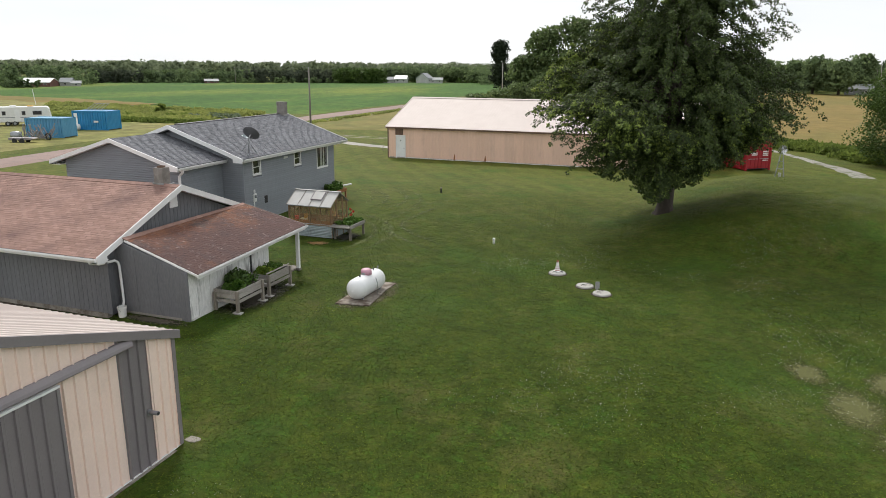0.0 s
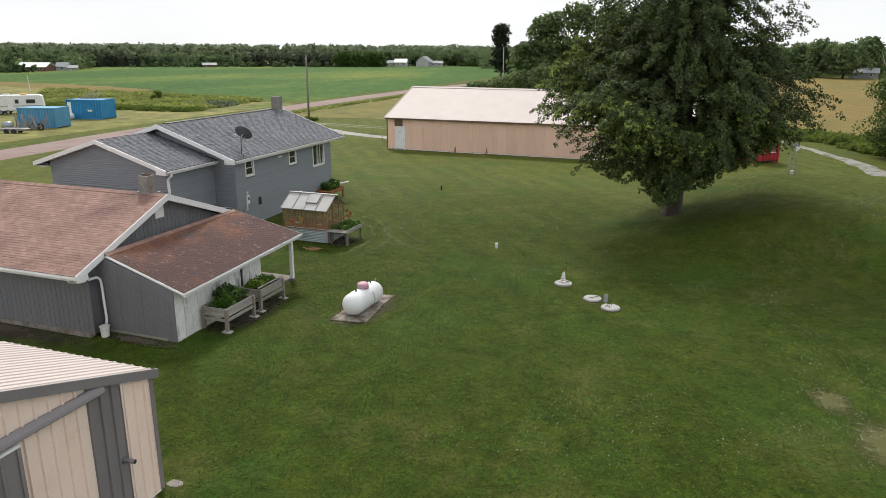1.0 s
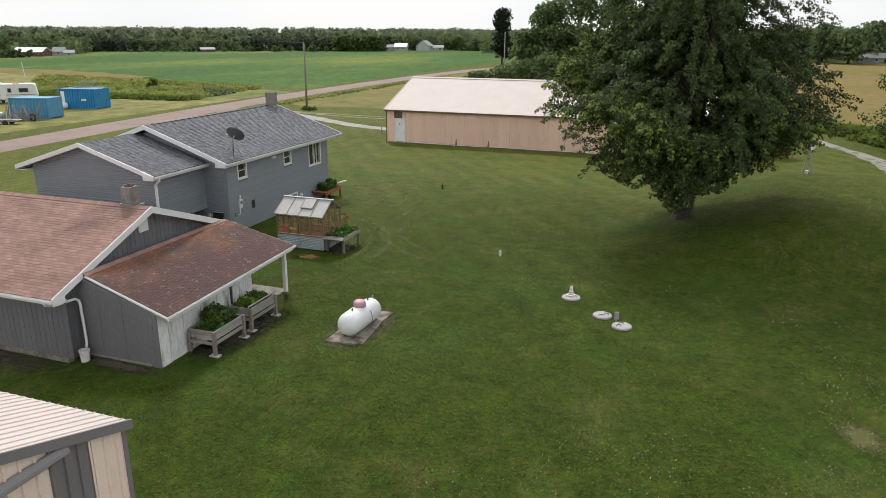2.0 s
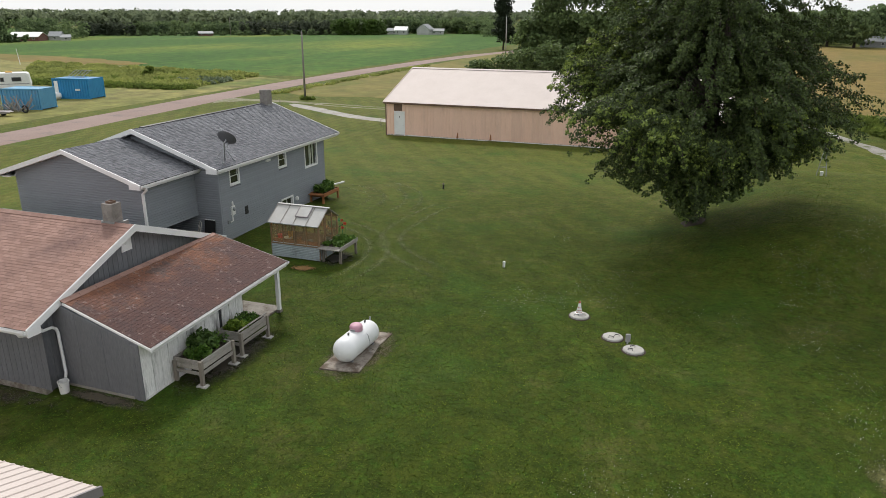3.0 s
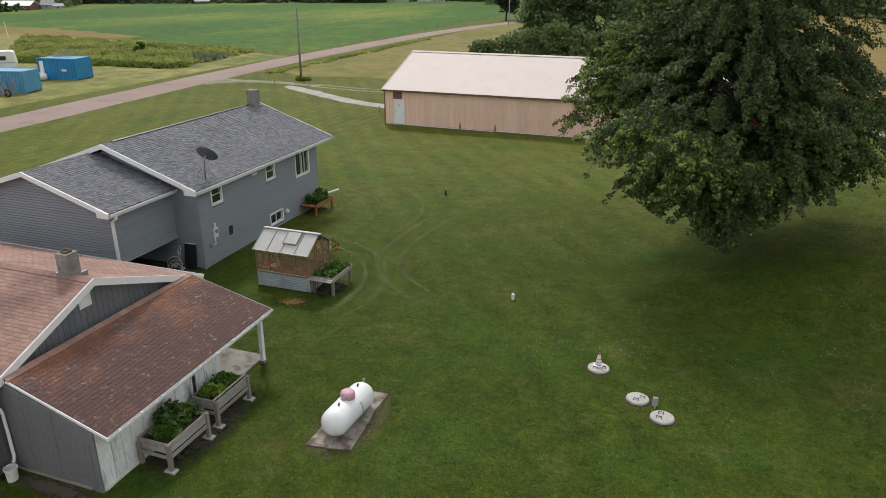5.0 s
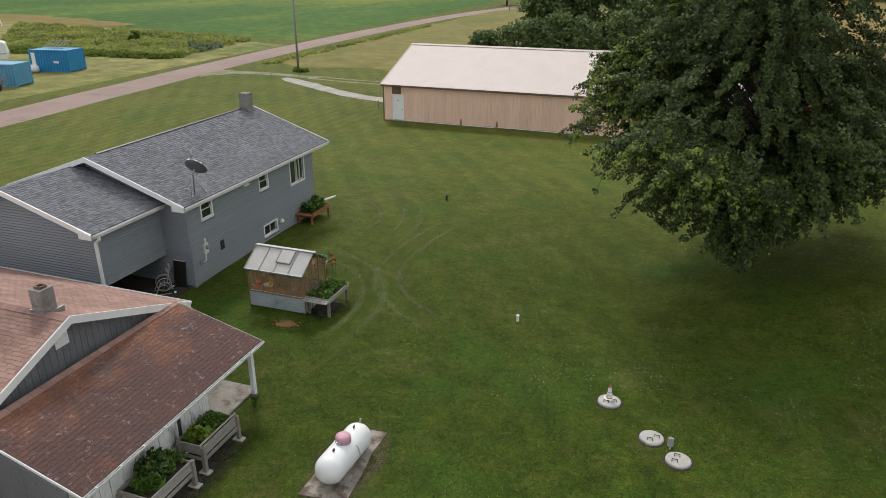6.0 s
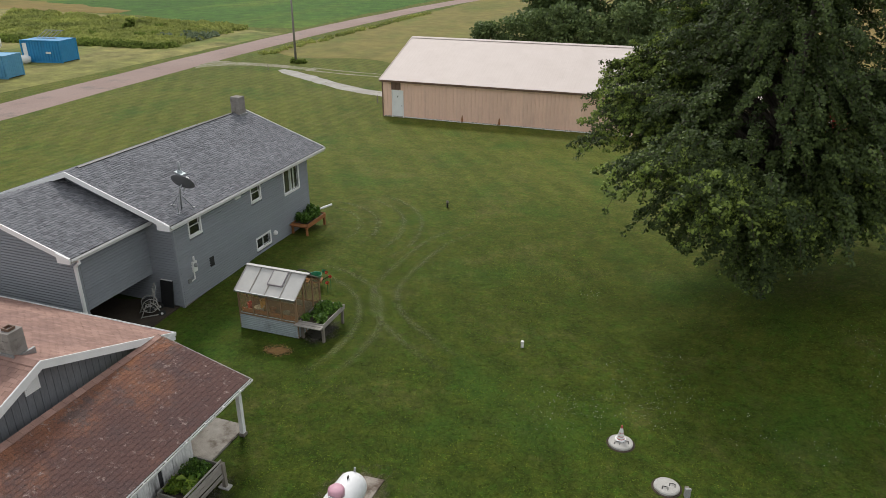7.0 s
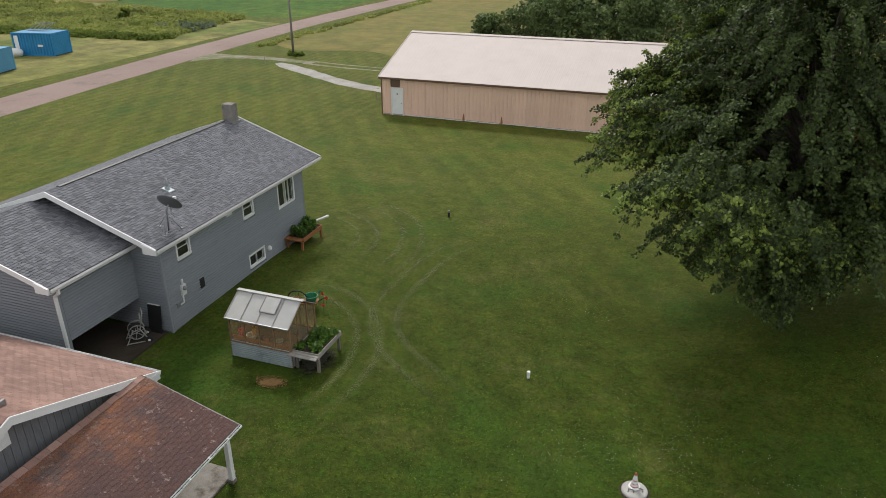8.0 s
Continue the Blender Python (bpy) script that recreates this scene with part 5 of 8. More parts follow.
for lo, b, s0, e, th in tabs:
    th *= 0.42
    run = LX - LT
    def at(a, q, h):
        x = eave_x(a) - min(q, run) * (eave_x(a) - LT) / run
        return (x, a, lean_z(x, a) + h)
    b = min(b, LY1 + 0.24 * s0 / run)
    if b - lo < 0.04:
        continue
    skew = random.Random(int(lo * 97 + s0 * 311)).uniform(-0.008, 0.008)
    c_ = min(0.024, (b - lo) * 0.2)
    low = [at(lo, s0 + c_, 0.003), at(lo + c_, s0, 0.003), at(b - c_, s0 + skew, 0.003), at(b, s0 + c_ + skew, 0.003)]
    top_ = [at(lo, s0 + c_, th + 0.005), at(lo + c_, s0, th + 0.006), at(b - c_, s0 + skew, th + 0.006), at(b, s0 + c_ + skew, th + 0.005)]
    vv = low + top_ + [at(b, e, 0.003), at(lo, e, 0.003)]
    ff = [(4, 9, 8, 7, 6, 5), (0, 4, 5, 1), (1, 5, 6, 2), (2, 6, 7, 3), (0, 9, 4), (3, 7, 8)]
    if single < 300 and 19.0 < lo and s0 < 2.3:
        sh = Shape().add(vv, ff)
        piece("shingle", mesh_of("shingle", sh, SHINGLE_RED, vv[0]), lroof, Matrix.Translation(Vector(vv[0]) - Vector(ORIGIN[lean])))
        single += 1
    else:
        rest.add(vv, ff)
part("shingles", rest, SHINGLE_RED, lroof, kind="stuff")
rng_f = random.Random(17)
for k in range(22):
    y0, y1 = 18.02 + 0.31 * k, 18.02 + 0.31 * k + 0.302
    d = rng_f.uniform(-0.012, 0.012)
    xa, xb = LT + 0.02, LT + 0.19 + d
    za, zb = 2.634, lean_z(xb, y0) + 0.030
    part("flashing_shingle", Shape().add([(xa, y0, za), (xa, y1, za), (xb, y1, zb), (xb, y0, zb), (xa, y0, za - 0.02), (xa, y1, za - 0.02), (xb, y1, zb - 0.018), (xb, y0, zb - 0.018)],
         [(0, 3, 2, 1), (4, 5, 6, 7), (0, 1, 5, 4), (1, 2, 6, 5), (2, 3, 7, 6), (3, 0, 4, 7)]), SHINGLE_PINK, lroof, "paler shingle along the wall")
part("drip_edge", Shape().bar((LXS + 0.01, LY0 - 0.012, LE0 - 0.045), (LT + 0.1, LY0 - 0.012, LTZ - 0.075), 0.025, 0.07), TRIM, lean, "white roof edge strip")
part("drip_edge", Shape().bar((LXN + 0.01, LY1 + 0.012, LE1 - 0.03), (LT + 0.1, 24.91, LTZ - 0.06), 0.025, 0.07), OLD_WOOD, lean)
part("fascia", Shape().bar((LXS - 0.03, LY0 + 0.05, LE0 - 0.11), (LXN - 0.03, LY1 - 0.05, LE1 - 0.11), 0.035, 0.13), TRIM, lean)
half_round_gutter(lean, "y", LXS - 0.005, LE0 - 0.01, LY0 - 0.02, LY1 + 0.02, 1, 0.085, 0.72, LE1 - LE0, LXN - LXS)
# front wall of upright boards with gaps
fw = part("wall", Shape().box(-14.75, -14.69, 18.02, 22.72, -0.1, 1.70), DARK, lean, "peeling whitewashed board wall")
edges = [18.02, 18.44, 18.78, 19.09, 19.52, 19.93, 20.35, 20.74, 21.12, 21.46, 21.60, 21.98, 22.34, 22.72]
for i, (a, b) in enumerate(zip(edges, edges[1:])):
    if i == 9:
        continue
    part("board", Shape().box(-14.69, -14.655 + 0.006 * (i % 2), a + 0.008, b - 0.008, -0.02 + 0.015 * (i % 3), lean_z(-14.66, a) - 0.10), WHITEWASH, fw, bevel=0.004)
part("sill_board", Shape().box(-14.66, -14.63, 18.05, 21.5, -0.02, 0.06), WHITEWASH, fw)
sl = part("wall", Shape().along_y([(-17.55, -0.15), (-14.66, -0.15), (-14.66, 1.68), (-17.55, 2.56)], 18.0, 18.05), WOOD_GREY, lean, "dark grey panelled end wall")
for x0, x1 in ((-17.54, -16.75), (-16.74, -15.86), (-15.85, -14.92)):
    zt = lambda x: 1.68 + (-14.66 - x) * 0.305
    part("panel", Shape().along_y([(x0, 0.0), (x1, 0.0), (x1, zt(x1)), (x0, zt(x0))], 17.982, 18.0), WOOD_GREY, sl)
part("corner_board", Shape().box(-14.91, -14.645, 17.972, 18.0, -0.05, 1.66), WOOD_GREY, sl, "dark grey corner board")
part("corner_board", Shape().box(-14.88, -14.80, 17.962, 17.972, -0.05, 1.30), WOOD_GREY, sl)
part("base_board", Shape().box(-17.5, -15.0, 17.965, 17.985, -0.05, 0.07), OLD_WOOD, sl)
part("wall", Shape().box(-17.5, -14.75, 22.66, 22.72, -0.1, 1.75), WHITEWASH, lean)
post = part("post", Shape().box(-14.55, -14.42, 24.50, 24.63, 0.0, 1.98), TRIM, lean, "white painted porch post", bevel=0.006)
part("post_foot", Shape().box(-14.57, -14.40, 24.48, 24.65, 0.02, 0.12), CONCRETE, post)
part("porch_slab", Shape().box(-17.5, -14.62, 22.74, 24.92, -0.05, 0.085), CONCRETE, lean, "pale concrete porch slab", bevel=0.01)

# ---- the steel shed ----
shed = thing("steel_shed", (-15, 6.2, -0.55), label="cream ribbed steel shed with charcoal trim and sliding door", category="shed")
SX, SY, SZ0, SZE, SR, SRZ, SW0 = -10.32, 12.19, -0.54, 2.32, 6.2, 4.27, -21.0
part("slab", Shape().box(SW0, SX + 0.10, 2 * SR - SY, SY + 0.02, SZ0 - 0.3, SZ0 + 0.03), CONCRETE, shed)
part("wall", wall_cells(Shape(), "y", SY - 0.1, SY, SW0, SX, SZ0, SZE - 0.1), STEEL_CREAM, shed)
part("wall", wall_cells(Shape(), "x", SW0, SW0 + 0.1, 2 * SR - SY, SY - 0.1, SZ0, SZE), STEEL_CREAM, shed)
part("wall", wall_cells(Shape(), "y", 2 * SR - SY, 2 * SR - SY + 0.1, SW0 + 0.1, SX, SZ0, SZE - 0.1), STEEL_CREAM, shed)
core = part("wall", Shape().along_x([(2 * SR - SY, SZ0), (SY, SZ0), (SY, SZE - 0.03), (SR, SRZ - 0.03), (2 * SR - SY, SZE - 0.03)], SX - 0.1, SX - 0.02), STEEL_CREAM, shed, "ribbed cream and charcoal gable wall")
RIB = 0.278
def steel_sheet(y0, y1, mat, z0, roof=None, x=SX):
    """One ribbed sheet of the gable wall."""
    s, prof = Shape(), []
    prof.append((y0, x - 0.019))
    y = y0 + 0.02
    while y < y1 - 0.03:
        prof += [(y, x - 0.018), (y + 0.004, x + 0.034), (y + 0.034, x + 0.034), (y + 0.038, x - 0.018)]
        prof += [(y + 0.10, x - 0.018), (y + 0.105, x - 0.015), (y + 0.115, x - 0.018)]
        y += RIB
    prof.append((y1, x - 0.019))
    top = roof or (lambda q: SRZ - 0.07 - abs(q - SR) * 0.3255)
    n = len(prof)
    s.add([(px, q, z0) for q, px in prof] + [(px, q, top(q)) for q, px in prof], [(i, i + 1, n + i + 1, n + i) for i in range(n - 1)])
    return s
for a, b, mat in ((11.355, 12.10, STEEL_CREAM), (10.50, 11.35, STEEL_GREY), (9.66, 10.495, STEEL_CREAM), (8.82, 9.655, STEEL_CREAM), (7.98, 8.815, STEEL_CREAM), (7.14, 7.975, STEEL_CREAM), (6.2, 7.135, STEEL_CREAM), (5.3, 6.195, STEEL_CREAM), (4.4, 5.295, STEEL_CREAM),
                  (3.5, 4.395, STEEL_CREAM), (2.6, 3.495, STEEL_CREAM), (1.7, 2.595, STEEL_CREAM), (0.8, 1.695, STEEL_CREAM), (0.25, 0.795, STEEL_CREAM)):
    part("steel_sheet", steel_sheet(a, b, mat, SZ0 + 0.05), mat, core)
part("corner_trim", Shape().box(SX - 0.09, SX + 0.02, SY - 0.09, SY + 0.015, SZ0, SZE - 0.06), STEEL_GREY, core, "charcoal corner trim")
part("corner_trim", Shape().box(SX + 0.007, SX + 0.014, 11.33, 11.365, SZ0 + 0.05, 2.5), STEEL_CREAM, core)
part("base_trim", Shape().box(SX - 0.01, SX + 0.02, 0.25, SY, SZ0, SZ0 + 0.05), TRIM, core, "white base strip")
track = part("door_track", Shape().along_y([(SX + 0.01, 2.47), (SX + 0.10, 2.47), (SX + 0.125, 2.50), (SX + 0.11, 2.56), (SX + 0.05, 2.645), (SX + 0.01, 2.66)], 1.5, 10.86), STEEL_GREY, shed, "charcoal cover over the sliding door track")
part("track_end", Shape().along_y([(SX + 0.02, 2.48), (SX + 0.10, 2.48), (SX + 0.05, 2.63), (SX + 0.02, 2.64)], 10.862, 10.872), METAL, track)
door = part("sliding_door", Shape().box(SX + 0.045, SX + 0.085, 4.9, 8.90, SZ0 + 0.06, 2.38), STEEL_GREY, shed, "charcoal ribbed sliding door")
part("door_edge", Shape().box(SX + 0.03, SX + 0.118, 8.90, 8.97, SZ0 + 0.04, 2.40), STEEL_GREY, door)
part("door_sheet", steel_sheet(4.92, 8.86, STEEL_GREY, SZ0 + 0.08, lambda q: 2.37, SX + 0.108), STEEL_GREY, door)
part("door_head", Shape().box(SX + 0.03, SX + 0.125, 4.9, 8.98, 2.385, 2.43), TRIM, door, "white door head strip")
vent_pipe = part("wall_pipe", Shape().tube([(SX - 0.02, 11.22, 0.77), (SX + 0.26, 11.22, 0.79)], 0.050, 12), STEEL_GREY, shed, "short dark pipe stub", smooth=True)
part("pipe_flange", Shape().tube([(SX + 0.0, 11.22, 0.77), (SX + 0.05, 11.22, 0.77)], 0.075, 12), METAL, vent_pipe)
part("pipe_bore", Shape().lathe([(0.0, 0), (0.040, 0.0), (0.040, 0.004)], 12, pose(SX + 0.259, 11.22, 0.79, 0, 90, 0)), BLACK, vent_pipe)
def shed_slope(sign):
    s, x = Shape(), SW0 - 0.2
    prof = []
    while x < SX + 0.0:
        prof += [(x, 0.0), (x + 0.012, 0.022), (x + 0.030, 0.022), (x + 0.042, 0.0)]
        x += 0.229
    prof.append((SX + 0.08, 0.0))
    n = len(prof)
    ye = SR + sign * (SY - SR + 0.10)
    ze = SRZ + 0.03 - (SY - SR + 0.10) * 0.3255
    s.add([(px, ye, ze + h) for px, h in prof] + [(px, SR, SRZ + 0.03 + h) for px, h in prof], [(i, i + 1, n + i + 1, n + i) for i in range(n - 1)])
    s.add([(SW0 - .2, ye, ze - 0.02), (SX + .06, ye, ze - 0.02), (SX + .06, SR, SRZ + .01), (SW0 - .2, SR, SRZ + .01)], [(0, 1, 2, 3)])
    return s
part("roof_slope", shed_slope(1), STEEL_ROOF, shed, "pale cream ribbed steel roof")
part("roof_slope", shed_slope(-1), STEEL_ROOF, shed)
for sign in (1, -1):
    ye = SR + sign * (SY - SR + 0.12)
    ze = SRZ - (SY - SR + 0.12) * 0.3255
    part("rake_trim", Shape().along_x([(ye, ze + 0.06), (SR, SRZ + 0.06), (SR, SRZ - 0.14), (ye, ze - 0.14)], SX + 0.055, SX + 0.10), STEEL_GREY, shed, "charcoal rake trim")
    part("rake_soffit", Shape().along_x([(ye, ze - 0.05), (SR, SRZ - 0.05), (SR, SRZ - 0.08), (ye, ze - 0.08)], SX - 0.02, SX + 0.055), STEEL_GREY, shed)
    lo, hi = sorted((ye, ye - sign * 0.03))
    part("eave_trim", Shape().box(SW0 - 0.2, SX + 0.055, lo, hi, ze - 0.14, ze + 0.0), STEEL_GREY, shed)
tagged(thing("stepping_stone", (-10.18, 12.40, -0.53), label="flat pale stone by the shed corner", category="stone", local=True))
part("stone", Shape().along_z([(-0.2, -0.10), (-0.04, -0.15), (0.12, -0.12), (0.20, 0.0), (0.14, 0.10), (0.02, 0.13), (-0.16, 0.11)], -0.06, 0.05), CONCRETE, bpy.data.objects["stepping_stone"], bevel=0.015)

# ---- the long barn ----
barn = thing("pole_barn", (-13.4, 72.2, -0.55), label="long salmon steel pole barn with pale roof", category="barn")
BX0, BX1, BY0, BY1, BZ0, BZE, BR, BRZ = -28.30, 1.42, 65.07, 79.4, -0.56, 2.52, 72.25, 5.06
front = part("wall", wall_cells(Shape(), "y", BY0, BY0 + 0.15, BX0, BX1, BZ0 - 0.3, BZE, [(-27.42, -26.46, BZ0 + 0.02, 1.64)]), STEEL_PINK, barn, "ribbed salmon steel front wall")
def barn_sheet(x0, x1, z0, z1):
    s, prof, x = Shape(), [], x0 + 0.02
    prof.append((x0 + 0.004, 0.006))
    while x < x1 - 0.05:
        prof += [(x, 0.006), (x + 0.02, 0.030), (x + 0.06, 0.030), (x + 0.08, 0.006)]
        x += 0.305
    prof.append((x1 - 0.004, 0.006))
    n = len(prof)
    s.add([(px, BY0 - d, z0) for px, d in prof] + [(px, BY0 - d, z1) for px, d in prof], [(i, i + 1, n + i + 1, n + i) for i in range(n - 1)])
    return s
x = BX0 + 0.08
part("steel_sheet", barn_sheet(BX0 + 0.05, -27.50, BZ0 + 0.03, BZE - 0.05), STEEL_PINK, front)
part("brown_panel", barn_sheet(-27.50, -26.66, 1.70, BZE - 0.05), STEEL_BROWN, front, "brown patch panel above the door")
x = -26.42
rng = random.Random(4)
while x < BX1 - 0.1:
    e = min(x + 0.915, BX1 - 0.03)
    part("steel_sheet", barn_sheet(x, e, BZ0 + 0.02 + rng.uniform(0, 0.04), BZE - 0.05), STEEL_PINK, front)
    x += 0.915
part("corner_trim", Shape().box(BX0 - 0.03, BX0 + 0.06, BY0 - 0.05, BY0 + 0.1, BZ0, BZE), STEEL_BROWN, front)
part("corner_trim", Shape().box(BX1 - 0.06, BX1 + 0.03, BY0 - 0.05, BY0 + 0.1, BZ0, BZE), STEEL_BROWN, front)
part("base_board", Shape().box(BX0, BX1, BY0 - 0.012, BY0, BZ0 - 0.1, BZ0 + 0.10), OLD_WOOD, front)
for x0, x1, dz in ((-26.3, -21.4, 0.03), (-21.2, -18.4, -0.01), (-18.1, -12.5, 0.02), (-12.4, -4.0, 0.0)):
    part("base_strip", Shape().bar((x0, BY0 - 0.05, BZ0 + 0.06 + dz), (x1, BY0 - 0.05, BZ0 + 0.03), 0.03, 0.05), TRIM, front, "loose pale strip along the foot of the wall")
for x0 in (-21.3, -18.2):
    part("rust_mark", Shape().along_y([(x0 - 0.10, BZ0 + 0.08), (x0 + 0.10, BZ0 + 0.08), (x0 + 0.03, BZ0 + 0.62), (x0 - 0.04, BZ0 + 0.55)], BY0 - 0.038, BY0 - 0.032), CEDAR, front, "rusted seam")
part("wall", wall_cells(Shape(), "y", BY1 - 0.15, BY1, BX0, BX1, BZ0 - 0.3, BZE), STEEL_PINK, barn)
for x0, x1 in ((BX0, BX0 + 0.15), (BX1 - 0.15, BX1)):
    part("wall", Shape().along_x([(BY0 + 0.15, BZ0 - 0.3), (BY1 - 0.15, BZ0 - 0.3), (BY1 - 0.15, BZE), (BR, BRZ - 0.12), (BY0 + 0.15, BZE)], x0, x1), STEEL_PINK, barn)
bd = part("door", Shape().box(-27.38, -26.50, BY0 - 0.005, BY0 + 0.05, BZ0 + 0.04, 1.60), TRIM, barn, "plain white steel door", bevel=0.01)
part("door_frame", Shape().box(-27.46, -27.38, BY0 - 0.04, BY0 + 0.05, BZ0, 1.68).box(-26.50, -26.42, BY0 - 0.04, BY0 + 0.05, BZ0, 1.68).box(-27.38, -26.50, BY0 - 0.04, BY0 + 0.05, 1.60, 1.68), TRIM, bd)
part("door_knob", Shape().lathe([(0.035, 0), (0.04, 0.04), (0.0, 0.06)], 10, pose(-26.58, BY0 - 0.005, 0.42, 90, 0, 0)), METAL, bd)
part("door_sign", Shape().box(-26.98, -26.90, BY0 - 0.012, BY0 - 0.006, 1.10, 1.22), BLACK, bd)
def barn_slope(sign):
    s, prof, x = Shape(), [], BX0 - 0.15
    while x < BX1 + 0.1:
        prof += [(x, 0.0), (x + 0.02, 0.005), (x + 0.05, 0.005), (x + 0.07, 0.0)]
        x += 0.305
    prof.append((BX1 + 0.15, 0.0))
    n = len(prof)
    ye, ze = BR - sign * (BR - BY0 + 0.25), BRZ - (BR - BY0 + 0.25) * 0.345
    s.add([(px, ye, ze + h) for px, h in prof] + [(px, BR, BRZ + h) for px, h in prof], [(i, i + 1, n + i + 1, n + i) for i in range(n - 1)])
    s.add([(BX0 - .15, ye, ze - .03), (BX1 + .15, ye, ze - .03), (BX1 + .15, BR, BRZ - .03), (BX0 - .15, BR, BRZ - .03)], [(0, 1, 2, 3)])
    return s, ye, ze
for sign in (1, -1):
    s, ye, ze = barn_slope(sign)
    part("roof_slope", s, STEEL_ROOF, barn, "pale cream steel roof")
    lo, hi = sorted((ye, ye + sign * 0.04))
    part("eave_board", Shape().box(BX0 - 0.15, BX1 + 0.15, lo, hi, ze - 0.16, ze - 0.012), STEEL_BROWN, barn)
    for x0 in (BX0 - 0.19, BX1 + 0.15):
        part("rake_trim", Shape().along_x([(ye, ze + 0.05), (BR, BRZ + 0.06), (BR, BRZ - 0.12), (ye, ze - 0.12)], x0, x0 + 0.04), STEEL_ROOF, barn)
part("ridge_cap", Shape().along_x([(BR - 0.25, BRZ - 0.05), (BR, BRZ + 0.05), (BR + 0.25, BRZ - 0.05), (BR + 0.25, BRZ - 0.03), (BR, BRZ + 0.07), (BR - 0.25, BRZ - 0.03)], BX0 - 0.15, BX1 + 0.15), STEEL_ROOF, barn)

# ---- foliage helpers ----
RNG = np.random.default_rng(7)


def leaf_cards(centres, size, droop=0.3, rng=None, stretch=1.5, sky=0.0):
    """Four-cornered leaves at the centres, turned at random, or with sky above 0 mostly facing up: vertices and faces."""
    rng = rng or RNG
    n = len(centres)
    a = rng.normal(size=(n, 3))
    a[:, 2] -= droop
    a /= np.linalg.norm(a, axis=1)[:, None]
    up = rng.normal(size=(n, 3))
    up[:, 2] += 2.2 * sky
    b = np.cross(a, up)
    b /= np.linalg.norm(b, axis=1)[:, None] + 1e-9
    s = (size * rng.uniform(0.7, 1.3, n))[:, None] / 2
    v = np.stack([centres - a * s * stretch, centres + b * s * 0.9, centres + a * s * stretch, centres - b * s * 0.9], axis=1).reshape(-1, 3)
    return v, np.arange(4 * n).reshape(n, 4)


def ball_points(n, rng=None, shell=0.35):
    rng = rng or RNG
    d = rng.normal(size=(n, 3))
    d /= np.linalg.norm(d, axis=1)[:, None]
    return d * (rng.uniform(shell ** 3, 1, n) ** (1 / 3))[:, None]


def crown_points(x, y, z0, height, radius, lobes, per, rng, shape="round"):
    """Leaf places for a far tree made of uneven lobes."""
    out = []
    for _ in range(lobes):
        t = rng.uniform(0.12, 0.95)
        wide = {"round": math.sin(math.pi * (0.16 + 0.80 * t)) ** 0.7, "cone": 1.05 - t, "pine": 0.98 - 0.62 * t, "tall": 0.35 + 0.65 * math.sin(math.pi * (0.2 + 0.75 * t))}[shape]
        a, r = rng.uniform(0, 2 * math.pi), radius * wide * rng.uniform(0.25, 0.85)
        c = np.array((x + r * math.cos(a), y + r * math.sin(a), z0 + height * t))
        s = radius * rng.uniform(0.26, 0.46) * (0.7 if shape == "cone" else 1.0)
        out.append(c + ball_points(per, rng, 0.55) * np.array((s, s, s * 0.72)))
    return np.concatenate(out)


def wood(name, items, mat, category, label, seed, card):
    """A far wood: trees in one mesh that nobody could count."""
    rng = np.random.default_rng(seed)
    pts = np.concatenate([crown_points(x, y, z, h, r, lo, pe, rng, sh) for x, y, z, h, r, lo, pe, sh in items])
    v, f = leaf_cards(pts, card, 0.1, rng, 1.2, 0.8)
    return tagged(new(name, mesh_np(name, v, f, mat)), label, category, kind="stuff")


def polar(px, d):
    """A place d metres out, at a bearing written as a share of the first view's width."""
    a = radians(-19.4) + math.atan((px - 784) / 1255.0)
    return 0.5 + d * math.sin(a), d * math.cos(a)


def belt(px0, px1, d0, d1, n, h0, h1, r0, r1, lobes, per, seed, shapes=("round",)):
    r = random.Random(seed)
    rows = []
    for _ in range(n):
        x, y = polar(r.uniform(px0, px1), r.uniform(d0, d1))
        rows.append((x, y, -0.8, r.uniform(h0, h1), r.uniform(r0, r1), lobes, per, r.choice(shapes)))
    return rows


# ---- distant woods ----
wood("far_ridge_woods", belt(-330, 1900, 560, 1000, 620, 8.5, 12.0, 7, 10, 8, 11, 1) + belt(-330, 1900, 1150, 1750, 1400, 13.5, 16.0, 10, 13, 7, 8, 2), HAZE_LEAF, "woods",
     "woods along the horizon, green paled to hold the haze", 41, 3.0)
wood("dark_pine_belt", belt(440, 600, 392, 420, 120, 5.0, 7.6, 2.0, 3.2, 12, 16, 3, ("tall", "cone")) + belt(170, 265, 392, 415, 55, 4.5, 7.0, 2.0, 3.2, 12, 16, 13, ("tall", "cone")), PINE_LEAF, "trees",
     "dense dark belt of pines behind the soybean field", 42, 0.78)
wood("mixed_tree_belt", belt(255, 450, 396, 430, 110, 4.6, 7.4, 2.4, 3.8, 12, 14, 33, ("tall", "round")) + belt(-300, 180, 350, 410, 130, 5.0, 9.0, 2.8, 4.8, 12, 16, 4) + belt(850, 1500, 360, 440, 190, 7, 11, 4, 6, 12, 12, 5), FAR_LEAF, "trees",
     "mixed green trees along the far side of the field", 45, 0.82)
wood("pale_grove", belt(596, 682, 388, 414, 60, 6.8, 8.6, 2.8, 4.0, 14, 16, 6), LIGHT_LEAF, "trees", "bright green grove of young trees beyond the field", 43, 0.95)
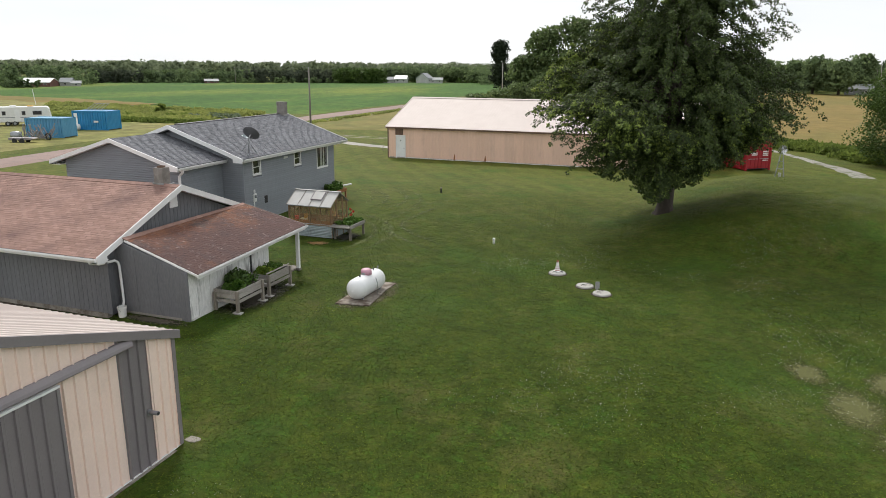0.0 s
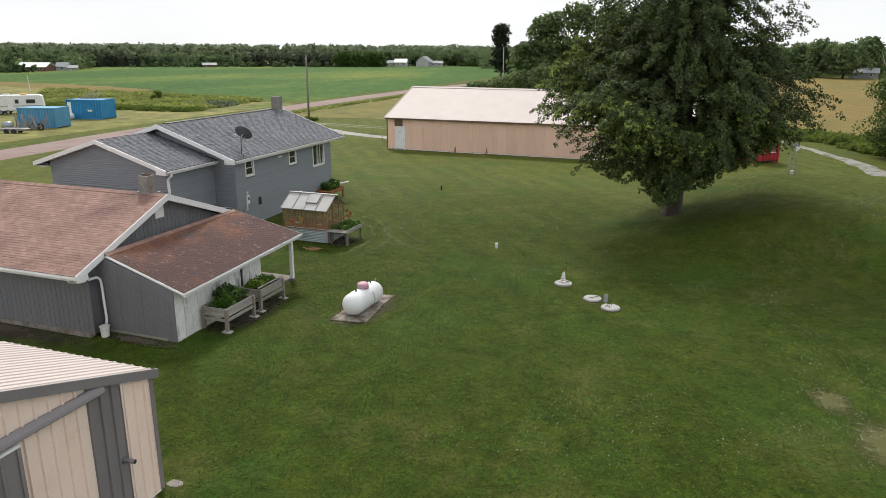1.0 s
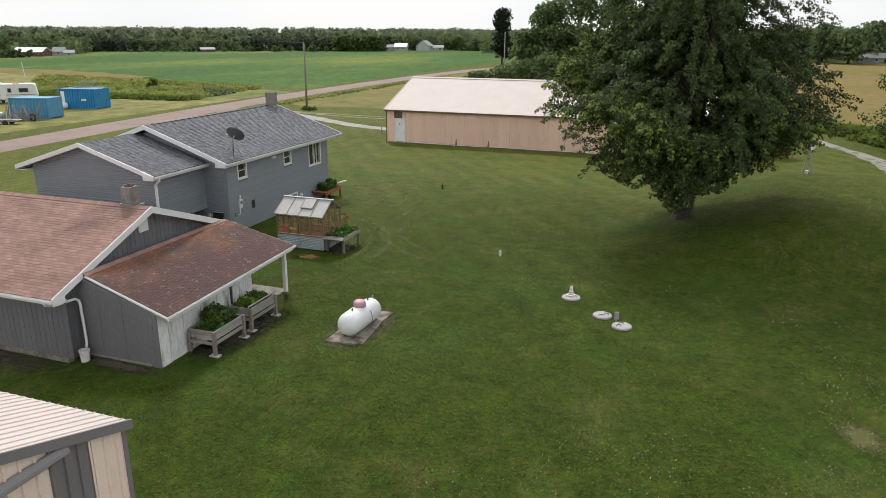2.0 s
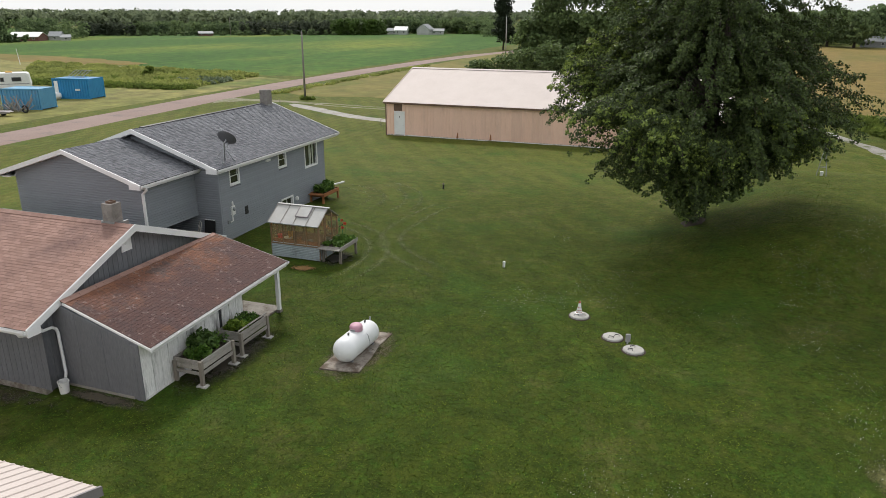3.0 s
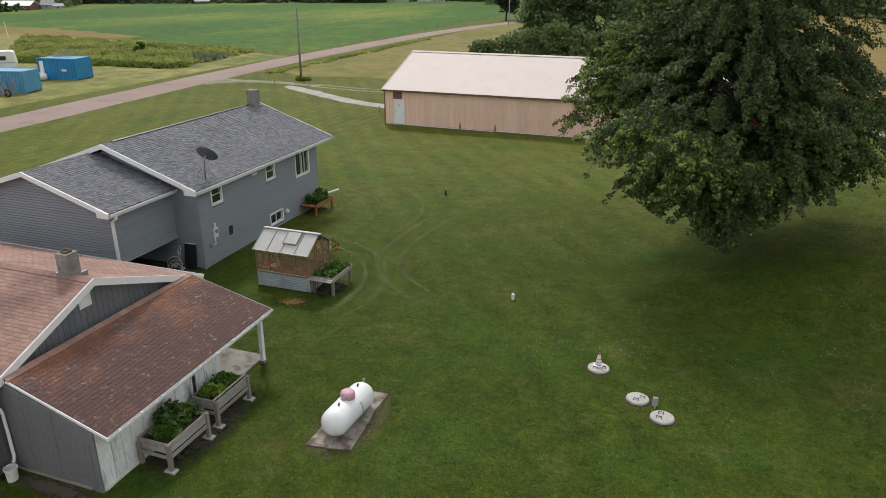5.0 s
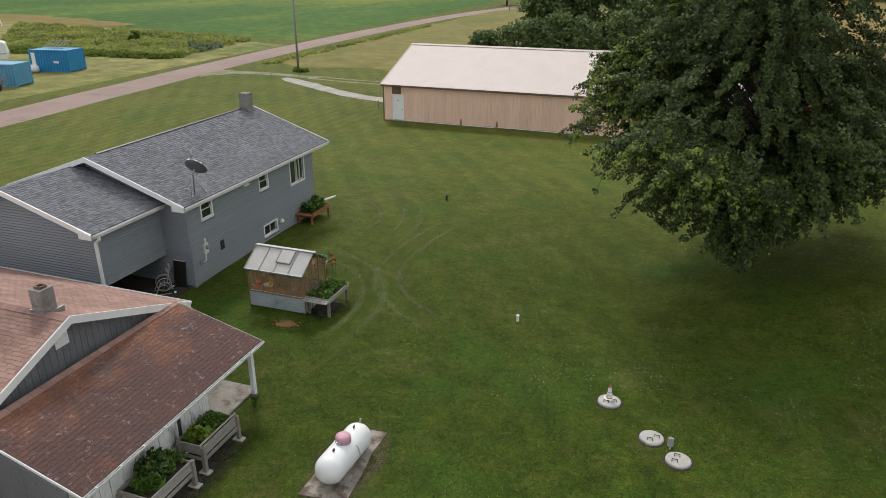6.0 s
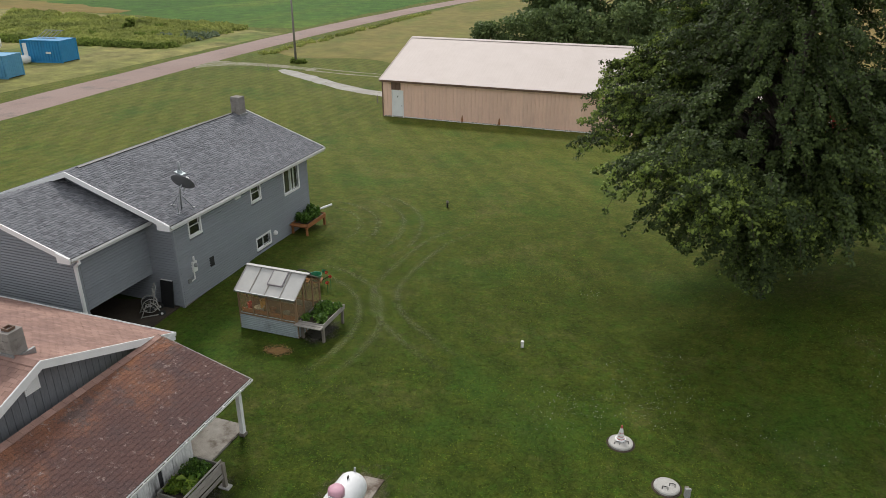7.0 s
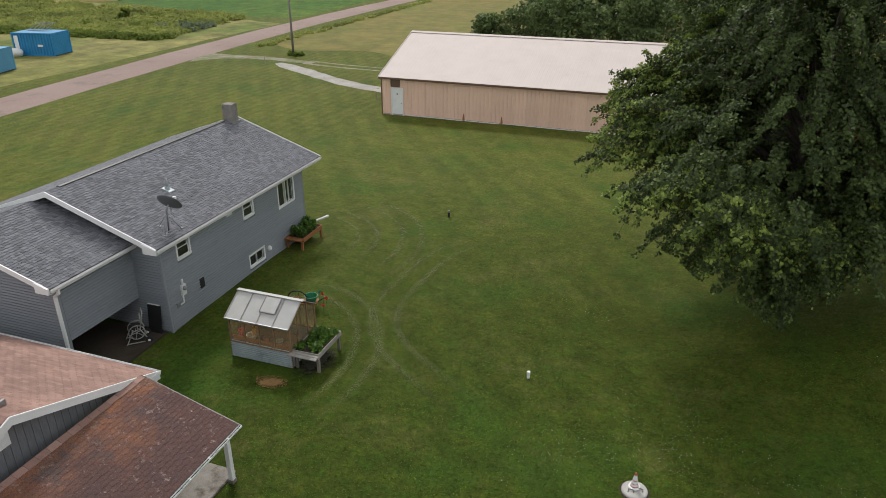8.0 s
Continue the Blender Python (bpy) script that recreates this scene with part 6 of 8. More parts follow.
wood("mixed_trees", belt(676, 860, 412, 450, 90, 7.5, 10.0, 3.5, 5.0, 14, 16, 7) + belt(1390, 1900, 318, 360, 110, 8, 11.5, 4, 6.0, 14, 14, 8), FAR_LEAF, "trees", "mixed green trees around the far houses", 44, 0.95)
for px0, px1, d0, d1, n, sd in ((250, 600, 384, 392, 40, 9), (676, 860, 408, 416, 30, 10), (-200, 130, 338, 350, 34, 12)):
    wood("edge_shrubs", belt(px0, px1, d0, d1, n, 1.6, 3.4, 1.2, 2.2, 8, 10, sd), LIGHT_LEAF if sd == 10 else FAR_LEAF, "shrubs", "low shrubs along the edge of the field", sd + 50, 0.9)


wood("edge_conifers", belt(22, 86, 316, 326, 17, 2.6, 3.8, 1.1, 1.7, 9, 12, 14, ("cone", "tall")), FAR_LEAF, "trees", "small dark conifers around the distant farm", 70, 0.7)


# ---- trees one by one ----
def grow_tree(name, x, y, height, radius, mat, label, seed, lobes=46, per=60, card=0.42, trunk=0.3, clear=0.18, shape="round", bark=None):
    """A nearer tree: trunk, limbs and a crown of leaf clumps."""
    rng = np.random.default_rng(seed)
    z0 = terrain(x, y) - 0.1
    tree = thing(name, (x, y, z0), label=label, category="tree", local=True)
    pts = crown_points(0, 0, height * clear, height * (1 - clear), radius, lobes, per, rng, shape)
    wood_shape = Shape().tube([(0, 0, 0), (0.05, 0.03, height * 0.3), (-0.04, 0.05, height * 0.6), (0, 0, height * 0.92)], [trunk, trunk * 0.75, trunk * 0.42, trunk * 0.1], 8)
    part("trunk", wood_shape, bark or BARK, tree, smooth=True)
    for k in range(7):
        a = k * 2.4 + seed
        zb = height * rng.uniform(0.25, 0.6)
        q = Vector((math.cos(a) * radius * 0.65, math.sin(a) * radius * 0.65, zb + height * rng.uniform(0.08, 0.25)))
        part("limb", Shape().tube([(0, 0, zb), tuple(q * 0.5 + Vector((0, 0, zb * 0.55))), tuple(q)], [trunk * 0.4, trunk * 0.25, trunk * 0.08], 6), bark or BARK, tree, smooth=True)
    v, f = leaf_cards(pts, card, 0.2, rng, 1.3, 0.7)
    part("crown", mesh_np("crown", v, f, mat), mat, tree)
    return tree


x, y = polar(880, 236)
pine = grow_tree("pine_tree", x, y, 17.6, 4.4, NEEDLE, "tall dark pine behind the barn", 3, 110, 60, 0.50, 0.3, 0.04, "pine")
for x, y, h, r, sd in ((-21.8, 95.0, 10.4, 2.7, 11), (-19.2, 96.0, 14.2, 3.2, 12), (-15.8, 96.5, 15.6, 3.8, 13), (-11.2, 96.0, 15.0, 4.2, 14), (-6.0, 97.0, 14.0, 4.4, 15), (-0.8, 98.0, 12.5, 4.4, 16), (4.4, 99.0, 9.5, 3.6, 17)):
    grow_tree("broadleaf_tree", x, y, h, r, ROW_LEAF, "tall leafy tree in the row behind the barn", sd, 64, 120, 0.34, 0.26, 0.08)
for x, y, h, r, mat, sd in ((-26.0, 88.0, 5.6, 2.5, ROW_LEAF, 21), (-23.4, 88.6, 6.2, 2.6, ROW_LEAF, 22), (-21.0, 88.4, 7.2, 2.3, ROW_LEAF, 23), (-18.0, 89.0, 7.6, 2.5, ROW_LEAF, 24), (-14.8, 88.4, 7.8, 2.6, ROW_LEAF, 25), (-11.2, 88.8, 8.0, 2.8, ROW_LEAF, 26), (-7.4, 89.0, 7.6, 2.8, ROW_LEAF, 27), (-3.6, 89.4, 7.0, 2.6, ROW_LEAF, 28)):
    grow_tree("shrub", x, y, h, r, mat, "bushy shrub close behind the barn", sd, 40, 110, 0.24, 0.12, 0.0)
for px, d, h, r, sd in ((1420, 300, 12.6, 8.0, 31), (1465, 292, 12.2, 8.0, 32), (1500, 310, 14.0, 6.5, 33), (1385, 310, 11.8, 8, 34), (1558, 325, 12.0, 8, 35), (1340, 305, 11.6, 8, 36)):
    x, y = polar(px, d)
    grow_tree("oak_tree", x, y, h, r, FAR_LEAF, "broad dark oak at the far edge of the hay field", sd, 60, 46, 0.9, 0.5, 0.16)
x, y = polar(1540, 296)
snag = thing("dead_tree", (x, y, -0.6), label="bare pale dead tree beside the oaks", category="tree", local=True)
part("trunk", Shape().tube([(0, 0, 0), (0.1, 0, 5), (0.4, 0, 8)], [0.3, 0.2, 0.08], 6), PALE_BARK, snag)
for dx, h in ((-1.6, 12), (1.8, 12.5), (3.0, 10.5), (-2.6, 9.5)):
    part("limb", Shape().tube([(0.1, 0, 3.5), (dx * 0.5, 0.3, h * 0.6), (dx, 0.5, h)], [0.2, 0.13, 0.04], 6), PALE_BARK, snag)
x, y = 18.0, 77.0
grow_tree("broadleaf_tree", x, y, 9.6, 3.9, LIGHT_LEAF, "full green tree beside the gravel track", 37, 90, 220, 0.17, 0.25, 0.03)
grow_tree("broadleaf_tree", 21.6, 73.5, 10.5, 4.4, DARK_LEAF, "full green tree beside the gravel track", 38, 90, 200, 0.18, 0.25, 0.03)


def lit_leaves(centres, size, rng, outward, stretch=1.35):
    """Leaves that lie mostly flat to the sky and lean outwards, as on a living tree: vertices and faces."""
    n = len(centres)
    nrm = outward * 0.55 + rng.normal(size=(n, 3)) * 0.50
    nrm[:, 2] += 0.62
    nrm /= np.linalg.norm(nrm, axis=1)[:, None]
    a = rng.normal(size=(n, 3)) * 0.8 + outward * 0.5
    a[:, 2] -= 0.35
    a -= nrm * np.sum(a * nrm, axis=1)[:, None]
    a /= np.linalg.norm(a, axis=1)[:, None] + 1e-9
    b = np.cross(nrm, a)
    s = (size * rng.uniform(0.65, 1.3, n))[:, None] / 2
    v = np.stack([centres - a * s * stretch * 0.8, centres + b * s + a * s * 0.15, centres + a * s * stretch - nrm * s * 0.35, centres - b * s + a * s * 0.15], axis=1).reshape(-1, 3)
    return v, np.arange(4 * n).reshape(n, 4)


def great_maple(x, y):
    """The big maple on the mound: trunk, boughs, sprays that arch over and hang, and leaves in tufts along them."""
    z0 = terrain(x, y) - 0.12
    rng = np.random.default_rng(19)
    tree = thing("maple_tree", (x, y, z0), label="large dense maple tree on the grassy mound", category="tree", local=True)
    ring, n = [], 20
    s = Shape()
    for h, r in ((0.0, 0.58), (0.15, 0.46), (0.5, 0.40), (1.2, 0.37), (2.2, 0.35), (3.2, 0.32), (5.0, 0.27), (8.0, 0.17), (11.5, 0.07)):
        ring.append([(0.05 * h + r * (1 + 0.10 * math.sin(5 * k * 2 * math.pi / n + h) * (1.6 - min(h, 1))) * math.cos(2 * math.pi * k / n),
                      0.02 * h + r * math.sin(2 * math.pi * k / n) * (1 + 0.08 * math.cos(3 * k + h)), h) for k in range(n)])
    s.add([p for r in ring for p in r], [(i * n + k, i * n + (k + 1) % n, (i + 1) * n + (k + 1) % n, (i + 1) * n + k) for i in range(len(ring) - 1) for k in range(n)])
    part("trunk", s, BARK, tree, "thick furrowed trunk", smooth=True)
    heights = [1.5, 2.3, 3.0, 4.0, 5.4, 6.6, 7.6, 8.4, 9.4, 10.6, 12.0, 13.5, 14.8, 15.6]
    west = [3.8, 4.9, 5.5, 6.3, 7.4, 7.2, 6.9, 6.6, 6.0, 5.3, 4.9, 3.7, 2.2, 0.8]
    east = [0.5, 1.2, 2.2, 4.2, 6.6, 6.7, 5.5, 4.2, 4.8, 5.0, 4.5, 3.5, 2.1, 0.8]

    def reach(a, z):
        e = 0.5 + 0.5 * math.cos(a)
        base = (1 - e) * np.interp(z, heights, west) + e * np.interp(z, heights, east)
        return base * (1.0 + 0.13 * noise.noise(Vector((math.cos(a) * 1.7, math.sin(a) * 1.7, z * 0.4))) + 0.10 * noise.noise(Vector((math.cos(a) * 4, math.sin(a) * 4, z * 0.9 + 5))))

    def underside(px, py):
        """The height above which the crown hangs; it rises on the east side."""
        return 1.65 + 0.52 * np.clip(px + 0.1, 0, 6) + 0.25 * np.sin(3.1 * px + 1.7 * py) + 0.85 * np.clip((-0.9 - px) / 1.2, 0, 1) - 0.25 * np.exp(-((px + 0.3) / 0.8) ** 2) * (py < -2.2)

    leaves, outs, young, young_outs = [], [], [], []
    twigs, main = Shape(), 0

    def spray(p0, way, length, droop, outer, fill=1.0):
        """Tufts of leaves along one twig that bends down under its own weight."""
        tufts = max(2, int(length / 0.18))
        for j in range(tufts):
            q = (j + rng.uniform(0.2, 0.8)) / tufts
            c = p0 + way * (length * q) + np.array((0, 0, -droop * length * q * q))
            wide = 0.26 - 0.13 * q
            m = int((33 - 12 * q) * fill)
            off = ball_points(m, rng, 0.1) * np.array((wide, wide, wide * 0.85))
            pts = c + off
            out = np.array((c[0], c[1], 0.0))
            out = out / (np.linalg.norm(out) + 1e-6) + np.array((0, 0, -0.2 * q))
            o = np.repeat(out[None, :], m, axis=0) + off * 1.5
            # more pale leaves higher up and on tuft tops, as painted sky light
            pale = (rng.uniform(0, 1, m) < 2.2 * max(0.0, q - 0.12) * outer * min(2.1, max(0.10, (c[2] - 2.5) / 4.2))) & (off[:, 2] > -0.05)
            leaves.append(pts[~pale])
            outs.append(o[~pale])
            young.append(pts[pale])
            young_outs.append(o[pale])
        end = p0 + way * length * 0.95 + np.array((0, 0, -droop * length * 0.9))
        if rng.uniform() < 0.7 and end[2] > underside(end[0], end[1]) + 0.15:
            twigs.tube([tuple(p0), tuple(p0 + way * length * 0.5 + np.array((0, 0, -droop * length * 0.25))), tuple(p0 + way * length * 0.95 + np.array((0, 0, -droop * length * 0.9)))], [0.018, 0.012, 0.005], 4)

    for k in range(176):
        a = k * 2.39996 + rng.normal(0, 0.12)
        zt = 1.7 + 13.4 * ((k * 0.618) % 1.0) ** 1.12
        e = math.cos(a)
        if zt < 2.4 + 1.9 * max(0.0, e):
            zt += 2.6 * rng.uniform(0.5, 1.0)
        out = reach(a, zt) * rng.uniform(0.62, 0.95)
        tip = np.array((math.cos(a) * out, math.sin(a) * out, zt))
        zb = min(11.0, max(1.9 + rng.uniform(0, 0.8), 0.68 * zt - 0.3)) if zt > 3.4 else zt + rng.uniform(0.4, 1.2)
        base = np.array((0.05 * zb, 0.02 * zb, zb))
        bend = (base + tip) / 2 + np.array((0, 0, 0.5 + 0.16 * out - 0.02 * zt))
        curve = lambda q: (1 - q) ** 2 * base + 2 * q * (1 - q) * bend + q * q * tip
        r = 0.15 - 0.006 * zb
        tube = [tuple(curve(q)) for q in (0, 0.25, 0.5, 0.75, 1.0)]
        if main < 30:
            part("limb", Shape().tube(tube, [r, r * 0.75, r * 0.5, r * 0.3, r * 0.1], 7), BARK, tree, smooth=True)
            main += 1
        else:
            twigs.tube(tube, [r * 0.6, r * 0.45, r * 0.32, r * 0.2, r * 0.06], 5)
        count = 9 + int(1.2 * out)
        for j in range(count):
            q = 0.30 + 0.70 * (j + rng.uniform(0, 1)) / count
            p = curve(q)
            tangent = curve(min(1.0, q + 0.05)) - curve(q - 0.05)
            tangent /= np.linalg.norm(tangent)
            side = np.array((-tangent[1], tangent[0], 0.0)) * (1 if j % 2 else -1)
            way = tangent * rng.uniform(0.5, 1.0) + side * rng.uniform(0.3, 1.0) * (1.25 - 0.6 * q) + np.array((0, 0, rng.normal(0.08, 0.42)))
            way /= np.linalg.norm(way)
            spray(p, way, (2.0 - 1.0 * q) * rng.uniform(0.55, 1.15), rng.uniform(0.15, 0.95) * (1.2 if zt < 6 else 0.9), max(0.0, 1.6 * q - 0.6))
    # thinner shoots inside
    for k in range(1150):
        z = rng.uniform(3.0, 12.8)
        a, t = rng.uniform(0, 2 * math.pi), rng.uniform(0.06, 0.86)
        rr = reach(a, z) * t
        way = np.array((math.cos(a), math.sin(a), rng.normal(0.1, 0.3)))
        spray(np.array((math.cos(a) * rr, math.sin(a) * rr, z)), way / np.linalg.norm(way), rng.uniform(0.8, 1.5), rng.uniform(0.2, 0.9), 0.0, 0.75)
    for k in range(360):
        a, z, t = rng.uniform(-1.2, 1.2), rng.uniform(3.4, 8.6), rng.uniform(0.10, 0.85)
        rr = reach(a, z) * t
        way = np.array((math.cos(a), math.sin(a) - 0.4, rng.normal(0.0, 0.3)))
        spray(np.array((math.cos(a) * rr, math.sin(a) * rr, z)), way / np.linalg.norm(way), rng.uniform(0.8, 1.4), rng.uniform(0.3, 0.9), 0.0, 0.75)
    # low boughs that hang on the open south side
    for k in range(120):
        a, d = rng.uniform(-2.7, -0.55), rng.uniform(1.4, 4.7)
        p = np.array((math.cos(a) * d, math.sin(a) * d, rng.uniform(2.3, 4.2)))
        way = np.array((math.cos(a) * 0.5 + rng.normal(0, 0.25), math.sin(a) * 0.5, rng.uniform(-0.5, 0.0)))
        spray(p, way / np.linalg.norm(way), rng.uniform(0.9, 1.7), rng.uniform(0.3, 0.8), 0.8)
    # the lowest of them hang before the trunk
    for k in range(46):
        a, d = rng.uniform(-1.87, -1.42), rng.uniform(2.6, 4.6)
        p = np.array((math.cos(a) * d, math.sin(a) * d, rng.uniform(2.3, 3.3)))
        way = np.array((rng.normal(0, 0.3), -0.35, rng.uniform(-0.9, -0.3)))
        spray(p, way / np.linalg.norm(way), rng.uniform(0.7, 1.3), rng.uniform(0.2, 0.5), 0.8)
    part("branchwork", twigs, BARK, tree, kind="stuff")
    def lifted(points, ways):
        p, w = np.concatenate(points), np.concatenate(ways)
        keep = p[:, 2] > underside(p[:, 0], p[:, 1])
        return p[keep], w[keep]

    leaves, outs = lifted(leaves, outs)
    young, young_outs = lifted(young, young_outs)
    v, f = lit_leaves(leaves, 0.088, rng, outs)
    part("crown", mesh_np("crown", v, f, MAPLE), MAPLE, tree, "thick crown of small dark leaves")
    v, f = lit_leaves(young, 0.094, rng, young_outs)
    part("young_leaves", mesh_np("young_leaves", v, f, MAPLE_TIP), MAPLE_TIP, tree, "pale young leaves on the outer sprays, more on the sky-lit top", kind="stuff")
    return tree


great_maple(-0.72, 39.2)


# ---- weeds and hedges ----
def thicket(name, spots, mat, label, seed, card=0.35, flat=0.6):
    rng = np.random.default_rng(seed)
    pts = []
    for x, y, r, h in spots:
        n = int(54 * r * max(h, 0.4)) + 18
        p = ball_points(n, rng, 0.2) * np.array((r, r, h * flat))
        p[:, 2] = np.abs(p[:, 2]) + terrain(x, y) + 0.05
        p[:, :2] += (x, y)
        pts.append(p)
    v, f = leaf_cards(np.concatenate(pts), card, -0.6, rng, 1.7)
    return tagged(new(name, mesh_np(name, v, f, mat)), label, "weeds", kind="stuff")


r = random.Random(8)
spots = []
for _ in range(1150):
    u, w = r.random(), r.random()
    ax, ay = -104 + 30.5 * u, 91 + 1.5 * u
    bx, by = -140 + 64 * u, 127 - 10 * u
    spots.append((ax + (bx - ax) * w, ay + (by - ay) * w, r.uniform(0.6, 1.5), r.uniform(0.5, 1.3)))
thicket("tall_weeds", spots, WEED, "rank tall weeds between the containers and the field", 61, 0.34)
thicket("rank_grass", [(-105 + 31.5 * k / 420 + r.uniform(-1.5, 1.5), 90.4 + 2.0 * k / 420 + r.uniform(-1.4, 1.4), r.uniform(0.5, 1.1), r.uniform(0.5, 1.2)) for k in range(420)], RANK_GREEN, "green rank grass along the front of the weeds", 69, 0.32)
thicket("silvery_weeds", [(-77 + r.uniform(-3.5, 2.5), 102.5 + r.uniform(-2.5, 2.5), r.uniform(0.8, 1.4), r.uniform(0.8, 1.5)) for _ in range(22)], SAGE, "silver-green weed clump by the road", 62, 0.4)
thicket("weed_bushes", [(-86 + r.uniform(-10, 4), 103 + r.uniform(-5, 8), r.uniform(0.8, 1.5), r.uniform(0.9, 1.7)) for _ in range(9)], RANK_GREEN, "green weed bushes at the edge of the field", 63, 0.42)
thicket("hedge_weeds", [(7 + 13 * (i / 170) + r.uniform(-1.0, 1.0), 94 - 11 * (i / 170) + r.uniform(-2.2, 2.2), r.uniform(0.7, 1.3), r.uniform(0.7, 1.6)) for i in range(170)], RANK_GREEN, "strip of tall green weeds before the hay field", 64, 0.36)
thicket("hedge_weeds", [(15 + 14 * (i / 90) + r.uniform(-1, 1), 82 - 10 * (i / 90) + r.uniform(-2, 2), r.uniform(0.7, 1.3), r.uniform(0.7, 1.4)) for i in range(90)], RANK_GREEN, "strip of tall green weeds beside the track", 65, 0.36)
thicket("pole_weeds", [(-49.8 + r.uniform(-0.7, 0.9), 87.5 + r.uniform(-0.5, 0.5), r.uniform(0.25, 0.45), r.uniform(0.4, 0.8)) for _ in range(9)], RANK_GREEN, "weeds round the foot of the utility pole", 66, 0.25)
thicket("road_edge_flowers", [(-57.2 + r.uniform(-0.7, 0.7) - 0.0 * i, 92 + i * 0.55, r.uniform(0.3, 0.7), r.uniform(0.3, 0.6)) for i in range(110)], WEED, "weedy grass along the road edge", 67, 0.25)
tall = grow_tree("shrub", -92.0, 107.0, 2.0, 1.0, RANK_GREEN, "lone dark shrub among the weeds", 68, 20, 60, 0.3, 0.08, 0.0)

# ---- far farms ----
def far_house(name, px, d, w, depth, h, rise, wall, roof, label, turn=0.0, door=True):
    x, y = polar(px, d)
    face = math.degrees(math.atan2(-(x - 0.5), y)) + turn
    ob = thing(name, (x, y, terrain(x, y)), face, label, "house" if "house" in name else "barn", local=True)
    part("wall", Shape().along_y([(-w / 2, 0), (w / 2, 0), (w / 2, h), (-w / 2, h)], -depth / 2, depth / 2).along_x([(-depth / 2, h), (depth / 2, h), (0, h + rise)], -w / 2, w / 2), wall, ob)
    for sgn in (-1, 1):
        part("roof_slope", Shape().along_x([(sgn * (depth / 2 + 0.4), h - 0.2), (0, h + rise + 0.05), (0, h + rise + 0.2), (sgn * (depth / 2 + 0.4), h - 0.02)], -w / 2 - 0.3, w / 2 + 0.3), roof, ob)
    for k in range(max(1, int(w / 3.2))):
        xk = -w / 2 + (k + 0.5) * w / max(1, int(w / 3.2))
        wd = part("window", Shape().box(xk - 0.5, xk + 0.5, -depth / 2 - 0.05, -depth / 2 - 0.01, h * 0.42, h * 0.80), TRIM, ob)
        part("pane", Shape().box(xk - 0.40, xk + 0.40, -depth / 2 - 0.07, -depth / 2 - 0.052, h * 0.45, h * 0.77), BLACK, wd)
    return ob


far_house("far_barn", 86, 335, 11, 8, 1.9, 1.4, FAR_RED, TRIM, "distant red-walled barn with a white metal roof", -25)
far_house("far_house", 133, 338, 4.4, 4.4, 1.8, 1.5, FAR_WALL, FAR_ROOF, "distant white farmhouse with grey roof", -20)
far_house("far_house", 148, 336, 3.6, 4, 1.4, 0.8, FAR_WALL, FAR_ROOF, "small white outbuilding by the distant farmhouse", 0)
far_house("far_house", 382, 386, 6.5, 5, 1.3, 0.8, FAR_RED, FAR_ROOF, "distant low red house against the dark trees", 5)
far_house("far_house", 690, 404, 7, 6, 2.0, 1.2, FAR_WALL, FAR_ROOF, "distant low white shed beyond the field", 15)
far_house("far_house", 710, 402, 6.5, 6, 2.4, 1.6, FAR_WALL, TRIM, "distant small white house beyond the field", -10)
far_house("far_house", 750, 402, 8, 7, 2.8, 2.6, FAR_WALL, FAR_ROOF, "distant gabled white house beyond the field", 70)
far_house("far_house", 770, 404, 7, 6, 2.0, 1.0, FAR_WALL, FAR_ROOF, "distant low white garage beyond the field", 0)
far_house("far_house", 1500, 302, 9, 6, 2.2, 1.4, FAR_ROOF, FAR_ROOF, "distant grey shed under the oaks", 0)

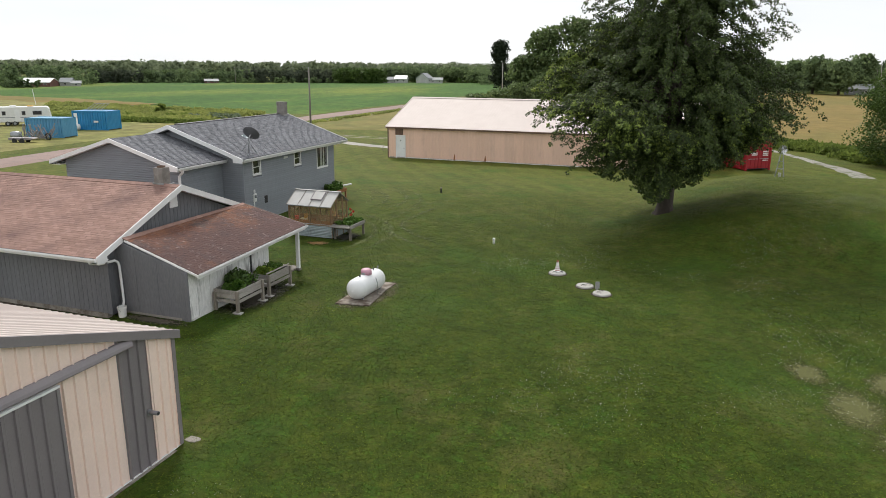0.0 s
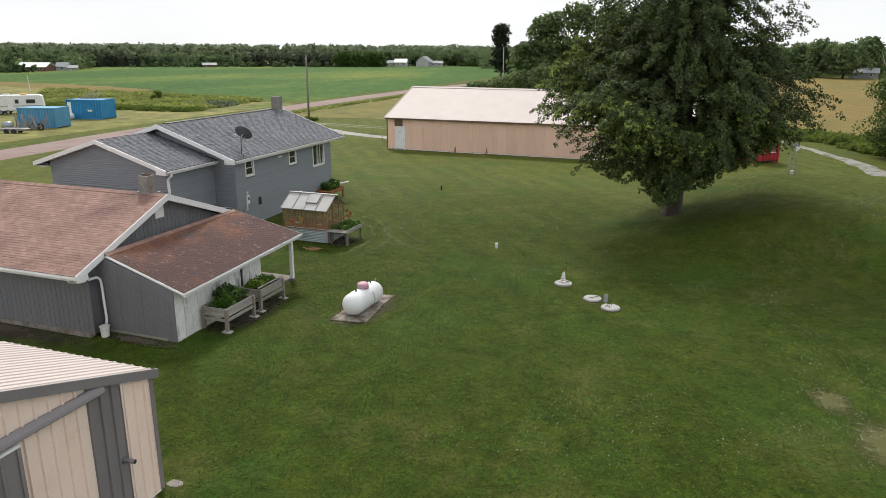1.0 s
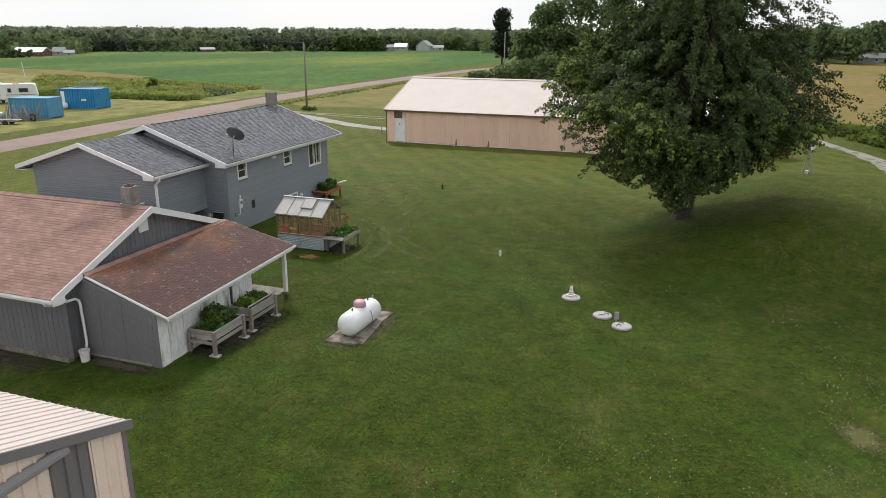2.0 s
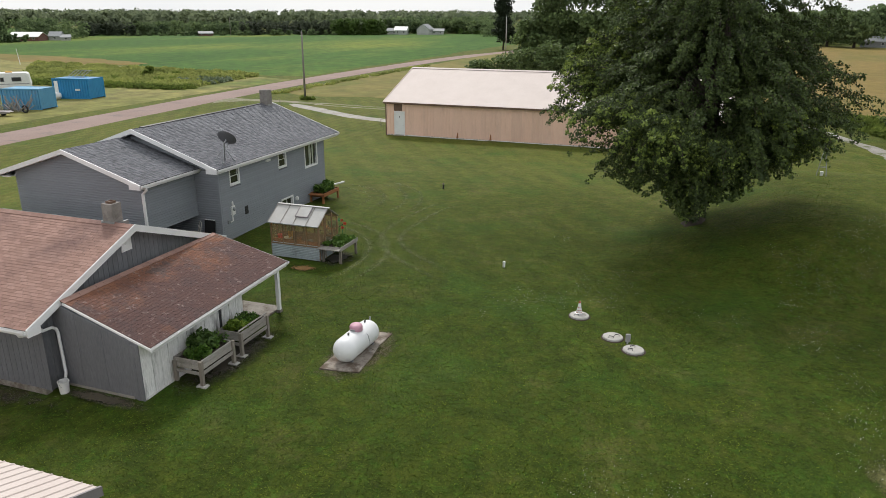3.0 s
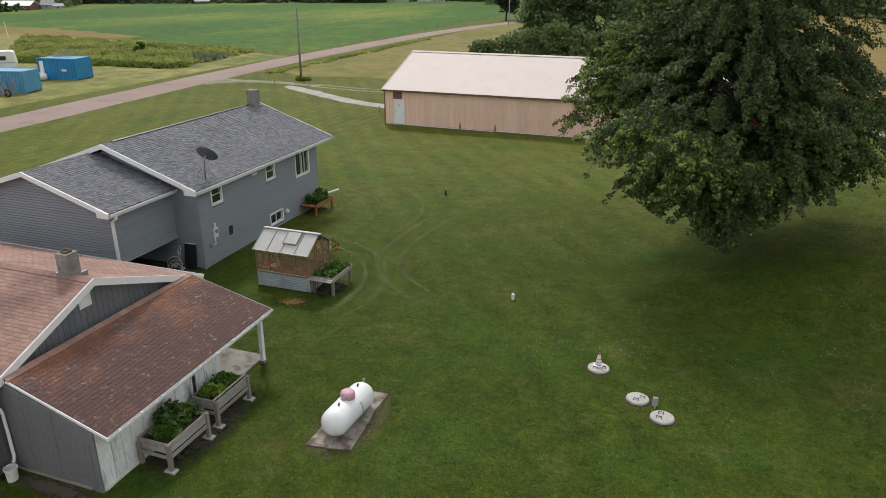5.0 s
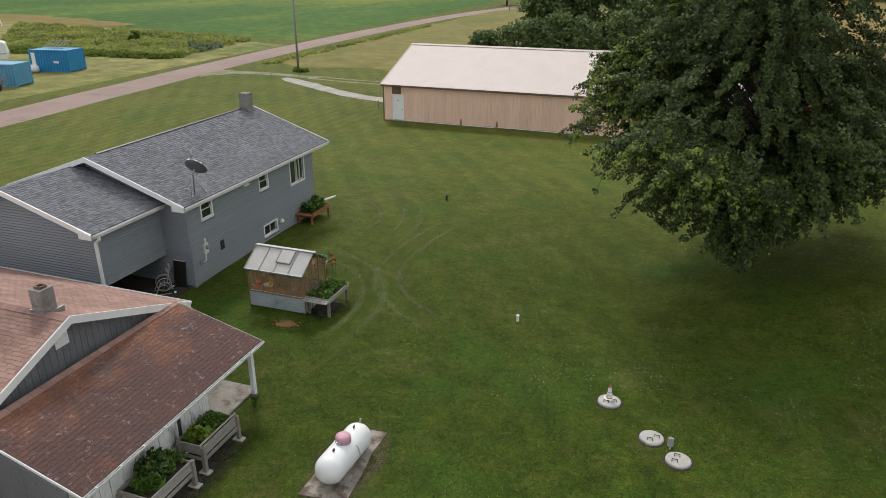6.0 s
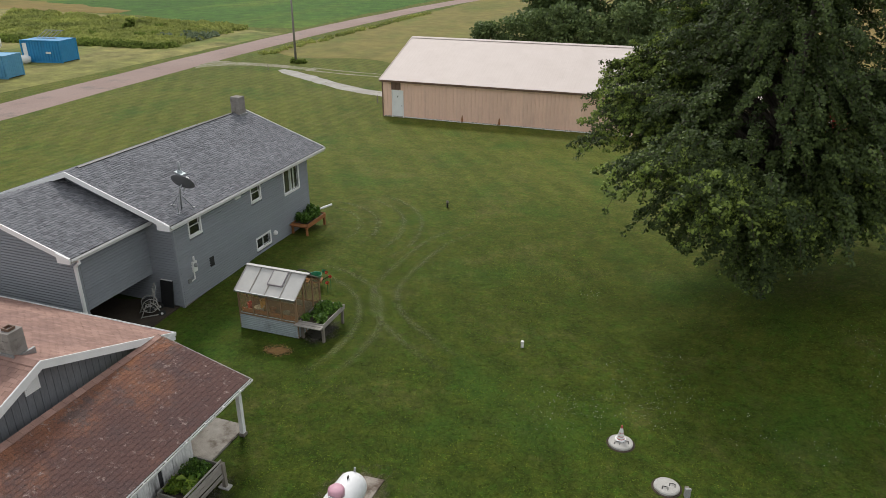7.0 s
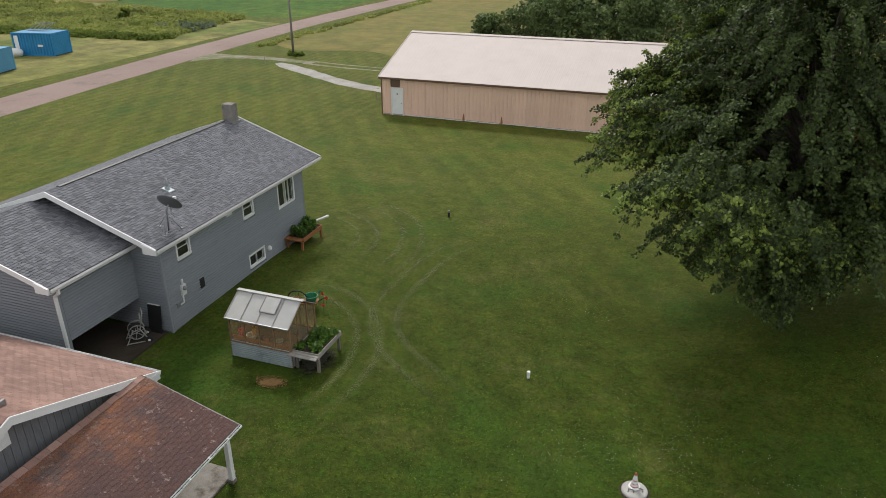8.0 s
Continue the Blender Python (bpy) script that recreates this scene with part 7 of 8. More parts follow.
# ---- containers, trailer, pole ----
def container(name, at, turn, L, W, H, mat, label, doors_end=-1, white=None):
    """A corrugated steel container; x along its length."""
    ob = thing(name, at, turn, label, "container", local=True)
    fr = Shape()
    for sx in (-1, 1):
        for sy in (-1, 1):
            part("corner_post", Shape().box(sx * L / 2 - 0.08, sx * L / 2 + 0.08, sy * W / 2 - 0.08, sy * W / 2 + 0.08, 0, H), mat, ob)
    for sy in (-1, 1):
        part("rail", Shape().box(-L / 2, L / 2, sy * W / 2 - 0.05, sy * W / 2 + 0.05, H - 0.12, H), mat, ob)
        part("rail", Shape().box(-L / 2, L / 2, sy * W / 2 - 0.05, sy * W / 2 + 0.05, 0.05, 0.18), mat, ob)
        s, x, prof = Shape(), -L / 2 + 0.08, []
        while x < L / 2 - 0.25:
            prof += [(x, 0.0), (x + 0.06, 0.09), (x + 0.20, 0.09), (x + 0.26, 0.0)]
            x += 0.38
        n = len(prof)
        s.add([(px, sy * (W / 2 - 0.085 + d), 0.15) for px, d in prof] + [(px, sy * (W / 2 - 0.085 + d), H - 0.1) for px, d in prof], [(i, i + 1, n + i + 1, n + i) for i in range(n - 1)])
        part("side_wall", s, mat, ob)
    part("roof", Shape().box(-L / 2, L / 2, -W / 2, W / 2, H - 0.06, H - 0.02), mat, ob)
    part("floor", Shape().box(-L / 2, L / 2, -W / 2, W / 2, 0.10, 0.16), DARK, ob)
    e = -doors_end
    part("end_wall", Shape().box(e * L / 2 - 0.03, e * L / 2 + 0.03, -W / 2 + 0.08, W / 2 - 0.08, 0.15, H - 0.08), mat, ob)
    for k in range(int(W / 0.3)):
        yk = -W / 2 + 0.2 + k * 0.3
        part("end_rib", Shape().box(e * (L / 2 + 0.03) - 0.02, e * (L / 2 + 0.03) + 0.02, yk, yk + 0.12, 0.18, H - 0.12), mat, ob)
    x = doors_end * (L / 2)
    for sgn in (-1, 1):
        lo, hi = sorted((sgn * 0.02, sgn * (W / 2 - 0.09)))
        d = part("door", Shape().box(x - 0.03, x + 0.03, lo, hi, 0.18, H - 0.12), mat, ob, bevel=0.01)
        for f in (0.28, 0.70):
            part("lock_rod", Shape().tube([(x + doors_end * 0.06, lo + (hi - lo) * f, 0.15), (x + doors_end * 0.06, lo + (hi - lo) * f, H - 0.12)], 0.022, 6), METAL if mat is not RED else RED, d)
        part("lock_handle", Shape().box(x + doors_end * 0.06 - 0.03, x + doors_end * 0.06 + 0.03, lo + 0.1, hi - 0.1, 1.0, 1.05), METAL, d)
    if white:
        x0, x1, z0, z1 = white
        part("white_panel", Shape().box(x0, x1, -W / 2 - 0.03, -W / 2 - 0.012, z0, z1), TRIM, ob, "white panel")
    return ob


red = container("shipping_container", (4.22, 71.2, terrain(4.2, 71) + 0.02), 125, 6.06, 2.44, 2.59, RED, "red steel shipping container on the lawn beyond the maple")
for k, (y0, y1, z0, z1) in enumerate(((-0.95, -0.35, 1.62, 1.72), (-0.95, -0.35, 1.46, 1.56), (-0.95, -0.35, 1.30, 1.40), (-0.95, -0.45, 0.98, 1.04), (-0.95, -0.40, 0.86, 0.92), (0.2, 0.9, 1.50, 1.60), (0.2, 0.8, 1.34, 1.44))):
    part("marking_bar", Shape().box(-3.105, -3.095, y0, y1, z0, z1), WHITE, red)
blue = container("shipping_container", (-78.2, 78.1, terrain(-77, 78)), 10, 5.1, 3.0, 2.65, BLUE, "blue steel shipping container on rough grass", -1, (-2.4, -1.85, 0.3, 2.3))
part("marking_bar", Shape().box(0.6, 1.3, -1.60, -1.585, 1.1, 1.35), WHITE, blue)
pale = container("shipping_container", (-75.0, 67.6, terrain(-75, 67)), 14, 4.7, 2.7, 2.45, BLUE_PALE, "faded blue shipping container on rough grass")
rack = thing("metal_frame", (-78.6, 78.9, terrain(-77, 78) + 2.63), 8, "grey lattice frame lying on the container roof", "frame", local=True)
for k in range(5):
    part("bar", Shape().bar((-1.4 + 0.55 * k, -0.6, 0.03), (-0.9 + 0.55 * k, 0.6, 0.85), 0.06, 0.06), METAL, rack)
part("bar", Shape().bar((-1.5, -0.6, 0.04), (1.2, -0.6, 0.04), 0.07, 0.07), METAL, rack)
part("bar", Shape().bar((-1.0, 0.6, 0.84), (1.5, 0.6, 0.84), 0.07, 0.07), METAL, rack)

trailer = thing("travel_trailer", (-94.0, 78.7, terrain(-94, 79)), 45, "white travel trailer parked on rough grass", "trailer", local=True)
tb = part("body", Shape().along_y([(-4.6, 0.55), (4.5, 0.55), (4.6, 1.2), (4.4, 2.55), (4.1, 2.72), (-4.2, 2.72), (-4.7, 2.1)], -1.2, 1.2), WHITE, trailer, bevel=0.06)
for x0, x1 in ((-3.3, -2.0), (-1.6, -1.1), (0.9, 1.4), (2.3, 3.5)):
    w = part("window", Shape().box(x0, x1, -1.235, -1.205, 1.55, 2.15), METAL, trailer)
    part("pane", Shape().box(x0 + 0.06, x1 - 0.06, -1.245, -1.236, 1.61, 2.09), BLACK, w)
part("door", Shape().box(0.0, 0.65, -1.23, -1.205, 0.65, 2.35), TRIM, trailer)
part("stripe", Shape().box(-4.3, 4.4, -1.215, -1.203, 1.18, 1.28), METAL, trailer)
for x0 in (-2.6, -0.6, 1.6):
    part("roof_vent", Shape().box(x0, x0 + 0.8, -0.35, 0.35, 2.72, 2.9), YELLOW_PLASTIC if x0 != -0.6 else WHITE, trailer, bevel=0.04)
for x0 in (-1.0, -0.1):
    for sy in (-1.1, 1.1):
        w = part("wheel", Shape().lathe([(0.0, -0.1), (0.33, -0.1), (0.36, -0.05), (0.36, 0.05), (0.33, 0.1), (0.0, 0.1)], 16, pose(x0, sy, 0.36, 90, 0, 0)), RUBBER, trailer)
        part("rim", Shape().lathe([(0.0, -0.11), (0.18, -0.11), (0.18, 0.11), (0.0, 0.11)], 12, pose(x0, sy, 0.36, 90, 0, 0)), METAL, w)
car = thing("white_tank", (-79.6, 75.4, terrain(-79, 76)), 0, "small white tank between the containers", "tank", local=True)
part("shell", Shape().lathe([(0.0, -0.8), (0.35, -0.72), (0.5, -0.4), (0.5, 0.4), (0.35, 0.72), (0.0, 0.8)], 16, pose(0, 0, 0.52, 0, 90, 30)), WHITE, car, smooth=True)
# scrap by the pale container
gz = terrain(-76, 66)
pile = thing("scrap_pile", (-73.9, 64.3, gz), 20, "heap of grey pallets, frames and a round tank", "scrap pile", local=True)
r = random.Random(3)
for k in range(46):
    a = r.uniform(-1.5, 1.5)
    p = Vector((r.uniform(-1.6, 1.6), r.uniform(-0.9, 0.7), 0.1 + 0.05 * (k % 4)))
    part("slat", Shape().bar(p, p + Vector((math.sin(a) * 0.9, r.uniform(-0.6, 0.6), r.uniform(0.2, 1.9))), 0.10, 0.06), (PIPE_GREY, METAL, STEEL_GREY, STEEL_GREY)[k % 4], pile)
part("drum", Shape().lathe([(0.0, -0.6), (0.45, -0.5), (0.55, 0.0), (0.45, 0.5), (0.0, 0.6)], 14, pose(-2.2, -0.3, 0.55, 0, 90, 10)), METAL, pile, smooth=True)
part("wheel", Shape().ring((1.7, -0.5, 0.45), (0.3, 1, 0), 0.36, 0.10, 18, 6), RUBBER, pile)
cart = thing("boat_trailer", (-72.6, 61.3, terrain(-72, 61)), 15, "low grey cart with small wheels on the grass", "cart", local=True)
part("bed", Shape().along_y([(-1.4, 0.35), (1.3, 0.35), (1.7, 0.55), (1.2, 0.62), (-1.4, 0.60)], -0.5, 0.5), STEEL_GREY, cart, bevel=0.05)
for x0 in (-0.6, 0.3):
    part("wheel", Shape().lathe([(0.0, -0.07), (0.28, -0.07), (0.28, 0.07), (0.0, 0.07)], 14, pose(x0, -0.55, 0.27, 90, 0, 0)), RUBBER, cart)
    part("wheel", Shape().lathe([(0.0, -0.07), (0.28, -0.07), (0.28, 0.07), (0.0, 0.07)], 14, pose(x0, 0.55, 0.27, 90, 0, 0)), RUBBER, cart)


def utility_pole(x, y, h, label, mat=None):
    ob = thing("utility_pole", (x, y, terrain(x, y) - 0.1), label=label, category="pole", local=True)
    part("pole", Shape().tube([(0, 0, 0), (0, 0, h)], [0.15, 0.10], 10), mat or POLE_WOOD, ob, smooth=True)
    part("insulator", Shape().lathe([(0.03, h), (0.06, h + 0.06), (0.04, h + 0.16), (0.0, h + 0.18)], 8), METAL, ob)
    part("bracket", Shape().bar((0, 0, h - 0.5), (-0.35, 0.1, h - 0.42), 0.05, 0.05), METAL, ob)
    return ob


utility_pole(-50.0, 87.7, 8.6, "grey wooden utility pole beside the road")
x, y = polar(884, 214)
utility_pole(x, y, 10.2, "pale utility pole in front of the pine", PALE_BARK)
x2, y2 = polar(424, 384)
utility_pole(x2, y2, 8.4, "far utility pole before the dark trees")
wire = thing("power_line", (-50, 87.7, 8.5), label="thin overhead power line between poles", category="wire", local=True)
for dz in (0.0, -0.45):
    a, b = Vector((0, 0, dz)), Vector((x2 + 50, y2 - 87.7, 8.2 - 8.6 + dz))
    part("cable", Shape().tube([a.lerp(b, t) - Vector((0, 0, 2.4 * t * (1 - t))) for t in [i / 14 for i in range(15)]], 0.016, 4), BLACK, wire)
mast = thing("marker_mast", (-140, 122.5, terrain(-140, 122)), label="thin pale leaning mast in the field", category="mast", local=True)
part("mast", Shape().tube([(0, 0, 0), (-0.8, 0.3, 3.3)], [0.07, 0.05], 6), WHITE, mast)
for k, (x, y) in enumerate(((-50.0, 81.6), (-30.9, 69.6))):
    m = thing("driveway_marker", (x, y, terrain(x, y)), label="thin wooden marker stake beside the driveway", category="stake", local=True)
    part("stake", Shape().box(-0.03, 0.03, -0.02, 0.02, -0.1, 0.7), POST_WOOD, m)

# ---- propane tank and lids ----
slab_z = 0.0
pad = thing("tank_pad", (-10.42, 22.7, 0.0), label="cracked concrete pad under the propane tank", category="pad")
part("pad", Shape().along_z([(-11.03, 21.22), (-10.4, 21.30), (-9.80, 21.42), (-9.86, 22.4), (-9.98, 23.3), (-9.93, 24.22), (-10.5, 24.18), (-11.08, 24.10), (-11.02, 22.9)], -0.12, 0.06), PAD_CONCRETE, pad, bevel=0.012)
for (x0, y0, x1, y1) in ((-11.03, 22.95, -10.62, 22.82), (-10.62, 22.82, -10.2, 22.98), (-10.2, 22.98, -9.94, 22.86)):
    part("crack", Shape().bar((x0, y0, 0.0605), (x1, y1, 0.0605), 0.018, 0.004), SOIL, pad)
tank = thing("propane_tank", (-10.44, 22.60, -0.15), -3.0, "white horizontal propane tank with a pink dome lid", "propane tank", local=True)
TR, TL = 0.388, 1.05
prof = [(0.0, -TL)] + [(TR * math.sin(a), -TL + TR * 0.92 * (1 - math.cos(a))) for a in [radians(d) for d in range(6, 91, 6)]]
prof += [(r_, -z_) for r_, z_ in prof[::-1]]
part("vessel", Shape().lathe(prof, 40, pose(0, 0, 0.60, 90, 0, 0)), TANK, tank, "glossy white steel shell", smooth=True)
for sgn in (-1, 1):
    for sx in (-1, 1):
        leg = part("leg", Shape().along_y([(sx * 0.16, 0.21), (sx * 0.22, 0.21), (sx * 0.25, 0.34), (sx * 0.17, 0.28)], sgn * 0.66 - 0.03, sgn * 0.66 + 0.03), METAL, tank)
        part("foot", Shape().box(sx * 0.19 - 0.05, sx * 0.19 + 0.05, sgn * 0.66 - 0.05, sgn * 0.66 + 0.05, 0.205, 0.225), METAL, leg)
dome = part("dome_lid", Shape().lathe([(0.205, 0.96), (0.205, 1.08), (0.19, 1.13), (0.14, 1.165), (0.0, 1.18)], 28), PINK, tank, "faded pink plastic dome", smooth=True)
part("hinge", Shape().box(-0.07, 0.07, -0.235, -0.195, 1.0, 1.06), METAL, dome)
for y0 in (-0.48, 0.56):
    part("lifting_lug", Shape().box(-0.012, 0.012, y0 - 0.04, y0 + 0.04, 0.99, 1.06), BLACK, tank)
part("end_valve", Shape().tube([(0, 0.88, 0.90), (0, 0.91, 1.04)], 0.03, 8), METAL, tank)
part("gas_pipe", Shape().tube([(0.05, 0.1, 0.98), (0.36, 0.1, 0.80), (0.415, 0.1, 0.60), (0.41, 0.1, 0.12)], 0.009, 6), METAL, tank)


def access_lid(x, y, r, label, h=0.085):
    z = terrain(x, y)
    ob = thing("septic_lid", (x, y, z - 0.03), label=label, category="lid", group="septic lids", local=True)
    part("lid", Shape().lathe([(r, 0.0), (r + 0.012, h * 0.3), (r, h), (r - 0.03, h + 0.02), (0.0, h + 0.025)], 32), LID_CONCRETE, ob, smooth=False)
    part("soil_ring", Shape().lathe([(r + 0.075, 0.02), (r + 0.05, 0.042), (r + 0.002, 0.046), (r + 0.002, 0.0)], 32), SOIL, ob, "ring of bare soil round the lid")
    for sx in (-1, 1):
        turn = 5.0 * x + 0.5 * sx
        a = Vector((sx * r * 0.42 * math.cos(turn), sx * r * 0.42 * math.sin(turn), h + 0.02))
        part("handle", Shape().tube([a + Vector((-0.07, -0.05, 0)), a + Vector((-0.07, 0.03, 0.035)), a + Vector((0.07, 0.03, 0.035)), a + Vector((0.07, -0.05, 0))], 0.012, 6), BLACK, ob)
    return ob


access_lid(-2.98, 26.46, 0.325, "round pale concrete septic lid with two handles")
access_lid(-2.24, 25.72, 0.33, "round pale concrete septic lid beside a grey junction post")
access_lid(-4.31, 27.84, 0.335, "round pale concrete septic lid under a traffic cone")
z = terrain(-4.31, 27.84) + 0.078
cone = thing("traffic_cone", (-4.33, 27.92, z), label="small faded white and red traffic cone on a lid", category="traffic cone", local=True)
part("base", Shape().lathe([(0.155, 0.0), (0.155, 0.03), (0.11, 0.05), (0.11, 0.0)], 20), WHITE, cone)
cz = [(0.05, 0.072, 0.112, 0.106, ORANGE_BAND), (0.072, 0.13, 0.105, 0.089, WHITE), (0.13, 0.15, 0.089, 0.084, ORANGE_BAND), (0.15, 0.23, 0.086, 0.068, WHITE), (0.23, 0.25, 0.068, 0.063, ORANGE_BAND), (0.25, 0.40, 0.065, 0.036, WHITE), (0.40, 0.47, 0.037, 0.022, ORANGE_BAND)]
for z0, z1, r0, r1, m_ in cz:
    part("band", Shape().lathe([(r0, z0), (r1, z1), (0.0, z1)], 20), m_, cone, smooth=False)
jb = thing("junction_post", (-2.50, 26.30, terrain(-2.5, 26.3)), 20, "grey electrical junction box on a stub post", "junction box", local=True)
part("post", Shape().box(-0.05, 0.05, -0.05, 0.05, -0.1, 0.28), POST_WOOD, jb)
part("box", Shape().box(-0.075, 0.075, -0.11, -0.05, 0.05, 0.32), PIPE_GREY, jb, bevel=0.008)
part("conduit", Shape().tube([(0.0, -0.09, 0.06), (-0.03, -0.13, -0.02), (-0.06, -0.22, -0.03)], 0.025, 8), PIPE_GREY, jb)
for x, y, h, rr, m_, lab in ((-8.15, 31.92, 0.25, 0.062, WHITE, "white plastic cleanout pipe with cap in the lawn"), (-15.26, 44.3, 0.36, 0.06, BLACK, "short dark standpipe in the lawn")):
    ob = thing("standpipe", (x, y, terrain(x, y)), label=lab, category="pipe", local=True)
    part("pipe", Shape().tube([(0, 0, -0.1), (0, 0, h * 0.72)], rr * 0.86, 14), m_, ob, smooth=False)
    part("cap", Shape().lathe([(rr, h * 0.70), (rr, h * 0.97), (rr * 0.8, h), (0, h)], 14), m_ if m_ is WHITE else POST_WOOD, ob)
feeder = thing("bird_feeder", (-2.05, 39.1, 1.72), label="small dark bird feeder hanging from a maple bough", category="bird feeder", local=True)
part("seed_tube", Shape().lathe([(0.055, 0.03), (0.055, 0.20), (0.0, 0.20)], 12), WHITE, feeder, "pale seed tube", smooth=True)
part("tray", Shape().lathe([(0.0, 0.0), (0.11, 0.0), (0.12, 0.035), (0.10, 0.03), (0.0, 0.02)], 14), BLACK, feeder)
part("roof", Shape().lathe([(0.13, 0.20), (0.04, 0.28), (0.0, 0.29)], 14), BLACK, feeder)
part("hanger_wire", Shape().tube([(0, 0, 0.28), (0.03, 0.02, 1.7)], 0.006, 5), BLACK, feeder)

# ---- ornamental windmill ----
wz = terrain(5.5, 46.65)
mill = thing("garden_windmill", (5.5, 46.65, wz - 0.03), -10, "small grey metal garden windmill on four legs", "windmill", local=True)
for sx in (-1, 1):
    for sy in (-1, 1):
        part("leg", Shape().bar((sx * 0.24, sy * 0.24, 0), (sx * 0.06, sy * 0.06, 1.42), 0.028, 0.028), METAL, mill)
for z0, w in ((0.5, 0.176), (0.95, 0.12), (1.40, 0.063)):
    for sx in (-1, 1):
        part("brace", Shape().bar((sx * w, -w, z0), (sx * w, w, z0), 0.025, 0.025), METAL, mill)
        part("brace", Shape().bar((-w, sx * w, z0), (w, sx * w, z0), 0.025, 0.025), METAL, mill)
part("platform", Shape().box(-0.14, 0.14, -0.14, 0.14, 1.40, 1.44), METAL, mill)
part("hub", Shape().tube([(0, -0.18, 1.66), (0, 0.12, 1.66)], 0.045, 10), METAL, mill)
for k in range(12):
    a = 2 * math.pi * k / 12
    c, s_ = math.cos(a), math.sin(a)
    q = [(0.05, -0.02), (0.27, -0.055), (0.27, 0.055), (0.05, 0.02)]
    part("blade", Shape().prism(q, lambda p: (p[0] * c - p[1] * s_, -0.17 + p[1] * 0.5, 1.66 + p[0] * s_ + p[1] * c), lambda p: (p[0] * c - p[1] * s_, -0.162 + p[1] * 0.5, 1.66 + p[0] * s_ + p[1] * c)), CHROME, mill)
part("tail", Shape().along_x([(0.1, 1.62), (0.42, 1.52), (0.42, 1.80), (0.1, 1.70)], -0.006, 0.006), METAL, mill)
pail = thing("white_pail", (5.5, 46.62, wz - 0.01), label="white plastic pail standing inside the windmill legs", category="bucket", local=True)
part("pail", Shape().lathe([(0.075, 0), (0.09, 0.20), (0.10, 0.20), (0.10, 0.225), (0.0, 0.225)], 16), WHITE, pail)



def ground_patch(name, centre, radii, colour, label, seed):
    mat = worn_patch(name + "_soil", colour, centre, radii, seed)
    k = 12
    xs = np.linspace(centre[0] - radii[0] * 1.15, centre[0] + radii[0] * 1.15, k)
    ys = np.linspace(centre[1] - radii[1] * 1.15, centre[1] + radii[1] * 1.15, k)
    v = np.array([(x, y, terrain(x, y) + 0.014) for y in ys for x in xs])
    f = np.array([(j * k + i, j * k + i + 1, (j + 1) * k + i + 1, (j + 1) * k + i) for j in range(k - 1) for i in range(k - 1)])
    return tagged(new(name, mesh_np(name, v, f, mat)), label, "soil", kind="structure")


ground_patch("bare_soil", (-14.05, 20.9), (0.95, 2.5), (0.050, 0.043, 0.030), "worn dark soil under the raised planters", 2.0)
# this dark patch stands in for the shadow under the low bed
ground_patch("bare_soil", (-15.2, 30.4), (0.8, 1.1), (0.045, 0.042, 0.028), "dark soil under the low raised bed, its shadow put into the colour", 5.0)
ground_patch("bare_patch", (-15.98, 28.80), (0.66, 0.40), (0.23, 0.135, 0.048), "bare tan patch of soil in the lawn", 7.0)
for px_, py_, rx_, ry_, sd_ in ((5.1, 19.4, 0.9, 1.5, 9.0), (4.2, 21.4, 0.7, 0.9, 19.0), (5.9, 17.6, 0.8, 1.0, 29.0), (6.4, 21.2, 0.9, 1.2, 39.0)):
    ground_patch("dry_patch", (px_, py_), (rx_, ry_), (0.088, 0.090, 0.024), "dry straw-coloured patch in the lawn", sd_)
ground_patch("bare_soil", (-23.0, 17.0), (7.0, 0.75), (0.060, 0.046, 0.032), "strip of bare dirt along the garage wall", 13.0)
ground_patch("bare_soil", (-15.9, 17.70), (1.7, 0.32), (0.072, 0.060, 0.040), "bare dirt along the lean-to wall", 15.0)
ground_patch("bare_patch", (-10.4, 22.7), (1.1, 2.1), (0.10, 0.085, 0.045), "worn dirt round the tank pad", 11.0)
# ---- greenhouse ----
GY0, GY1, GHX0, GHX1, GB, GEV, GRG = 29.66, 31.34, -18.00, -15.66, 0.12, 1.70, 2.24
gh = thing("greenhouse", (-16.83, 30.5, GB), label="small timber greenhouse with milky panels and tin base", category="greenhouse")
def tin(axis, face, out, a0, a1):
    s, prof, z = Shape(), [], GB
    while z < 0.74:
        prof += [(z, 0.0), (z + 0.03, 0.014), (z + 0.06, 0.0)]
        z += 0.075
    n = len(prof)
    put = (lambda a, d, z: (a, face + out * d, z)) if axis == "y" else (lambda a, d, z: (face + out * d, a, z))
    return s.add([put(a0, d, z) for z, d in prof] + [put(a1, d, z) for z, d in prof], [(i, i + 1, n + i + 1, n + i) for i in range(n - 1)])
for k in range(3):
    a0 = GHX0 + k * (GHX1 - GHX0) / 3
    part("tin_sheet", tin("y", GY0 - 0.004, -1, a0, a0 + (GHX1 - GHX0) / 3 + 0.015), GALV, gh, "corrugated galvanised base sheet")
part("tin_sheet", tin("x", GHX1 + 0.004, 1, GY0, GY1), GALV, gh)
part("tin_sheet", tin("y", GY1 + 0.004, 1, GHX0, GHX1), GALV, gh)
part("tin_sheet", tin("x", GHX0 - 0.004, -1, GY0, GY1), GALV, gh)
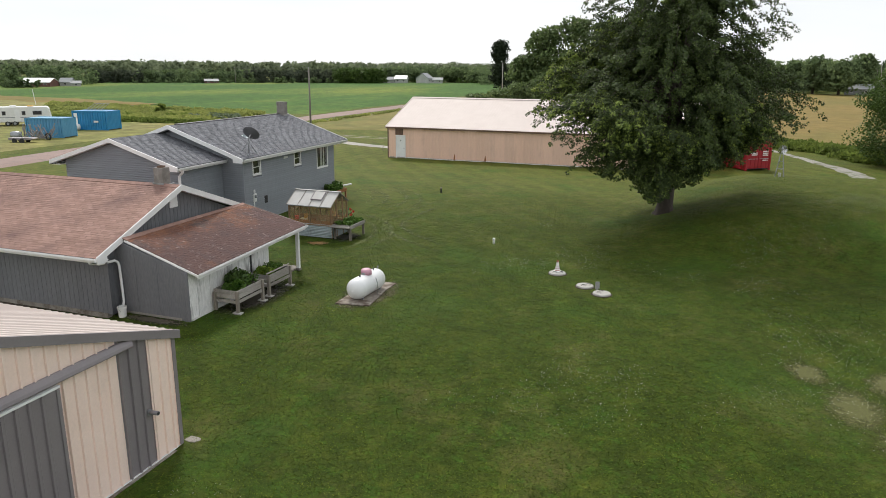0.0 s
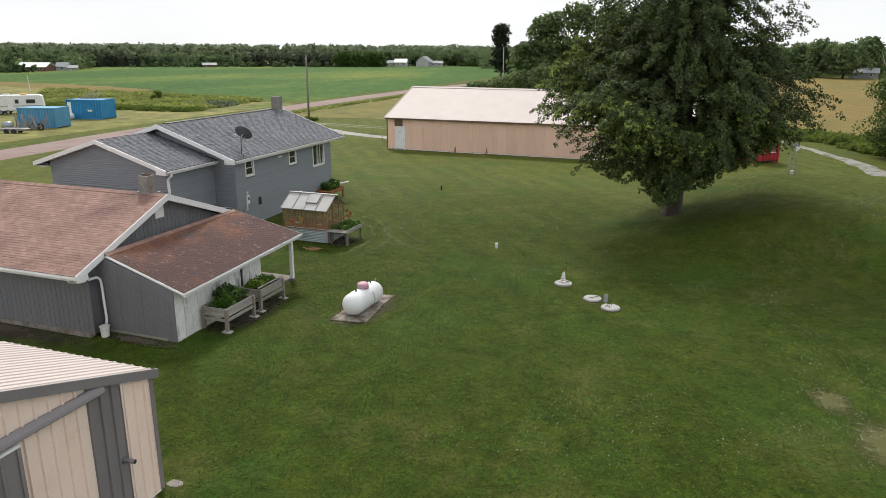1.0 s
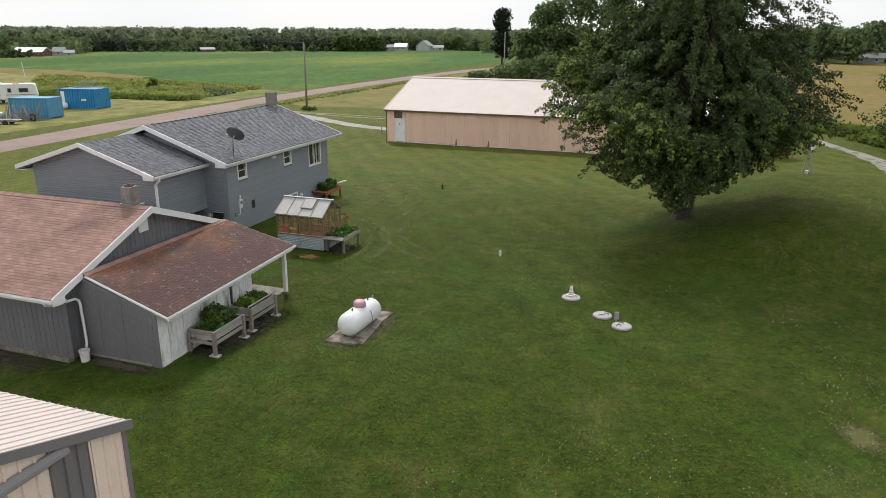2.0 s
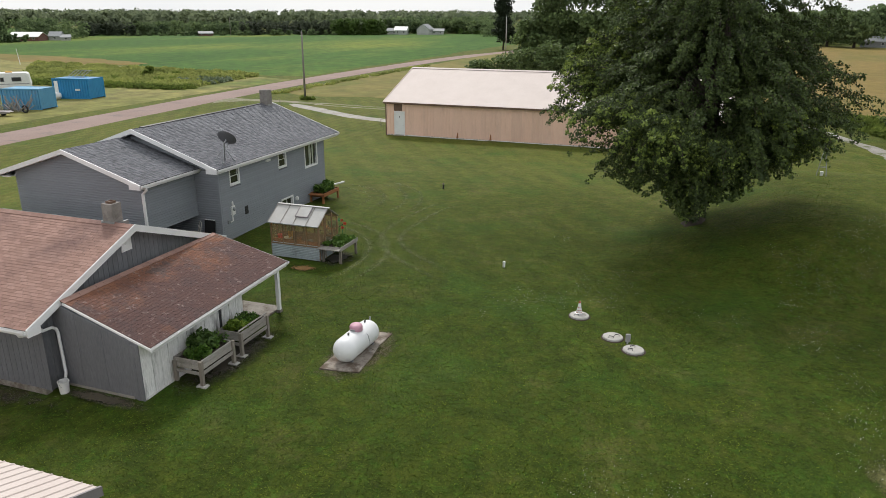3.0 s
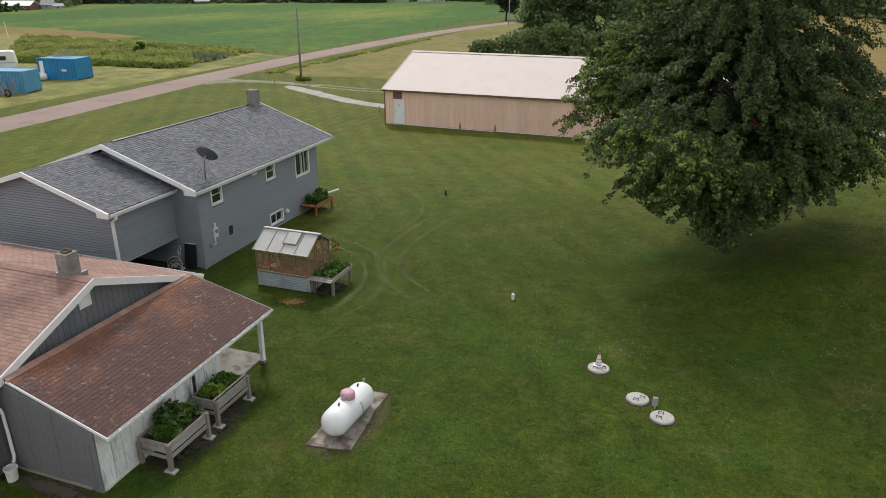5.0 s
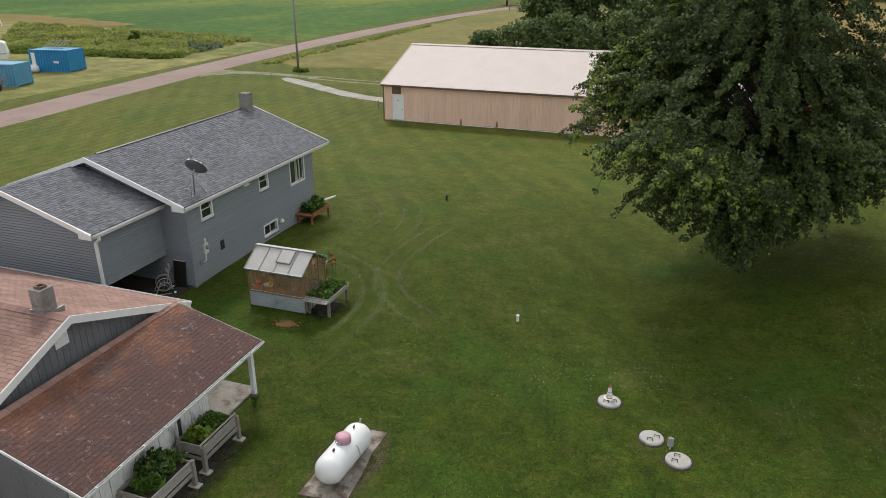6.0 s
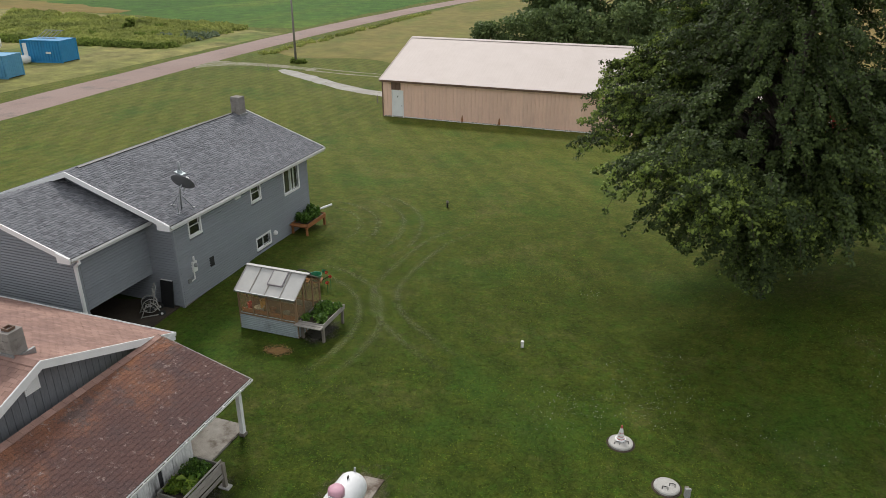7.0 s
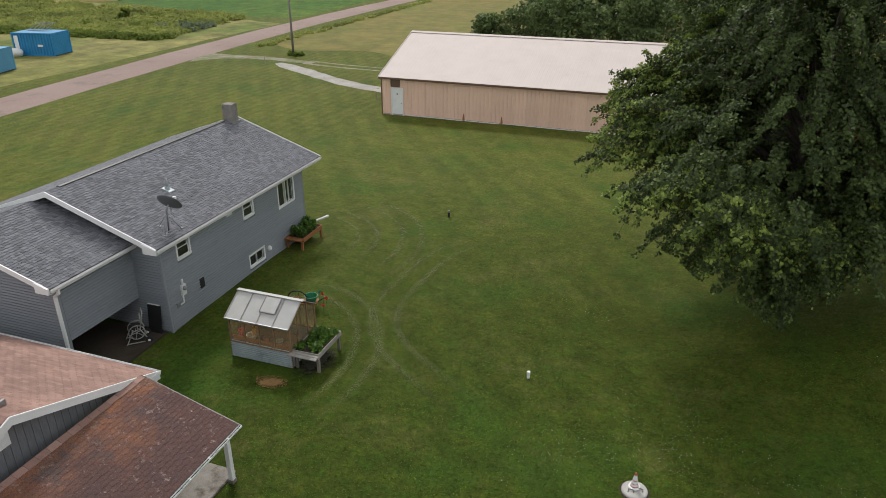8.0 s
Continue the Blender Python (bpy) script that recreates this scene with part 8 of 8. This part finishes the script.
for f in (GY0, GY1):
    for k in range(5):
        x = GHX0 + 0.03 + k * (GHX1 - GHX0 - 0.06) / 4
        part("post", Shape().box(x - 0.022, x + 0.022, f - 0.022, f + 0.022, 0.72, GEV), FRAME_WOOD, gh)
    part("rail", Shape().box(GHX0, GHX1, f - 0.024, f + 0.024, 0.70, 0.76), FRAME_WOOD, gh)
    part("rail", Shape().box(GHX0, GHX1, f - 0.024, f + 0.024, GEV - 0.05, GEV + 0.01), FRAME_WOOD, gh)
    for k in range(4):
        x0 = GHX0 + 0.052 + k * (GHX1 - GHX0 - 0.06) / 4
        x1 = x0 + (GHX1 - GHX0 - 0.06) / 4 - 0.044
        p_ = part("panel", Shape().box(x0, x1, f - 0.006, f + 0.006, 0.76, GEV - 0.05), POLY, gh, "milky translucent panel")
        p_.visible_shadow = False
for f in (GHX0, GHX1):
    for y in (GY0 + 0.02, 30.18, 30.82, GY1 - 0.02):
        zt = GRG - abs(y - 30.5) * 0.64
        part("post", Shape().box(f - 0.022, f + 0.022, y - 0.026, y + 0.026, GB, zt - 0.03), FRAME_WOOD, gh)
    for y0, y1 in ((GY0 + 0.05, 30.15), (30.21, 30.79), (30.85, GY1 - 0.05)):
        za, zb = GRG - abs(y0 - 30.5) * 0.64 - 0.05, GRG - abs(y1 - 30.5) * 0.64 - 0.05
        p_ = part("panel", Shape().along_x([(y0, 0.76), (y1, 0.76), (y1, zb), (y0, za)], f - 0.006, f + 0.006), POLY, gh)
        p_.visible_shadow = False
for sgn, ye in ((-1, GY0 - 0.10), (1, GY1 + 0.10)):
    ze = GRG - 0.94 * 0.62
    for k in range(4):
        x0 = GHX0 - 0.05 + k * 0.61
        part("roof_panel", Shape().along_x([(ye, ze), (30.5, GRG), (30.5, GRG + 0.012), (ye, ze + 0.012)], x0 + 0.015, x0 + 0.595), POLY_ROOF, gh, "white double-wall roof panel")
    for k in range(5):
        x0 = GHX0 - 0.05 + k * 0.61
        part("rafter_cap", Shape().along_x([(ye - sgn * -0.01, ze + 0.012), (30.5, GRG + 0.012), (30.5, GRG + 0.035), (ye, ze + 0.035)], x0 - 0.016, x0 + 0.016), OLD_WOOD, gh)
part("ridge_board", Shape().box(GHX0 - 0.08, GHX1 + 0.12, 30.43, 30.57, GRG + 0.02, GRG + 0.045), POLY_ROOF, gh, "pale ridge board")
part("eave_strip", Shape().box(GHX0 - 0.06, GHX1 + 0.06, GY0 - 0.13, GY0 - 0.095, 1.63, 1.675), METAL, gh)
zh = lambda y: GRG - abs(y - 30.5) * 0.62
hatch = part("roof_hatch", Shape().along_x([(29.93, zh(29.93) + 0.045), (30.40, zh(30.40) + 0.05), (30.40, zh(30.40) + 0.07), (29.93, zh(29.93) + 0.07)], -16.88, -16.32), POLY_ROOF, gh, "hinged roof vent panel")
part("hatch_frame", Shape().bar((-16.9, 29.91, zh(29.91) + 0.05), (-16.3, 29.91, zh(29.91) + 0.05), 0.03, 0.045).bar((-16.89, 29.91, zh(29.91) + 0.06), (-16.89, 30.42, zh(30.42) + 0.06), 0.03, 0.04).bar((-16.31, 29.91, zh(29.91) + 0.06), (-16.31, 30.42, zh(30.42) + 0.06), 0.03, 0.04), STEEL_GREY, hatch)
shelf = thing("potting_shelf", (-16.83, 30.0, GB), label="slatted wooden shelf inside the greenhouse", category="shelf")
for k in range(3):
    part("slat", Shape().box(GHX0 + 0.1, GHX1 - 0.1, 29.78 + 0.13 * k, 29.88 + 0.13 * k, 0.78, 0.80), FRAME_WOOD, shelf)
part("bench_back", Shape().box(GHX0 + 0.08, GHX1 - 0.08, 30.20, 30.225, 0.70, 1.12), FRAME_WOOD, shelf, "orange-brown board behind the shelf")
part("bench_front", Shape().box(GHX0 + 0.08, GHX1 - 0.08, 29.72, 29.74, 0.76, 0.93), CEDAR, shelf, "orange-brown front board")
for x in (GHX0 + 0.12, GHX1 - 0.12):
    for y in (29.8, 30.12):
        part("leg", Shape().box(x - 0.02, x + 0.02, y - 0.02, y + 0.02, GB, 0.78), FRAME_WOOD, shelf)
for x, y, rr, h, m_, nm, lab in ((-17.72, 29.95, 0.12, 0.24, RED_PLASTIC, "plant_pot", "red plastic pot on the greenhouse shelf"), (-17.32, 29.92, 0.17, 0.16, WHITE, "basin", "white basin on the greenhouse shelf"),
                                 (-17.30, 30.1, 0.11, 0.34, YELLOW_PLASTIC, "watering_can", "yellow watering can on the greenhouse shelf"), (-16.25, 29.95, 0.13, 0.12, PIPE_GREY, "tray", "grey tray on the greenhouse shelf"),
                                 (-16.75, 29.9, 0.12, 0.2, CEDAR, "plant_pot", "terracotta pot on the greenhouse shelf")):
    ob = thing(nm, (x, y, 0.80), label=lab, category=nm.replace("_", " "), local=True)
    part("body", Shape().lathe([(rr * 0.75, 0), (rr, h * 0.9), (rr * 1.08, h), (rr * 0.9, h), (rr * 0.7, 0.02), (0, 0.02)], 16), m_, ob)


# ---- raised beds ----
def sprout(parent, x0, x1, y0, y1, z, h, n, mat, seed, card=0.10, name="foliage"):
    rng = np.random.default_rng(seed)
    c = []
    for _ in range(max(3, n // 45)):
        cx, cy, hh, rr = rng.uniform(x0, x1), rng.uniform(y0, y1), h * rng.uniform(0.55, 1.0), rng.uniform(0.09, 0.17)
        p = ball_points(45, rng, 0.1) * np.array((rr, rr, hh * 0.5))
        c.append(p + np.array((cx, cy, z + hh * 0.5)))
    c = np.concatenate(c)
    o = ORIGIN[parent]
    v, f = leaf_cards(c - np.array(o), card, -0.3, rng, 1.3)
    return part(name, mesh_np(name, v, f, mat), mat, parent, kind="stuff")


def raised_bed(x0, x1, y0, y1, label, seed):
    bed = thing("raised_planter", ((x0 + x1) / 2, (y0 + y1) / 2, 0.0), label=label, category="planter", group="raised planters by the lean-to")
    zt, zb = 0.80, 0.50
    for y, n in ((y0, -1), (y1, 1)):
        for k in range(2):
            part("board", Shape().box(x0, x1, min(y, y + n * 0.035), max(y, y + n * 0.035), zb + 0.005 + 0.15 * k, zb + 0.145 + 0.15 * k), OLD_WOOD, bed, bevel=0.004)
    for x, n in ((x0, -1), (x1, 1)):
        for k in range(2):
            part("board", Shape().box(min(x, x + n * 0.035), max(x, x + n * 0.035), y0 - 0.035, y1 + 0.035, zb + 0.005 + 0.15 * k, zb + 0.145 + 0.15 * k), OLD_WOOD, bed, bevel=0.004)
    part("board", Shape().box(x1 + 0.035, x1 + 0.065, y0, y1, 0.36, 0.47), OLD_WOOD, bed, bevel=0.004)
    part("board", Shape().box(x0, x1, y0 - 0.065, y0 - 0.035, 0.36, 0.46), OLD_WOOD, bed, bevel=0.004)
    part("soil", Shape().box(x0, x1, y0, y1, zb, zt - 0.10), SOIL, bed)
    for x, dx in ((x0 + 0.02, 0), (x1 + 0.04, 1)):
        for y, dy in ((y0 - 0.05, -1), (y1 - 0.06, 1)):
            ya = y if dy < 0 else y + 0.10
            leg = part("leg", Shape().box(x - 0.05, x + 0.055, ya - 0.05, ya + 0.05, 0.05, 0.80 if dx else 0.7), POST_WOOD, bed, bevel=0.005)
            if dx:
                part("foot_board", Shape().box(x - 0.16, x + 0.15, ya - 0.10, ya + 0.10, 0.0, 0.055), LID_CONCRETE, leg, "pale foot board", bevel=0.006)
    return bed


b1 = raised_bed(-14.56, -13.68, 19.22, 20.62, "weathered grey raised planter full of dark vegetables", 1)
sprout(b1, -14.45, -13.9, 19.75, 20.45, 0.70, 0.62, 1500, DARK_HERB, 71, 0.11)
sprout(b1, -14.4, -13.8, 20.2, 20.6, 0.70, 0.42, 800, HERB, 72, 0.07)
sprout(b1, -14.3, -13.8, 19.4, 19.8, 0.70, 0.30, 300, HERB, 73, 0.22)
b2 = raised_bed(-14.50, -13.74, 21.22, 22.58, "weathered grey raised planter with lettuce and herbs", 2)
sprout(b2, -14.4, -13.85, 21.35, 21.85, 0.70, 0.26, 500, LETTUCE, 74, 0.16)
sprout(b2, -14.4, -13.85, 21.9, 22.4, 0.70, 0.36, 1500, HERB, 75, 0.06)
part("board", Shape().box(-13.74, -13.71, 21.1, 22.62, 0.86, 0.90), OLD_WOOD, b2)

bed3 = thing("raised_bed", (-15.15, 30.55, 0.1), label="low timber raised bed of leafy greens by the greenhouse", category="planter")
for x, n in ((-15.62, -1), (-14.72, 1)):
    part("board", Shape().box(min(x, x + n * 0.03), max(x, x + n * 0.03), 29.72, 31.38, 0.62, 0.80), OLD_WOOD, bed3, bevel=0.004)
for y, n in ((29.78, -1), (31.34, 1)):
    part("board", Shape().box(-15.62, -14.72, min(y, y + n * 0.03), max(y, y + n * 0.03), 0.62, 0.80), OLD_WOOD, bed3, bevel=0.004)
part("shelf_board", Shape().box(-15.70, -14.66, 29.48, 29.62, 0.72, 0.745).box(-15.70, -14.66, 29.63, 29.74, 0.735, 0.76), OLD_WOOD, bed3)
part("soil", Shape().box(-15.62, -14.72, 29.78, 31.34, 0.60, 0.74), SOIL, bed3)
for x in (-15.58, -14.76):
    for y in (29.84, 31.28):
        part("leg", Shape().box(x - 0.045, x + 0.045, y - 0.045, y + 0.045, 0.0, 0.64), POST_WOOD, bed3)
sprout(bed3, -15.55, -14.80, 29.86, 31.25, 0.72, 0.24, 2600, HERB, 76, 0.085)

bed4 = thing("raised_bed", (-20.35, 38.7, 0.3), label="orange cedar raised bed with herbs against the house", category="planter")
for x, n in ((-20.74, -1), (-19.92, 1)):
    part("board", Shape().box(min(x, x + n * 0.03), max(x, x + n * 0.03), 37.85, 39.55, 0.62, 0.82), CEDAR, bed4, bevel=0.004)
for y, n in ((37.85, -1), (39.55, 1)):
    part("board", Shape().box(-20.74, -19.92, min(y, y + n * 0.03), max(y, y + n * 0.03), 0.62, 0.82), CEDAR, bed4, bevel=0.004)
part("shelf_board", Shape().box(-20.74, -19.88, 37.60, 37.82, 0.76, 0.785), CEDAR, bed4)
part("soil", Shape().box(-20.74, -19.92, 37.85, 39.55, 0.60, 0.76), SOIL, bed4)
for x in (-20.70, -19.95):
    for y in (37.82, 39.5):
        part("leg", Shape().box(x - 0.045, x + 0.045, y - 0.045, y + 0.045, 0.2, 0.66), CEDAR, bed4)
sprout(bed4, -20.65, -20.05, 38.0, 39.4, 0.74, 0.55, 1800, HERB, 77, 0.09)
plank = thing("white_pipe", (-20.1, 40.1, 0.8), label="white pipe resting on the cedar bed", category="pipe")
part("pipe", Shape().tube([(-20.45, 39.45, 0.86), (-20.02, 40.45, 0.92)], 0.055, 10), WHITE, plank, smooth=True)

# ---- hose reel, garden ornaments ----
fz = terrain(-21.6, 29.4)
reel = thing("hose_reel_cart", (-21.62, 29.22, fz), 47, "cream tubular hose reel cart with black hose beside the open bay", "hose reel", local=True)
reel.scale = (1.15, 1.15, 1.15)
for sy in (-1, 1):
    part("side_frame", Shape().tube([(-0.34, sy * 0.21, 0.03), (-0.30, sy * 0.21, 0.10), (-0.12, sy * 0.21, 0.48), (0.10, sy * 0.21, 0.50), (0.30, sy * 0.21, 0.10), (0.20, sy * 0.21, 0.06), (-0.30, sy * 0.21, 0.08)], 0.017, 6), CREAM_TUBE, reel, smooth=True)
    flange = part("reel_rim", Shape().ring((0, sy * 0.17, 0.40), (0, 1, 0), 0.23, 0.015, 28, 6), CREAM_TUBE, reel, smooth=True)
    for k in range(3):
        a = k * math.pi / 3 + 0.3
        part("spoke", Shape().bar((-0.22 * math.cos(a), sy * 0.17, 0.40 - 0.22 * math.sin(a)), (0.22 * math.cos(a), sy * 0.17, 0.40 + 0.22 * math.sin(a)), 0.016, 0.016), CREAM_TUBE, flange)
    wheel = part("wheel", Shape().lathe([(0.0, -0.03), (0.10, -0.03), (0.115, -0.015), (0.115, 0.015), (0.10, 0.03), (0.0, 0.03)], 18, pose(0.30, sy * 0.26, 0.115, 90, 0, 0)), RUBBER, reel)
    part("hub_cap", Shape().lathe([(0.0, -0.036), (0.04, -0.036), (0.04, 0.036), (0.0, 0.036)], 12, pose(0.30, sy * 0.26, 0.115, 90, 0, 0)), WHITE, wheel)
part("handle", Shape().tube([(0.10, -0.21, 0.50), (0.22, -0.20, 0.98), (0.24, -0.17, 1.02), (0.24, 0.17, 1.02), (0.22, 0.20, 0.98), (0.10, 0.21, 0.50)], 0.017, 6), CREAM_TUBE, reel, smooth=True)
part("handle_tray", Shape().box(0.14, 0.19, -0.20, 0.20, 0.74, 0.84), CREAM_TUBE, reel)
for k in range(7):
    part("hose_coil", Shape().ring((0, -0.13 + 0.043 * k, 0.40), (0, 1, 0), 0.17 + 0.012 * (k % 3), 0.024, 24, 6), BLACK, reel, smooth=True)
part("crank", Shape().tube([(0, -0.17, 0.40), (0, -0.24, 0.40), (-0.12, -0.24, 0.46), (-0.12, -0.30, 0.46)], 0.014, 6), CREAM_TUBE, reel)
board = thing("black_board", (-21.38, 29.98, fz), 0, "black panel leaning against the house wall", "board", local=True)
part("panel", Shape().prism([(-0.28, 0.0), (0.28, 0.0), (0.28, 1.12), (-0.28, 1.12)], lambda p: (p[0], -0.16 + 0.14 * p[1] / 1.1, p[1]), lambda p: (p[0], -0.11 + 0.14 * p[1] / 1.1, p[1])), BLACK, board, bevel=0.01)
part("top_strip", Shape().box(-0.26, 0.26, -0.03, 0.03, 1.12, 1.135), WHITE, board)

oz = terrain(-17.5, 34.3)
cartw = thing("wagon_wheel", (-17.55, 33.30, oz), 30, "old spoked wagon wheel with rusty hub in the grass", "wheel", local=True)
part("rim", Shape().ring((0, 0, 0.42), (0.25, 1, 0.25), 0.36, 0.028, 26, 6), BLACK, cartw)
nrm = Vector((0.25, 1, 0.25)).normalized()
u_ = nrm.orthogonal().normalized()
w_ = nrm.cross(u_)
for k in range(6):
    a = math.pi * k / 6
    d = (u_ * math.cos(a) + w_ * math.sin(a)) * 0.35
    part("spoke", Shape().bar(Vector((0, 0, 0.42)) - d, Vector((0, 0, 0.42)) + d, 0.02, 0.02), FRAME_WOOD, cartw)
part("hub", Shape().tube([Vector((0, 0, 0.42)) - nrm * 0.06, Vector((0, 0, 0.42)) + nrm * 0.06], 0.06, 10), CEDAR, cartw)
gnome = thing("garden_cart", (-17.05, 33.45, oz), 20, "small rusty cart with green plastic tub", "cart", local=True)
part("tub", Shape().lathe([(0.16, 0.30), (0.24, 0.55), (0.26, 0.55), (0.17, 0.29), (0, 0.29)], 18), GREEN_PLASTIC, gnome)
part("bed", Shape().box(-0.45, 0.25, -0.22, 0.22, 0.24, 0.29), CEDAR, gnome)
for sy in (-1, 1):
    part("wheel", Shape().ring((-0.05, sy * 0.26, 0.24), (0, 1, 0), 0.20, 0.022, 20, 6), RUBBER, gnome)
part("handle", Shape().tube([(0.25, 0, 0.27), (0.6, 0, 0.5)], 0.018, 6), BLACK, gnome)
for k, (x, y, h, m_) in enumerate(((-16.62, 33.6, 0.62, RED_PLASTIC), (-16.42, 33.5, 0.52, RED_PLASTIC), (-16.37, 33.15, 0.42, RED_PLASTIC), (-16.85, 33.75, 0.6, GREEN_PLASTIC), (-18.9, 32.9, 0.6, GREEN_PLASTIC))):
    ob = thing("pinwheel", (x, y, oz), 15 * k, "bright plastic garden pinwheel on a thin stake", "pinwheel", "garden pinwheels", local=True)
    part("stake", Shape().tube([(0, 0, -0.05), (0, 0, h)], 0.008, 5), GREEN_PLASTIC, ob)
    for j in range(5):
        a = 2 * math.pi * j / 5
        c, s_ = math.cos(a), math.sin(a)
        part("petal", Shape().prism([(0.01, -0.01), (0.07, -0.035), (0.085, 0.02), (0.02, 0.02)], lambda p: (p[0] * c - p[1] * s_, -0.02 - p[1] * 0.4, h + p[0] * s_ + p[1] * c), lambda p: (p[0] * c - p[1] * s_, -0.014 - p[1] * 0.4, h + p[0] * s_ + p[1] * c)), m_, ob)
bucket = thing("white_bucket", (-17.14, 17.62, terrain(-17.1, 17.6) - 0.01), label="white plastic bucket under the downspout", category="bucket", local=True)
part("pail", Shape().lathe([(0.125, 0), (0.145, 0.33), (0.16, 0.33), (0.16, 0.37), (0.138, 0.37), (0.118, 0.02), (0, 0.02)], 20), WHITE, bucket)
part("bail", Shape().ring((0, 0, 0.30), (1, 0.2, 0.5), 0.16, 0.005, 24, 4), METAL, bucket)
dirt = tagged(new("bay_floor", mesh_of("bay_floor", Shape().box(-25.1, -21.0, 26.95, 30.04, -0.2, terrain(-22, 29) + 0.06), SOIL)), "dark bare ground inside the open bay", "floor", kind="structure")

# ---- grass blades and clover on the near lawn ----
rng = np.random.default_rng(23)
N = 560000
gx, gy = rng.uniform(-19.0, 12.5, N), 8.0 + 40 * rng.uniform(0, 1, N) ** 1.35
fade = np.clip((gx + 19.0) / 4, 0, 1) * np.clip((12.5 - gx) / 3, 0, 1) * np.clip((48 - gy) / 14, 0, 1)
keep = (rng.uniform(0, 1, N) < fade) & ~((gx < -14.55) & (gy > 17.9) & (gy < 25.0)) & ~((gx < -17.3) & (gy > 17.3)) & ~((gx < -15.6) & (gy > 29.6) & (gy < 31.4)) & ~((gx < -10.2) & (gy < 12.25)) & ~((gx < -9.7) & (gy > 21.1) & (gy < 24.3) & (gx > -11.2))
for lx, ly in ((-2.98, 26.46), (-2.24, 25.72), (-4.31, 27.84)):
    keep &= (gx - lx) ** 2 + (gy - ly) ** 2 > 0.15
gx, gy = gx[keep], gy[keep]
gz_ = np.array([terrain(a, b) for a, b in zip(gx, gy)])
n = len(gx)
ang, hgt, wid = rng.uniform(0, 2 * np.pi, n), rng.uniform(0.010, 0.032, n), rng.uniform(0.010, 0.024, n)
lx, ly = rng.normal(0, 0.040, n), rng.normal(0, 0.040, n)
c = np.stack([gx, gy, gz_ - 0.004], axis=1)
side = np.stack([np.cos(ang) * wid, np.sin(ang) * wid, np.zeros(n)], axis=1)
tip = c + np.stack([lx, ly, hgt], axis=1)
v = np.stack([c - side, c + side, tip], axis=1).reshape(-1, 3)
tagged(new("grass", mesh_np("grass", v, np.arange(3 * n).reshape(n, 3), BLADE)), "short mown grass blades on the lawn", "grass", kind="stuff")
M_ = 34000
fx, fy = rng.uniform(-12, 11, M_), rng.uniform(10, 44, M_)
dens = np.array([noise.noise(Vector((a * 0.22, b * 0.22, 1.7))) + 0.45 * noise.noise(Vector((a * 0.8, b * 0.8, 4.7))) for a, b in zip(fx, fy)])
keep = dens + 0.03 * (fx - 1.5) - 0.05 * np.clip(fy - 33, 0, 9) > 0.18 * rng.uniform(0.2, 1.8, M_)
fx, fy = fx[keep], fy[keep]
fz_ = np.array([terrain(a, b) for a, b in zip(fx, fy)]) + rng.uniform(0.03, 0.07, len(fx))
v, f = leaf_cards(np.stack([fx, fy, fz_], axis=1), 0.026, 0.0, rng, 1.0)
tagged(new("clover_flowers", mesh_np("clover_flowers", v, f, CLOVER)), "small white clover flowers scattered in the lawn", "flowers", kind="stuff")
